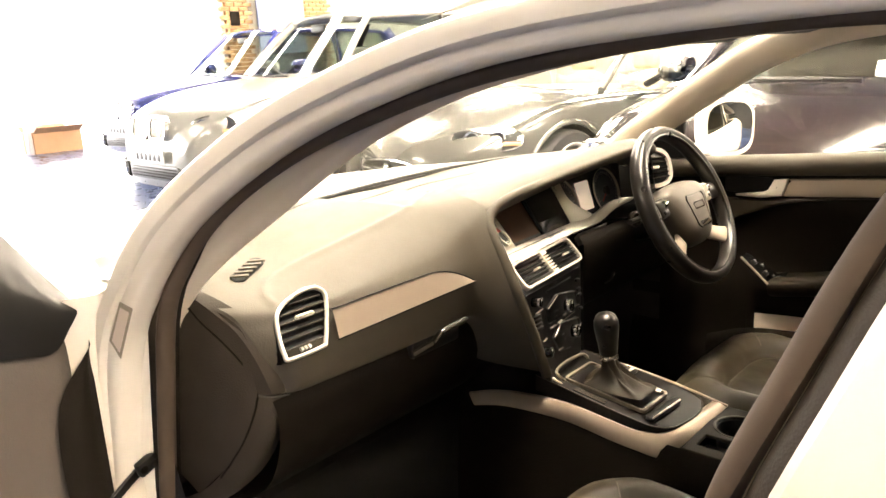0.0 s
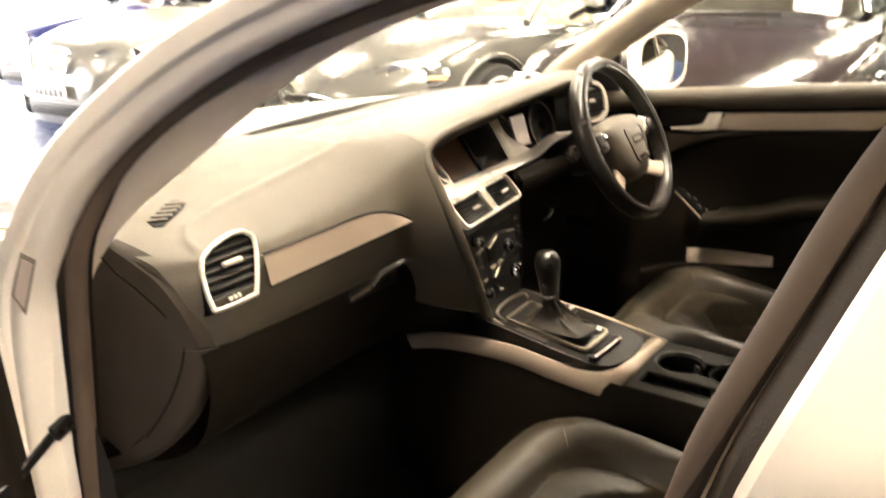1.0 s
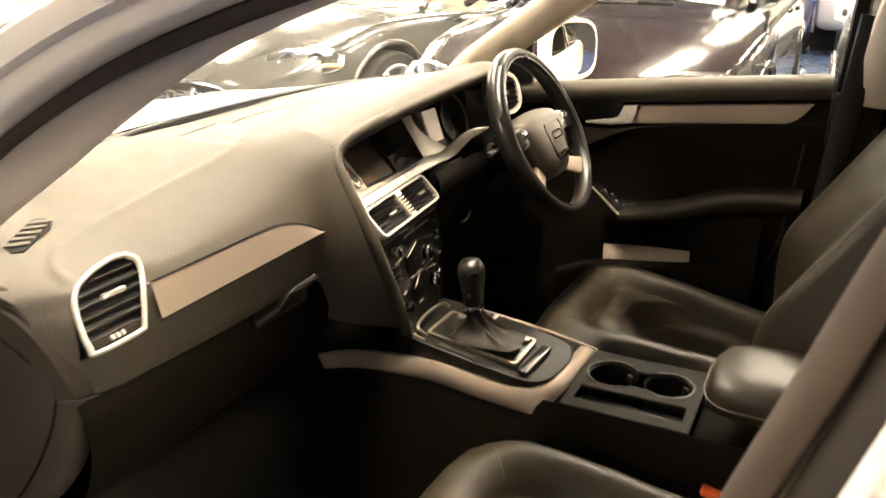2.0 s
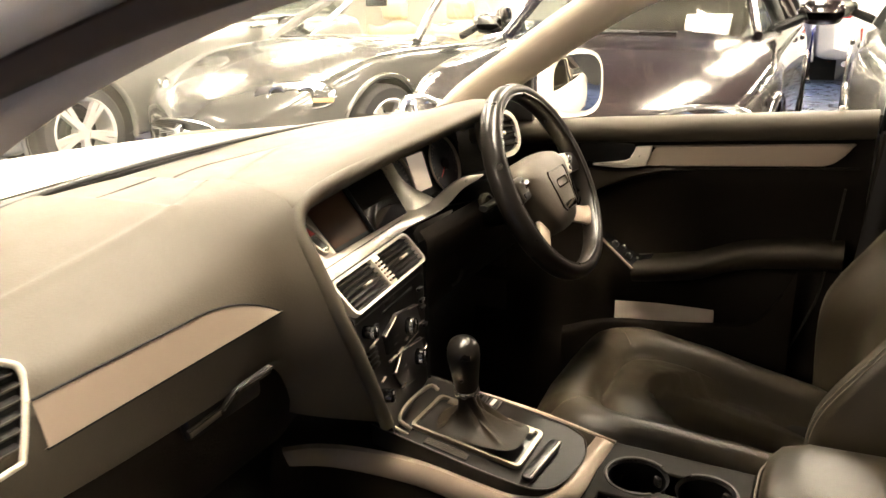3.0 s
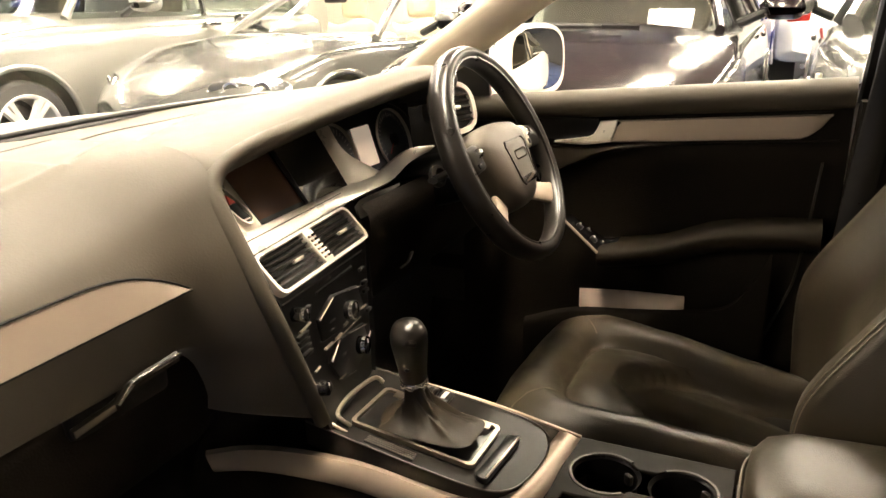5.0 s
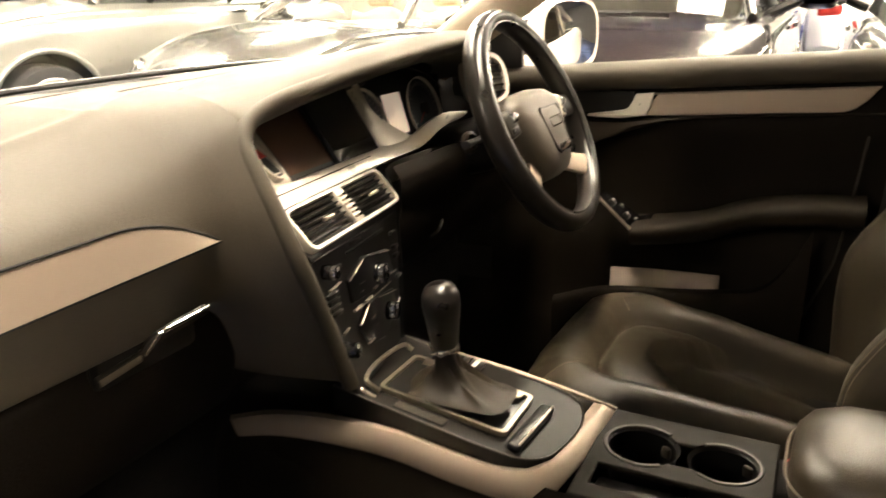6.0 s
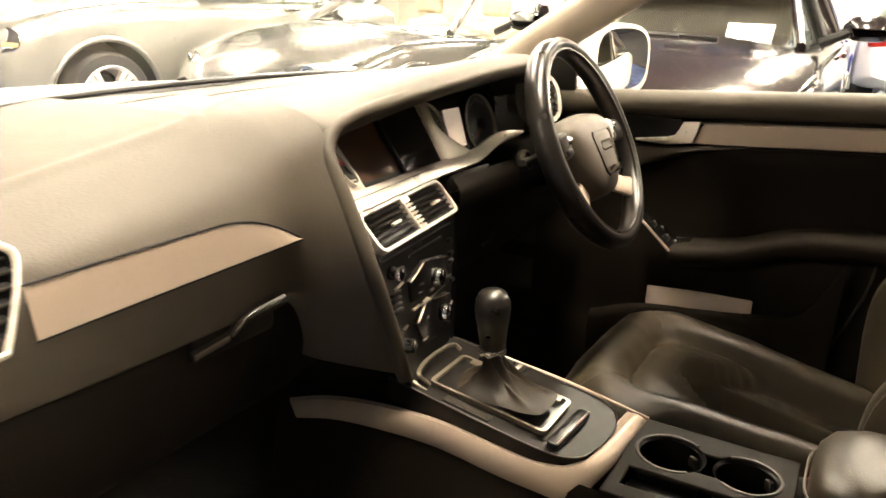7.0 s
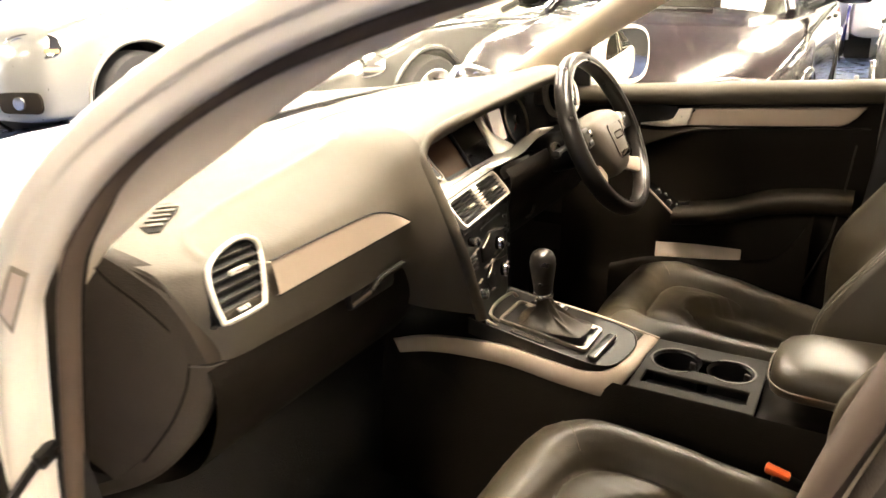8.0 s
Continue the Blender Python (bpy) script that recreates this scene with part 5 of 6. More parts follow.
# driver's side air vent
rv = facing((0.585, 0.225, 0.940), (-0.30, -0.92, 0.30))
rvent = part("driver_vent", prism(ring(0.050, 0.040, 24, 2.8), 0.005, rv, 0.001), M_BLACK, own, "driver's side air vent")
part("vent_frame", frame_ring(ring(0.060, 0.050, 24, 2.6), ring(0.050, 0.040, 24, 2.8), 0.012, rv), M_SILVER, rvent, "silver vent surround")
for i in range(5):
    part("vent_slat", rbox((0.090, 0.0035, 0.010), 0.001, rv @ pose(0, -0.024 + i * 0.012, 0.008, 30, 0, 0)), M_LOWER, rvent)
part("vent_tab", rbox((0.024, 0.008, 0.008), 0.003, rv @ Matrix.Translation((0, 0, 0.014))), M_SILVER, rvent)
part("dash_end_driver", smooth_loft([[(0.52, 0.20, 1.0), (0.52, 0.19, 0.96), (0.52, 0.185, 0.90)], [(0.60, 0.25, 0.98), (0.60, 0.235, 0.94), (0.60, 0.22, 0.88)], [(0.67, 0.32, 0.955), (0.67, 0.30, 0.92), (0.67, 0.28, 0.86)]], 10, 10), M_PAD, own)

# ---- steering wheel ----
W = facing((0.375, 0.039, 0.908), (0, -0.895, 0.446))
WR = 0.1635
sw = part("steering_wheel", lathe([(0.034, -0.06), (0.040, -0.03), (0.040, -0.015), (0.03, -0.010)], 24, W), M_BLACK, own, "leather steering wheel with four spokes")
section = [2 * math.pi * j / 18 for j in range(18)]
bm = loft([[((WR + 0.0135 * math.cos(b)) * math.cos(a), (WR + 0.0135 * math.cos(b)) * math.sin(a), 0.0190 * math.sin(b) - 0.004) for b in section] for a in [2 * math.pi * i / 80 for i in range(80)]], close_u=True, close_v=True)
bm.transform(W)
part("rim", bm, M_RIMLEATHER, sw, "glossy worn black leather rim")
for a in (40, 140, 222, 318):
    r = loft([[((WR + 0.0138 * math.cos(b)) * math.cos(a2), (WR + 0.0138 * math.cos(b)) * math.sin(a2), 0.0193 * math.sin(b) - 0.004) for b in section] for a2 in (radians(a - 0.3), radians(a + 0.3))], close_v=True)
    r.transform(W)
    part("rim_seam", r, M_BLACK, sw)
bm = loft([[((WR - 0.0095 + 0.0022 * math.cos(b)) * math.cos(a), (WR - 0.0095 + 0.0022 * math.cos(b)) * math.sin(a), 0.0105 + 0.0022 * math.sin(b)) for b in section[::3]] for a in [2 * math.pi * i / 80 for i in range(80)]], close_u=True, close_v=True)
bm.transform(W)
part("rim_ridge", bm, M_RIMLEATHER, sw, "stitched ridge inside the rim")
pad = [(-0.096, 0.022), (-0.088, 0.036), (-0.06, 0.046), (0, 0.051), (0.06, 0.046), (0.088, 0.036), (0.096, 0.022), (0.084, -0.018), (0.066, -0.055), (0.046, -0.080), (0.025, -0.090), (-0.025, -0.090), (-0.046, -0.080), (-0.066, -0.055), (-0.084, -0.018)]
pad = [(p.x, p.y) for p in spline([(x, y, 0) for x, y in pad + pad[:1]], 46)][:-1]
bm = loft([[(x * k, (y + 0.02) * k - 0.02, z) for x, y in pad] for k, z in ((0.96, -0.048), (1.0, -0.022), (0.985, -0.008), (0.93, 0.003), (0.80, 0.012), (0.60, 0.017), (0.35, 0.019), (0.02, 0.0195))], close_v=True)
bm.transform(W)
part("airbag_cover", bm, M_PADLEATHER, sw, "padded grey-brown airbag cover", sharp=60)
EM = W @ Matrix.Translation((0.004, -0.022, 0.0165))
emb = [(-0.036, 0.036), (0.036, 0.036), (0.041, 0.028), (0.031, -0.030), (0.022, -0.038), (-0.022, -0.038), (-0.031, -0.030), (-0.041, 0.028)]
part("emblem_frame", frame_ring(emb, [(x * 0.95, y * 0.95) for x, y in emb], 0.0042, EM), M_DECK, sw, "slim trapezoid frame")
part("emblem_plate", prism([(x * 0.92, y * 0.92) for x, y in emb], 0.0035, EM, 0.001), M_PADLEATHER, sw)
part("emblem_foot", prism([(-0.026, -0.024), (0.026, -0.024), (0.021, -0.036), (-0.021, -0.036)], 0.003, EM @ Matrix.Translation((0, 0, 0.003)), 0.001), M_CHROME, sw, "chrome bar under the emblem")
part("emblem_shape", frame_ring(rounded(0.050, 0.016, 0.007), rounded(0.044, 0.011, 0.005), 0.003, EM @ Matrix.Translation((0, 0.010, 0.003))), M_CHROME, sw, "plain chrome emblem outline")
for s in (-1, 1):
    part("upper_spoke", sweep([(s * 0.075, 0.008, -0.022), (s * 0.115, 0.008, -0.012), (s * 0.155, 0.004, -0.002)], ring(0.022, 0.009, 12, 3), 10, up=(0, 0, 1), grow=lambda f: 1.0 - 0.15 * f), M_RIMLEATHER, sw).matrix_world = W
    part("lower_spoke", sweep([(s * 0.045, -0.062, -0.022), (s * 0.085, -0.083, -0.012), (s * 0.122, -0.101, -0.003)], ring(0.021, 0.007, 14, 3), 12, up=(0, 0, 1), grow=lambda f: 1.0 - 0.18 * math.sin(math.pi * f)), M_TRIM, sw, "satin silver lower spoke").matrix_world = W
    pod = W @ pose(s * 0.108, 0.008, -0.004, 0, s * 10, -s * 8)
    sp = part("switch_pod", rbox((0.030, 0.040, 0.016), 0.006, pod, 3), M_SILVER if s > 0 else M_DECK, sw, "satin thumb switch pod")
    part("scroll_wheel", lathe([(0.007, -0.007), (0.0085, 0.0), (0.007, 0.007)], 18, pod @ pose(-s * 0.004, 0.006, 0.008, 0, 90, 0)), M_CHROME, sp)
    part("pod_button", rbox((0.016, 0.008, 0.004), 0.0015, pod @ Matrix.Translation((0, -0.010, 0.008))), M_BLACK, sp)
part("column_shroud", sweep([(0.372, 0.080, 0.880), (0.372, 0.14, 0.860), (0.372, 0.22, 0.84)], ring(0.050, 0.042, 16, 3), 10), M_BLACK, own)
part("wiper_stalk", sweep([(0.42, 0.095, 0.895), (0.50, 0.088, 0.902), (0.565, 0.078, 0.910)], ring(0.008, 0.005, 10), 10), M_BLACK, own)
part("indicator_stalk", sweep([(0.33, 0.095, 0.890), (0.26, 0.092, 0.890), (0.215, 0.088, 0.892)], ring(0.008, 0.005, 10), 10), M_BLACK, own)

# ---- centre console ----
body = smooth_loft([
    [(-0.115, 0.30, 0.30), (-0.105, 0.30, 0.45), (-0.085, 0.30, 0.57), (0.0, 0.30, 0.60), (0.09, 0.30, 0.58), (0.115, 0.30, 0.30)],
    [(-0.115, 0.10, 0.28), (-0.098, 0.10, 0.45), (-0.070, 0.10, 0.585), (0.0, 0.10, 0.615), (0.10, 0.10, 0.60), (0.12, 0.10, 0.28)],
    [(-0.12, -0.13, 0.26), (-0.098, -0.13, 0.45), (-0.078, -0.13, 0.540), (0.0, -0.13, 0.552), (0.110, -0.13, 0.550), (0.13, -0.13, 0.26)],
    [(-0.12, -0.36, 0.26), (-0.095, -0.36, 0.45), (-0.075, -0.36, 0.568), (0.0, -0.36, 0.568), (0.115, -0.36, 0.568), (0.13, -0.36, 0.26)],
    [(-0.12, -0.75, 0.26), (-0.095, -0.75, 0.45), (-0.075, -0.75, 0.585), (0.0, -0.75, 0.585), (0.115, -0.75, 0.585), (0.13, -0.75, 0.26)]], 40, 34)
well = [f for f in body.faces if -0.066 < f.calc_center_median().x < 0.10 and -0.348 < f.calc_center_median().y < -0.185 and f.calc_center_median().z > 0.5]
bmesh.ops.delete(body, geom=well, context="FACES")
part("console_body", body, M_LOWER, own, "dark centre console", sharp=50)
# pale side band that wraps round the back of the shifter panel
up = spline([(-0.092, 0.275, 0.582), (-0.084, 0.215, 0.600), (-0.079, 0.14, 0.611), (-0.077, 0.05, 0.615), (-0.075, -0.03, 0.606), (-0.072, -0.075, 0.600), (-0.065, -0.102, 0.599), (-0.053, -0.120, 0.600), (-0.020, -0.134, 0.602), (0.035, -0.141, 0.603), (0.105, -0.148, 0.604)], 60)
lo = spline([(-0.094, 0.262, 0.562), (-0.090, 0.20, 0.577), (-0.086, 0.13, 0.583), (-0.082, 0.05, 0.583), (-0.081, -0.03, 0.573), (-0.078, -0.085, 0.567), (-0.0755, -0.117, 0.5645), (-0.066, -0.133, 0.569), (-0.02, -0.152, 0.586), (0.04, -0.159, 0.592), (0.110, -0.163, 0.596)], 60)
inn = [p + Vector((0.014, 0.012, -0.004)) for p in up]
part("console_band", loft([[l + Vector((0.010, 0.006, -0.004)), l, l.lerp(u, 0.25) + Vector((-0.003, -0.002, 0.001)), l.lerp(u, 0.75) + Vector((-0.003, -0.002, 0.002)), u, i] for l, u, i in zip(lo, up, inn)]), M_TRIM, own, "pale metallic console band")
part("console_rail", sweep([(0.108, -0.165, 0.600), (0.112, -0.05, 0.618), (0.108, 0.06, 0.632), (0.098, 0.13, 0.642)], ring(0.0024, 0.0024, 10), 16), M_TRIM, own, "pale metallic console rail")
# black shifter panel
outline = [(-0.063, 0.135), (-0.064, 0.0), (-0.062, -0.075), (-0.054, -0.108), (-0.030, -0.128), (0.02, -0.137), (0.06, -0.136), (0.092, -0.122), (0.105, -0.088), (0.105, 0.0), (0.098, 0.135)]
bm = bmesh.new()
vs = [bm.verts.new((x, y, 0.606 + 0.16 * (y + 0.12))) for x, y in outline]
f = bm.faces.new(vs)
ex = bmesh.ops.extrude_face_region(bm, geom=[f])
bmesh.ops.translate(bm, vec=(0, 0, -0.03), verts=[v for v in ex["geom"] if isinstance(v, bmesh.types.BMVert)])
part("shifter_panel", bm, M_SATIN, own, "black shifter panel")
edge = [(x, y, 0.6072 + 0.16 * (y + 0.12)) for x, y in outline]
part("panel_edge", tube(edge, 0.0011, 60, 8), M_DECK, own, "thin silver edge line")
PM = Matrix.Translation((0.012, 0.008, 0.6270)) @ pose(0, 0, 0, 8.0, 0, 0)
gate = part("shift_gate", frame_ring(rounded(0.096, 0.166, 0.009), rounded(0.0865, 0.155, 0.006), 0.006, PM), M_GATE, own, "bright metal shift gate frame")
part("gate_floor", prism(rounded(0.088, 0.156, 0.007), 0.002, PM, 0.0005), M_BLACK, gate)
part("gate_arch", sweep([(-0.040, 0.085, 0.64), (-0.044, 0.100, 0.655), (0.0, 0.108, 0.658), (0.055, 0.105, 0.656), (0.062, 0.095, 0.648)], ring(0.003, 0.003, 8), 20), M_GATE, own, "bright arch in front of the gate")
part("gate_arch", sweep([(-0.050, 0.082, 0.636), (-0.052, 0.104, 0.646), (-0.040, 0.118, 0.652), (0.0, 0.123, 0.656)], ring(0.002, 0.002, 8), 18), M_GATE, own, "bright arch in front of the gate")
bootrows = []
for k in range(16):
    f = k / 15
    w, h = 0.0125 + 0.028 * (1 - f) ** 2.6, 0.0130 + 0.056 * (1 - f) ** 2.4
    row = []
    for i, (x, y) in enumerate(ring(w, h, 56, 2 + 2.5 * (1 - f))):
        a = 2 * math.pi * i / 56
        mid = math.sin(math.pi * f) ** 0.8
        fold = 1 + mid * (0.20 * math.cos(4 * a + 0.9 + 1.6 * f) + 0.10 * math.sin(7 * a - 4 * f) + 0.05 * math.sin(13 * a + 6 * f))
        row.append((0.010 + 0.008 * f + x * fold, 0.005 + 0.021 * f + y * fold, 0.6345 + 0.049 * f ** 1.25 + 0.0035 * mid * math.sin(5 * a + 7 * f)))
    bootrows.append(row)
part("shift_boot", loft(bootrows, close_v=True), M_BOOT, own, "creased leather shift boot", sharp=50)
kb = Matrix.Translation((0.020, 0.027, 0.689)) @ pose(0, 0, 0, 4, -16, 0)
knob = part("shift_knob", lathe([(0.0165, 0.0), (0.0175, 0.010), (0.0192, 0.028), (0.0214, 0.046), (0.0228, 0.060), (0.0224, 0.071), (0.0188, 0.081), (0.010, 0.0870), (0.0, 0.0885)], 32, kb), M_RIMLEATHER, own, "black leather shift knob")
part("knob_collar", lathe([(0.0160, -0.012), (0.0180, -0.010), (0.0180, 0.0), (0.0165, 0.002)], 28, kb), M_CHROME, knob, "chrome collar")
part("gear_scale", rbox((0.013, 0.135, 0.002), 0.0006, PM @ Matrix.Translation((0.0355, -0.004, 0.0075))), M_GATE, gate, "worn silver gear scale")
for i in range(4):
    part("scale_mark", rbox((0.004, 0.006, 0.001), 0.0003, PM @ Matrix.Translation((0.036, -0.02 + i * 0.018, 0.0088))), M_PRINT, gate)
part("ash_grille", rbox((0.0145, 0.066, 0.0024), 0.0008, pose(-0.0500, 0.025, 0.6298, 9.1, 0, 0)), M_LINER, own)
for i in range(4):
    part("grille_rib", rbox((0.0010, 0.064, 0.0014), 0.0004, pose(-0.0551 + i * 0.0034, 0.025, 0.6312, 9.1, 0, 0)), M_CARDTRIM, own)
for y, m in ((0.062, M_PRINT), (0.036, M_LOWER), (0.014, M_PRINT)):
    b = part("console_button", rbox((0.026, 0.018, 0.006), 0.002, pose(0.083, y, 0.636 + 0.11 * (y - 0.05), 6.3, 0, 0)), M_BLACK, own)
    part("button_print", rbox((0.018, 0.006, 0.001), 0.0004, pose(0.083, y, 0.6395 + 0.11 * (y - 0.05), 6.3, 0, 0)), m, b)
epb = part("parking_brake", prism(rounded(0.098, 0.017, 0.006), 0.008, pose(0.0, -0.092, 0.6115, 8, 0, -4), 0.002), M_BLACK, own, "parking brake switch")
part("switch_edge", rbox((0.094, 0.003, 0.003), 0.001, pose(0.0, -0.099, 0.6190, 8, 0, -4)), M_SILVER, epb, "silver switch edge")
# cup holders
CT = 0.592
skirt = [[(p.x + 0.004, p.y, p.z - 0.001), (p.x + 0.001, p.y, p.z - 0.010), (-0.088, p.y, 0.535), (-0.092, p.y, 0.50), (-0.100, p.y, 0.42), (-0.112, p.y, 0.28)] for p in lo[4:44:3] if p.y > -0.112]
skirt += [[(-0.0735, y, CT + 0.002), (-0.077, y, CT - 0.006), (-0.086, y, 0.540), (-0.092, y, 0.50), (-0.100, y, 0.42), (-0.112, y, 0.28)] for y in (-0.135, -0.17, -0.22, -0.30, -0.362, -0.50, -0.70)]
part("deck_skirt", loft(skirt), M_LOWER, own, "dark console side")


def plate_with_holes(z):
    bm = bmesh.new()
    n = 90
    x0, x1, y0, y1 = -0.072, 0.116, -0.352, -0.158
    for i in range(n):
        for j in range(n):
            a, b = x0 + (x1 - x0) * i / n, y0 + (y1 - y0) * j / n
            c, d = x0 + (x1 - x0) * (i + 1) / n, y0 + (y1 - y0) * (j + 1) / n
            mx, my = (a + c) / 2, (b + d) / 2
            hole = math.hypot(mx - 0.048, my + 0.210) < 0.041 or math.hypot(mx - 0.050, my + 0.299) < 0.038 or (abs(mx - 0.049) < 0.024 and abs(my + 0.255) < 0.03) or (-0.047 < mx < -0.006 and -0.336 < my < -0.174)
            if not hole:
                bm.faces.new([bm.verts.new((a, b, z)), bm.verts.new((c, b, z)), bm.verts.new((c, d, z)), bm.verts.new((a, d, z))])
    return bm


thick(part("cup_deck", plate_with_holes(CT), M_CUP, own, "satin black cup holder deck"), 0.006)
for y, r in ((-0.210, 0.041), (-0.299, 0.038)):
    cup = part("cup_holder", lathe([(r + 0.001, 0.0), (r - 0.003, -0.004), (r - 0.004, -0.050), (0, -0.051)], 32, pose(0.049, y, CT + 0.002)), M_BLACK, own, "black cup holder")
    part("cup_spring", rbox((0.007, 0.012, 0.014), 0.003, pose(0.049 + 0.020, y - 0.024, CT - 0.012, 0, 0, -35)), M_DECK, cup, "pale cup retainer")
    side = 1 if y > -0.25 else -1
    lipline = [(0.049 + (r + 0.0005) * math.cos(a), y + side * (r + 0.0005) * math.sin(a), CT + 0.0032) for a in [radians(-38 + 256 * k / 30) for k in range(31)]]
    part("cup_rim", sweep(lipline, ring(0.0026, 0.0018, 8)), M_DECK, cup)
part("tray", rbox((0.041, 0.162, 0.03), 0.006, pose(-0.0265, -0.255, CT - 0.026)), M_BLACK, own, "narrow black tray")
# armrest
arows = []
for y, k, zt in ((-0.362, 0.30, 0.648), (-0.366, 0.62, 0.662), (-0.380, 0.86, 0.672), (-0.41, 0.98, 0.679), (-0.50, 1.0, 0.683), (-0.70, 1.0, 0.683), (-0.80, 1.0, 0.683)):
    zb = 0.612
    cz, hz = (zt + zb) / 2, (zt - zb) / 2
    arows.append([(0.022 + x * k, y, cz + z) for x, z in ring(0.086, hz, 28, 3.2)])
part("armrest", loft(arows, close_v=True, caps=True), M_LEATHER, own, "padded leather centre armrest", sharp=60)
part("armrest_seam", tube([(0.022 + x * k, y, 0.640) for x, y, k in ((-0.086, -0.80, 1), (-0.0865, -0.55, 1), (-0.086, -0.43, 1), (-0.080, -0.385, 1), (-0.05, -0.362, 1), (0.0, -0.358, 1), (0.05, -0.362, 1), (0.08, -0.385, 1), (0.086, -0.44, 1))], 0.0015, 50, 6), M_STITCH, own)


# ---- seats ----
def front_seat(cx, y0, z0, label, side):
    """A front seat; cx is its middle, y0 its front edge, z0 its cushion top."""
    st = part("seat_base", rbox((0.44, 0.46, 0.16), 0.04, Matrix.Translation((cx, y0 - 0.29, z0 - 0.20)), 3), M_BLACK, own, label)
    prof = [(0, -0.17), (0.005, -0.12), (0.014, -0.076), (0.030, -0.038), (0.050, -0.012), (0.072, 0.002), (0.090, 0.004), (0.104, -0.002), (0.114, -0.011), (0.120, -0.022), (0.1235, -0.031), (0.127, -0.028), (0.134, -0.020), (0.145, -0.015), (0.165, -0.012), (0.30, -0.010)]
    cut = [0, 0.003, 0.010, 0.018, 0.028, 0.040, 0.053, 0.066, 0.080, 0.095, 0.104, 0.110, 0.115, 0.119, 0.1225, 0.1255, 0.129, 0.134, 0.140, 0.147, 0.156, 0.164, 0.170, 0.175, 0.180, 0.185, 0.190, 0.196, 0.205, 0.215, 0.23, 0.245, 0.26]
    xs = [c - 0.26 for c in cut] + [0.26 - c for c in reversed(cut[:-1])]
    ss = cut + [0.28, 0.30, 0.32, 0.345, 0.37, 0.42, 0.47, 0.53]

    def at(x, s):
        """The cushion's surface: x from its middle, s back from its front edge."""
        a, b = 0.26 - abs(x), s
        k = 0.10
        h = max(k - abs(a - b), 0.0) / k
        e = max(0.0, min(a, b) - h * h * k * 0.25 * (1 if min(a, b) > 0.03 else min(a, b) / 0.03))
        z = lerp_list(prof, e) + (0.018 if x * side < 0 else 0.010) * math.exp(-((a - 0.07) / 0.05) ** 2) * min(1.0, max(0.0, s - 0.08) / 0.18) - 0.075 * max(0.0, s - 0.05)
        z -= (0.14 if side > 0 else 0.08) * max(0.0, s - 0.12) * max(0.0, min(1.0, (x - 0.06) / 0.12))
        z -= 0.10 * max(0.0, s - 0.15) * max(0.0, min(1.0, (a - 0.12) / 0.03))
        # a hollow, which fans out towards the back
        if s > 0.19:
            half = min(0.135, 0.020 + 1.15 * (s - 0.19))
            k = max(0.0, min(1.0, (half - abs(x - 0.006)) / 0.016))
            z -= 0.036 * k * k * (3 - 2 * k)
        z += 0.0030 * noise.noise(Vector((x * 14 + cx * 7, s * 14, 0.3))) + 0.0012 * noise.noise(Vector((x * 45 + cx, s * 30, 1.7)))
        return Vector((cx + x, y0 - s - 0.045 * (abs(x) / 0.26) ** 3 * max(0.0, 1 - s / 0.25), z0 + z))

    part("cushion", loft([[at(x, s) for x in xs] for s in ss]), M_LEATHER, st, "black leather cushion with raised bolsters", sharp=75)
    # panel seams and the piping along the front edge
    for s in (-1, 1):
        part("seam", sweep([at(s * x, q) + Vector((0, 0, 0.0004)) for x, q in [(0.115 + 0.085 * i / 12, 0.128 - 0.080 * i / 12) for i in range(13)]], ring(0.0009, 0.0006, 6)), M_STITCH, st)
        part("piping", sweep([at(s * 0.252, q) + Vector((s * 0.002, 0, 0.001)) for q in [0.02 + 0.025 * i for i in range(14)]], ring(0.0018, 0.0018, 6)), M_STITCH, st)
    # backrest: bolsters run proud of the middle and turn sharply into the side panels
    rows = []
    vs = [0, 0.15, 0.3, 0.42, 0.52, 0.6, 0.68, 0.75, 0.82, 0.88, 0.93, 0.965, 0.985, 1.0]
    vs = [-v for v in reversed(vs)] + vs[1:]
    spine = spline([(0, -0.448, -0.08), (0, -0.443, 0.02), (0, -0.447, 0.085), (0, -0.465, 0.13), (0, -0.499, 0.184), (0, -0.60, 0.34), (0, -0.69, 0.48), (0, -0.752, 0.58), (0, -0.80, 0.63)], 26)
    for f, p in enumerate(spine):
        w = 0.255 * min(1.0, 0.80 + 0.2 * math.sin(min(1.0, (25 - f) / 5) * math.pi / 2))
        front = []
        for v in vs:
            a = abs(v)
            dip = 0.072 * (1 - math.exp(-((a - 0.86) / 0.24) ** 2)) if a < 0.86 else 0.0
            turn = 0.016 * (max(0.0, a - 0.93) / 0.07) ** 2
            front.append((cx + v * w, y0 + p.y - dip - turn, z0 + p.z))
        rear = [(cx + v * w, y0 + p.y - 0.20 - 0.03 * (1 - v * v), z0 + p.z - 0.03) for v in vs]
        rows.append(front + rear[::-1])
    part("backrest", loft(rows, close_v=True, caps=True), M_LEATHER, st, "black leather backrest with side bolsters", sharp=60)
    for s in (-1, 1):
        for v in (0.94, 0.965):
            part("backrest_seam", sweep([(cx + s * 0.255 * v, y0 + p.y - 0.016 * ((v - 0.93) / 0.07) ** 2 + 0.0004, z0 + p.z) for p in spine[2:20]], ring(0.0011, 0.0008, 6)), M_STITCH, st)
    part("headrest", rbox((0.26, 0.10, 0.17), 0.05, pose(cx, y0 - 0.90, z0 + 0.645, -20, 0, 0), 4), M_LEATHER, st)
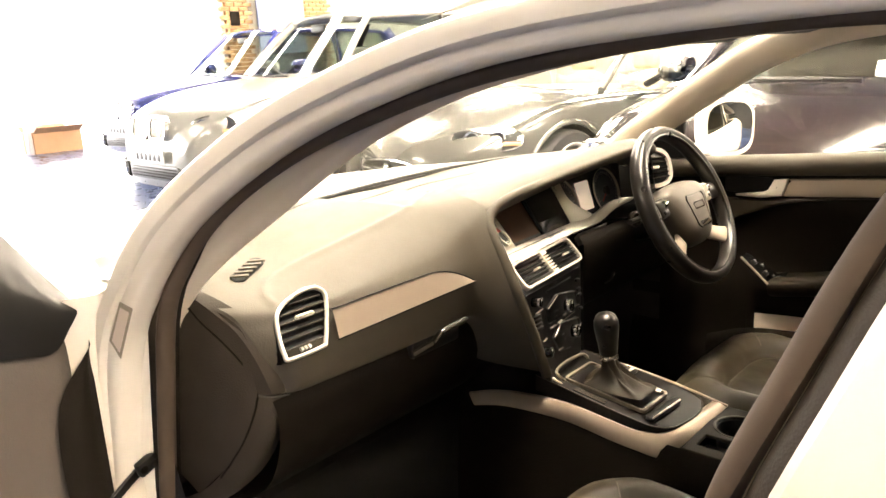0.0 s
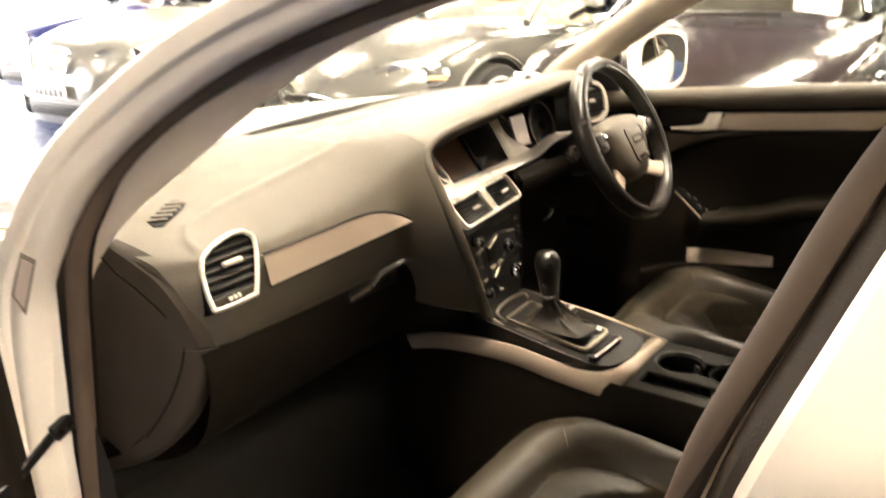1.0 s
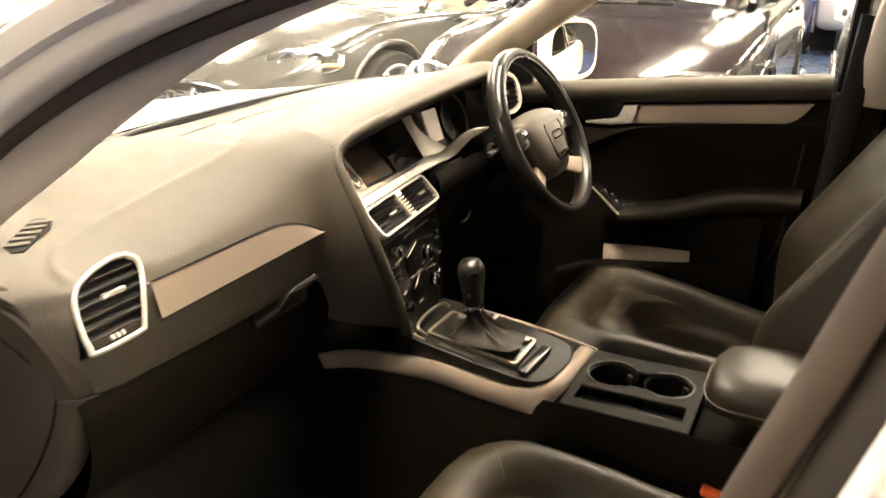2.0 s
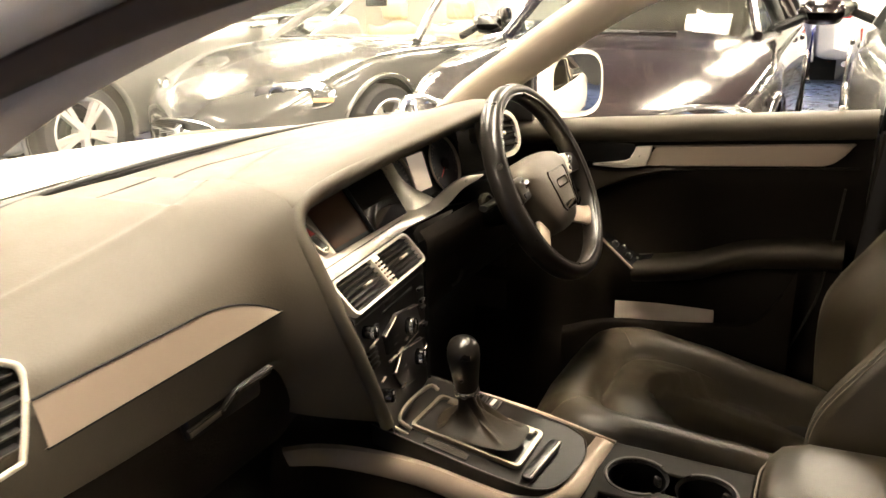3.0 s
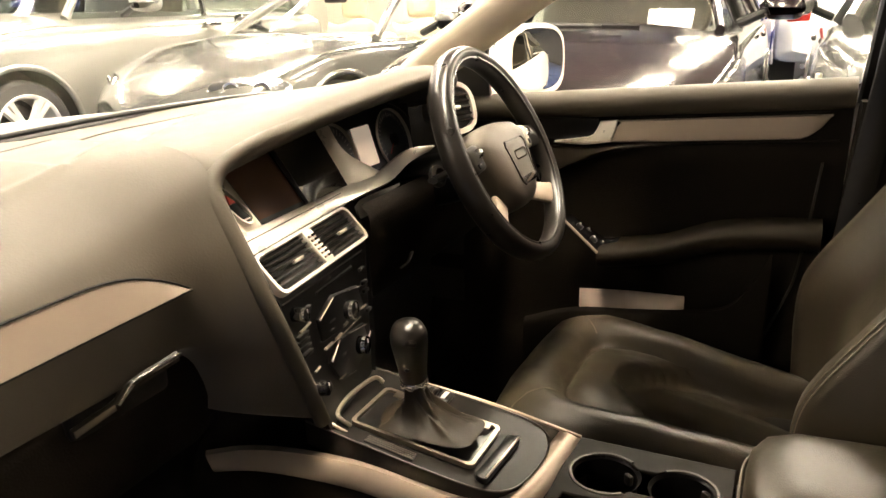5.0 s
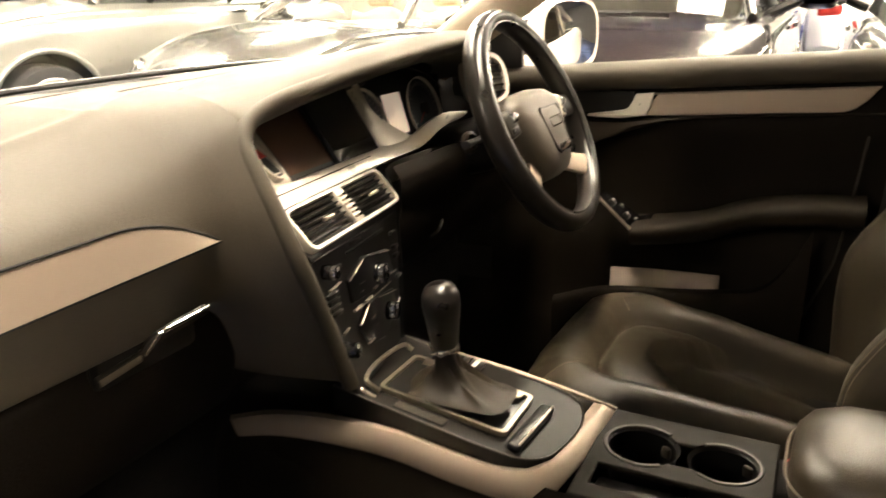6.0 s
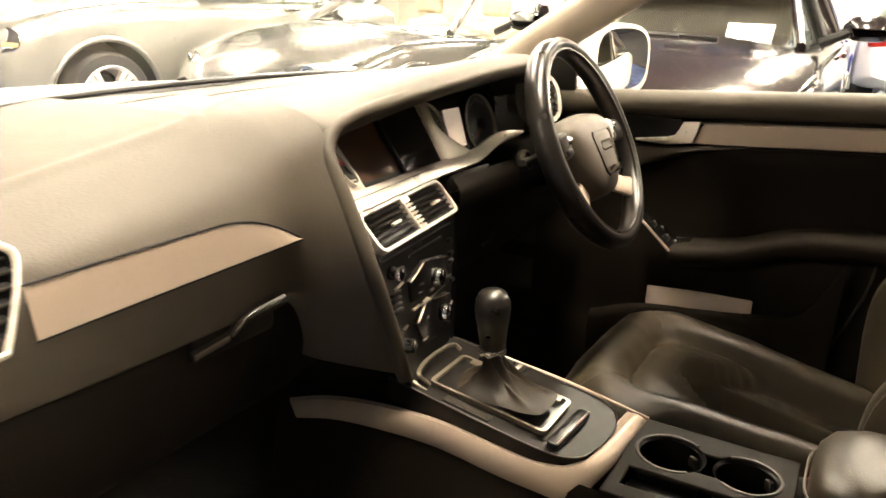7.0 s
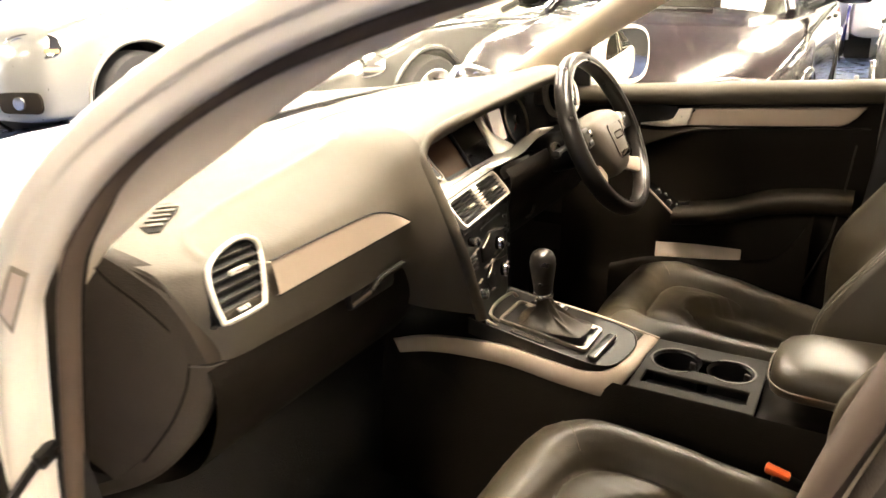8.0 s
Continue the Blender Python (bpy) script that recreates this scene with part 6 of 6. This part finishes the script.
    for s in (-0.06, 0.06):
        part("headrest_post", tube([(cx + s, y0 - 0.86, z0 + 0.54), (cx + s, y0 - 0.89, z0 + 0.62)], 0.006, 4, 8), M_CHROME, st)
    return st


front_seat(0.385, 0.040, 0.582, "black leather driver's seat", 1)
front_seat(-0.352, -0.010, 0.578, "black leather passenger seat", -1)
bk = part("belt_buckle", rbox((0.026, 0.070, 0.020), 0.006, pose(-0.104, -0.425, 0.512, 14, 0, 0)), M_BLACK, own, "seat belt buckle beside the seat")
part("release_button", rbox((0.018, 0.036, 0.012), 0.004, pose(-0.104, -0.398, 0.530, 14, 0, 0)), M_BUCKLE, bk, "orange-red release button")
bk2 = part("belt_buckle", rbox((0.030, 0.075, 0.022), 0.006, pose(0.140, -0.400, 0.535, 35, 0, 0)), M_BLACK, own, "seat belt buckle by the driver's seat")
part("release_button", rbox((0.024, 0.010, 0.010), 0.003, pose(0.140, -0.366, 0.556, 35, 0, 0)), M_RED, bk2)
part("rear_bench", smooth_loft([[(x, -0.95, 0.50), (x, -1.0, 0.56), (x, -1.35, 0.53), (x, -1.42, 0.60), (x, -1.55, 1.0), (x, -1.65, 1.05)] for x in (-0.62, -0.3, 0.0, 0.35, 0.66)], 14, 24), M_LEATHER, own, "dark leather rear bench")
part("cabin_floor", smooth_loft([[(x, 0.75, 0.62), (x, 0.62, 0.38), (x, 0.45, 0.28), (x, 0.0, 0.25), (x, -0.8, 0.25), (x, -2.0, 0.40)] for x in (-0.72, -0.3, 0.1, 0.4, 0.72)], 12, 24), M_CARPET, own, "black carpet", sharp=60)
part("floor_mat", smooth_loft([[(x, y, 0.262 + 0.12 * max(0, y - 0.35)) for y in (0.55, 0.40, 0.2, 0.0)] for x in (-0.60, -0.36, -0.13)], 12, 12), M_CARPET, own, "black floor mat")
part("sill", rbox((0.12, 1.30, 0.10), 0.02, Matrix.Translation((-0.74, -0.12, 0.30)), 2), M_WHITE, own)
part("firewall", loft([[(-0.70, 0.60, 0.25), (0.70, 0.60, 0.25)], [(-0.60, 0.62, 0.89), (0.64, 0.62, 0.89)]]), M_CARPET, own)
part("footwell_side", loft([[(0.70, 0.25, 0.25), (0.70, 0.64, 0.25)], [(0.70, 0.25, 0.60), (0.70, 0.64, 0.60)], [(0.70, 0.25, 0.95), (0.70, 0.64, 0.95)]]), M_CARPET, own)
part("footwell_side", loft([[(-0.685, 0.34, 0.25), (-0.685, 0.64, 0.25)], [(-0.675, 0.34, 0.60), (-0.675, 0.64, 0.60)], [(-0.665, 0.45, 0.90), (-0.665, 0.64, 0.90)]]), M_CARPET, own)

# ---- driver's door, glass and outer shell ----
def zs(y, z):
    """Door lines rise slightly towards the back of the car."""
    return z + 0.072 * (-y)


ys = (0.33, 0.20, 0.05, -0.10, -0.25, -0.40, -0.455)
dd = part("driver_door", smooth_loft([[(0.725, y, zs(y, 0.968)), (0.700, y, zs(y, 0.970)), (0.682, y, zs(y, 0.962)), (0.675, y, zs(y, 0.945)), (0.684, y, zs(y, 0.925)), (0.702, y, zs(y, 0.918))] for y in ys], 24, 18), M_PAD, own, "closed driver's door with padded top")
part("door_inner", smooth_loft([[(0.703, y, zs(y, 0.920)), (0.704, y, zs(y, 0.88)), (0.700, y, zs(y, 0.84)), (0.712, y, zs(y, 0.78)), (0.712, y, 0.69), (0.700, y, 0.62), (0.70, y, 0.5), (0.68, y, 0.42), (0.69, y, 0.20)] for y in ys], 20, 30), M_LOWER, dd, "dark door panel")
rows = []
for i in range(24):
    y = -0.062 - i * 0.0158
    f = i / 23
    top, bot = zs(y, 0.911), zs(y, 0.869)
    if f > 0.86:
        bot += (top - bot) * ((f - 0.86) / 0.14) ** 2 * 0.95
    if i == 0:
        y0 = y
    rows.append([(0.702, y, top), (0.696, y - (0.012 if i == 0 else 0), top - 0.003), (0.694, y + (0.004 if i == 0 else 0), (top + bot) / 2), (0.696, y + (0.014 if i == 0 else 0), bot + 0.002), (0.702, y + (0.014 if i == 0 else 0), bot)])
part("door_strip", loft(rows), M_TRIM, dd, "pale metal door strip")
def door_side(pts):
    """Points (y, z) on the door turned into an outline that faces the cabin."""
    return [(-y, z) for y, z in pts]


DS = facing((0.700, 0, 0), (-1, 0, 0))
part("handle_recess", prism(door_side([(0.082, 0.917), (0.082, 0.878), (0.02, 0.872), (-0.030, 0.880), (-0.030, 0.917)]), 0.004, DS, 0.001), M_BLACK, dd)
rel = [(0.052, 0.8735), (-0.012, 0.8835), (-0.024, 0.889), (-0.031, 0.902), (-0.036, 0.914), (-0.068, 0.918), (-0.064, 0.897), (-0.056, 0.876), (-0.009, 0.8685), (0.052, 0.8695)]
part("door_release", prism(door_side(rel), 0.012, facing((0.697, 0, 0), (-1, 0, 0)), 0.003), M_SILVER, dd, "satin silver door release")
up = spline([(0, 0.090, 0.862), (0, 0.0, 0.862), (0, -0.10, 0.874), (0, -0.25, 0.886), (0, -0.44, 0.899)], 26)
lo = spline([(0, 0.090, 0.800), (0, 0.044, 0.818), (0, -0.069, 0.860), (0, -0.215, 0.882), (0, -0.44, 0.897)], 26)
part("door_band", loft([[(0.701, p.y, p.z), (0.692, p.y, p.z - 0.002), (0.690, (p.y + q.y) / 2, (p.z + q.z) / 2), (0.694, q.y, q.z), (0.702, q.y, q.z - 0.003)] for p, q in zip(up, lo)]), M_DARKPAD, dd, "soft brown band under the strip")
part("armrest_ledge", smooth_loft([[(0.705, y, z + 0.012), (0.66, y, z + 0.010), (0.640, y, z), (0.640, y, z - 0.018), (0.66, y, z - 0.035), (0.705, y, z - 0.05)] for y, z in ((-0.05, 0.672), (-0.10, 0.680), (-0.17, 0.694), (-0.225, 0.716), (-0.27, 0.730), (-0.35, 0.742), (-0.43, 0.747))], 24, 14), M_ARM, dd, "padded door armrest")
sp = part("switch_plate", loft([[(0.640, 0.012, 0.728), (0.672, 0.012, 0.735)], [(0.640, -0.052, 0.672), (0.676, -0.060, 0.690)], [(0.650, -0.08, 0.680), (0.685, -0.085, 0.695)]]), M_GLOSS, dd, "window switch plate")
part("plate_edge", tube([(0.639, 0.014, 0.730), (0.639, -0.018, 0.702), (0.639, -0.052, 0.672)], 0.003, 8, 8), M_TRIM, sp)
for i in range(4):
    part("window_switch", rbox((0.012, 0.014, 0.010), 0.003, pose(0.655 + 0.012 * (i % 2), -0.012 - 0.014 * i, 0.716 - 0.0115 * i, 42, 0, 0)), M_BLACK, sp)
    part("switch_print", rbox((0.004, 0.004, 0.002), 0.0005, pose(0.655 + 0.012 * (i % 2), -0.014 - 0.014 * i, 0.722 - 0.0115 * i, 42, 0, 0)), M_PRINT, sp)
part("door_pocket", smooth_loft([[(0.676, y, 0.46 + dz), (0.672, y, 0.519 + dz), (0.665, y, 0.524 + dz), (0.656, y, 0.505 + dz), (0.66, y, 0.42), (0.69, y, 0.36)] for y, dz in ((0.10, -0.02), (0.0, 0.016), (-0.12, 0.030), (-0.21, 0.042), (-0.289, 0.062), (-0.334, 0.121), (-0.358, 0.178))], 30, 18), M_LOWER, dd, "dark door pocket")
part("door_edge_seal", sweep([(0.690, -0.335, 0.47), (0.689, -0.361, 0.540), (0.688, -0.385, 0.61), (0.688, -0.397, 0.654), (0.688, -0.409, 0.758), (0.690, -0.418, 0.86)], ring(0.0022, 0.0022, 8), 24), M_DECK, dd, "thin seal along the door's rear edge")
part("lock_pin", lathe([(0.005, 0.0), (0.005, 0.006), (0.003, 0.008), (0, 0.008)], 12, pose(0.700, -0.395, 1.000)), M_SILVER, dd)
part("rear_door", smooth_loft([[(0.72, y, zs(y, 0.965)), (0.695, y, zs(y, 0.962)), (0.690, y, zs(y, 0.93)), (0.705, y, 0.86), (0.705, y, 0.60), (0.69, y, 0.35)] for y in (-0.50, -0.8, -1.2)], 12, 16), M_LOWER, own)
part("lower_pillar_trim", sweep([(0.690, -0.492, 0.40), (0.690, -0.495, 0.62), (0.688, -0.498, 0.80), (0.685, -0.505, 0.965)], ring(0.024, 0.045, 12, 3), 14, up=(0, 1, 0)), M_LOWER, own, "dark lower centre pillar trim")
part("driver_pillar_trim", sweep([(0.684, -0.532, 0.95), (0.672, -0.54, 1.03), (0.655, -0.55, 1.10), (0.60, -0.58, 1.26)], ring(0.024, 0.045, 12, 3), 18, up=(0, 1, 0)), M_PILLAR, own, "pale centre pillar trim")
part("window_post", sweep([(0.722, -0.474, 0.96), (0.690, -0.480, 1.06), (0.655, -0.487, 1.17), (0.62, -0.495, 1.27)], ring(0.012, 0.016, 10, 3), 10, up=(0, 1, 0)), M_BLACK, own, "black window frame post")
part("driver_seat_belt", sweep([(0.655, -0.505, 1.12), (0.66, -0.49, 0.95), (0.655, -0.47, 0.75), (0.64, -0.45, 0.48)], ring(0.003, 0.022, 8, 4), 14, up=(0, 1, 0)), M_BLACK, own, "black seat belt")

booklet = thing("booklet", "pale folded paper booklet standing in the door pocket", "booklet", (0.688, -0.110, 0.48))
for k in range(3):
    pg = part("page" if k else "cover", loft([[(0.004 * k + 0.003 * math.sin(j * 0.4) * i, 0.1015 - j * 0.0203, i * (0.097 + 0.0012 * j - 0.003 * k + 0.0015 * math.sin(j * 0.31))) for i in (0, 0.5, 1)] for j in range(11)]), M_PAPER, booklet)
    thick(pg, 0.0012)

# right pillar, roof lining
part("right_pillar_trim", sweep([(0.665, 0.37, 0.955), (0.655, 0.30, 1.012), (0.642, 0.19, 1.083), (0.625, 0.08, 1.152), (0.608, -0.03, 1.212), (0.592, -0.16, 1.255), (0.58, -0.35, 1.278), (0.575, -0.60, 1.285)], ring(0.042, 0.022, 16, 2.4), 40, up=(0.75, 0, 0.66)), M_PILLAR, own, "pale fabric pillar trim")
outer = spline([(0, 0.345, 0.870), (0, 0.322, 0.925), (0, 0.290, 0.965), (0, 0.244, 1.009), (0, 0.16, 1.068), (0, 0.11, 1.099), (0, 0.013, 1.156), (0, -0.07, 1.193), (0, -0.17, 1.226), (0, -0.32, 1.250), (0, -0.55, 1.262)], 50)
inner = spline([(0, 0.343, 0.868), (0, 0.315, 0.918), (0, 0.262, 0.966), (0, 0.211, 1.006), (0, 0.128, 1.062), (0, 0.09, 1.089), (0, 0.010, 1.140), (0, -0.07, 1.178), (0, -0.17, 1.211), (0, -0.32, 1.238), (0, -0.55, 1.254)], 50)
rows = []
for p, q in zip(outer, inner):
    po, pi = Vector((lean(p.z, -0.660), p.y, p.z)), Vector((lean(q.z, -0.645), q.y, q.z))
    rows.append([po + Vector((-0.004, 0.014, 0.034)), po + Vector((-0.004, 0.007, 0.018)), po + Vector((-0.002, 0.002, 0.004)), po.lerp(pi, 0.1) + Vector((-0.003, -0.001, 0)), po.lerp(pi, 0.5) + Vector((-0.005, -0.001, 0)), pi + Vector((-0.002, 0, 0.001)), pi + Vector((0.004, 0.001, -0.001)), pi + Vector((0.020, 0.008, 0.008)), pi + Vector((0.032, 0.024, 0.022))])
part("left_pillar_trim", smooth_loft(rows, 70, 16), M_PILLAR, own, "pale fabric pillar trim")
part("roof_lining", smooth_loft([[(-0.55, y, z - 0.02), (-0.4, y + 0.03 * h, z + 0.012), (0, y + 0.06 * h, z + 0.025), (0.4, y + 0.03 * h, z + 0.012), (0.58, y, z - 0.02)] for y, z, h in ((-0.10, 1.262, 1), (-0.20, 1.285, 1), (-0.5, 1.30, 0), (-1.1, 1.30, 0), (-1.7, 1.24, 0))], 20, 20), M_HEADLINER, own, "roof lining, toned down to cut bounced light")
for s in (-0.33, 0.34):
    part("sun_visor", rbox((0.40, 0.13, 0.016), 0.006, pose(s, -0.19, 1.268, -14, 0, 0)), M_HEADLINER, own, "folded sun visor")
part("rear_view_mirror", rbox((0.22, 0.028, 0.050), 0.012, pose(0.03, -0.115, 1.262, 12, 0, -12), 3), M_BLACK, own)
wrows = [[Vector((-0.665, 0.36, 0.955)), Vector((-0.35, 0.482, 0.978)), Vector((0, 0.528, 0.983)), Vector((0.35, 0.492, 0.982)), Vector((0.685, 0.37, 0.965))], [Vector((-0.60, 0.13, 1.125)), Vector((-0.3, 0.215, 1.145)), Vector((0, 0.245, 1.15)), Vector((0.3, 0.22, 1.145)), Vector((0.645, 0.13, 1.125))], [Vector((-0.545, -0.10, 1.268)), Vector((-0.25, -0.05, 1.29)), Vector((0, -0.03, 1.297)), Vector((0.25, -0.05, 1.29)), Vector((0.60, -0.10, 1.268))]]
part("windscreen", smooth_loft(wrows, 12, 20), M_GLASS, own, "clear raked windscreen").visible_shadow = False
part("windscreen_edge", sweep([p + Vector((0, -0.006, 0.003)) for p in wrows[0]], ring(0.006, 0.0045, 8), 40), M_BLACK, own, "black band along the windscreen's foot")
part("driver_window", loft([[(0.735, y, zs(y, 0.95)), (0.735 - 0.33 * (zt - 0.95), y, zt)] for y, zt in ((0.22, 1.05), (0.10, 1.13), (0.0, 1.19), (-0.15, 1.245), (-0.35, 1.268), (-0.47, 1.270))]), M_GLASS, dd, "clear driver's window").visible_shadow = False
part("quarter_trim", prism([(-0.33, 0.945), (-0.185, 0.955), (-0.19, 1.060)], 0.015, facing((0.700, 0, 0), (-1, 0, 0))), M_BLACK, dd, "black mirror triangle")
# outside mirror
MM = facing((0.950, 0.180, 1.005), (-0.605, -0.795, 0.03))
mrows = []
for dz, k, sh in ((0.004, 0.02, 0.0), (0.004, 0.86, 0.0), (0.005, 0.93, 0.0), (0.006, 0.985, 0.0), (-0.004, 1.0, 0.0), (-0.03, 0.98, 0.0), (-0.065, 0.84, 0.004), (-0.09, 0.58, 0.008), (-0.10, 0.2, 0.010)):
    mrows.append([(x * k + sh, y * k, dz) for x, y in ring(0.080, 0.080, 28, 3.2)])
bm = loft(mrows, close_v=True)
bm.transform(MM)
mirror = part("outside_mirror", bm, M_WHITE, own, "white outside mirror")
part("mirror_glass", prism(ring(0.066, 0.068, 28, 3.0), 0.002, facing(MM @ Vector((0.002, 0.002, 0.0085)), (-0.655, -0.755, 0.0)), 0.0006), M_MIRROR, mirror, "mirror glass")
part("mirror_arm", sweep([(0.72, 0.235, 0.965), (0.80, 0.235, 0.948), (0.90, 0.235, 0.950)], ring(0.03, 0.018, 10), 8), M_WHITE, mirror)
# outer panels
part("bonnet", smooth_loft([[(x, y - 0.10 * (x / 0.75) ** 2, z - dz * (x / 0.75) ** 2) for x in (-0.78, -0.5, -0.2, 0.05, 0.3, 0.55, 0.83)] for y, z, dz in ((0.66, 0.955, 0.03), (0.72, 0.960, 0.03), (1.0, 0.935, 0.05), (1.35, 0.87, 0.07), (1.60, 0.78, 0.09), (1.72, 0.66, 0.10))], 24, 22), M_WHITE, own, "white bonnet")
part("fender_top", smooth_loft([[(-0.845, 0.40, 0.905), (-0.79, 0.40, 0.925), (-0.70, 0.42, 0.945)], [(-0.84, 0.55, 0.915), (-0.77, 0.56, 0.945), (-0.66, 0.57, 0.960)], [(-0.83, 0.72, 0.90), (-0.76, 0.72, 0.935), (-0.62, 0.72, 0.958)]], 10, 8), M_WHITE, own)
part("cowl", smooth_loft([[(x, y - 0.10 * (x / 0.75) ** 2, z) for x in (-0.70, -0.3, 0.03, 0.4, 0.74)] for y, z in ((0.50, 0.955), (0.58, 0.945), (0.66, 0.950))], 8, 16), M_BLACK, own, "black cowl panel")
for a, b in (((-0.40, 0.53, 0.970), (0.18, 0.570, 0.974)), ((0.10, 0.565, 0.972), (0.60, 0.49, 0.965))):
    part("wiper", tube([a, [(p + q) / 2 for p, q in zip(a, b)], b], 0.007, 8, 8), M_BLACK, own)
for s, xo, dz in ((-1, -0.86, 0.0), (1, 0.92, 0.035)):
    part("fender", smooth_loft([[(xo - s * 0.08, y, zt), (xo - s * 0.02, y, zt - 0.06), (xo, y, zt - 0.20), (xo - s * 0.01, y, 0.42), (xo - s * 0.05, y, 0.28)] for y, zt in ((0.52, 0.94 - dz), (0.70, 0.93 - dz), (1.0, 0.905 - dz), (1.35, 0.845), (1.6, 0.76), (1.72, 0.64))], 14, 16), M_WHITE, own)
part("driver_outer_panel", smooth_loft([[(0.745, y, zs(y, 0.955)), (0.83, y, zs(y, 0.90)), (0.915, y, 0.72), (0.92, y, 0.5), (0.87, y, 0.26)] for y in (0.50, 0.1, -0.5, -1.2, -1.6)], 14, 14), M_WHITE, own)
part("roof_panel", smooth_loft([[(-0.60, y, z - 0.03), (-0.35, y, z + 0.01), (0.02, y, z + 0.025), (0.4, y, z + 0.01), (0.64, y, z - 0.03)] for y, z in ((-0.11, 1.305), (-0.3, 1.335), (-0.8, 1.355), (-1.3, 1.335), (-1.75, 1.27))], 18, 14), M_WHITE, own, "white roof panel")
part("rear_outer_panel", smooth_loft([[(-0.74, y, zs(y, 0.955)), (-0.81, y, zs(y, 0.90)), (-0.855, y, 0.72), (-0.86, y, 0.5), (-0.81, y, 0.26)] for y in (-0.58, -1.0, -1.6)], 14, 14), M_WHITE, own)
part("rear_body", smooth_loft([[(-0.80, y, 0.30), (-0.84, y, 0.6), (-0.78, y, zt - 0.05), (0.03, y, zt), (0.84, y, zt - 0.05), (0.90, y, 0.6), (0.86, y, 0.30)] for y, zt in ((-1.6, 1.05), (-1.9, 1.08), (-2.4, 1.06), (-2.75, 1.0), (-2.85, 0.75))], 14, 26), M_WHITE, own)
part("rear_window", loft([[(-0.56, -1.74, 1.24), (0.03, -1.78, 1.28), (0.62, -1.74, 1.24)], [(-0.66, -2.15, 1.07), (0.03, -2.22, 1.09), (0.72, -2.15, 1.07)]]), M_DARKGLASS, own).visible_shadow = False
part("rear_bumper", smooth_loft([[(x, -2.86 + 0.12 * (x / 0.8) ** 2 - k, z) for x in (-0.84, -0.4, 0.03, 0.46, 0.90)] for z, k in ((0.98, -0.06), (0.80, 0.0), (0.55, 0.05), (0.30, 0.0))], 10, 16), M_WHITE, own)
part("front_bumper", smooth_loft([[(x, 1.70 - 0.12 * (x / 0.8) ** 2 + k, z) for x in (-0.84, -0.4, 0.03, 0.46, 0.90)] for z, k in ((0.68, 0.02), (0.55, 0.06), (0.38, 0.06), (0.24, 0.0))], 10, 16), M_WHITE, own)
for y in (1.0, -1.80):
    for s, x in ((-1, -0.75), (1, 0.81)):
        alloy_wheel(own, (x, y, 0.32), 0.32, 0.22, 5, -s, turn=90)
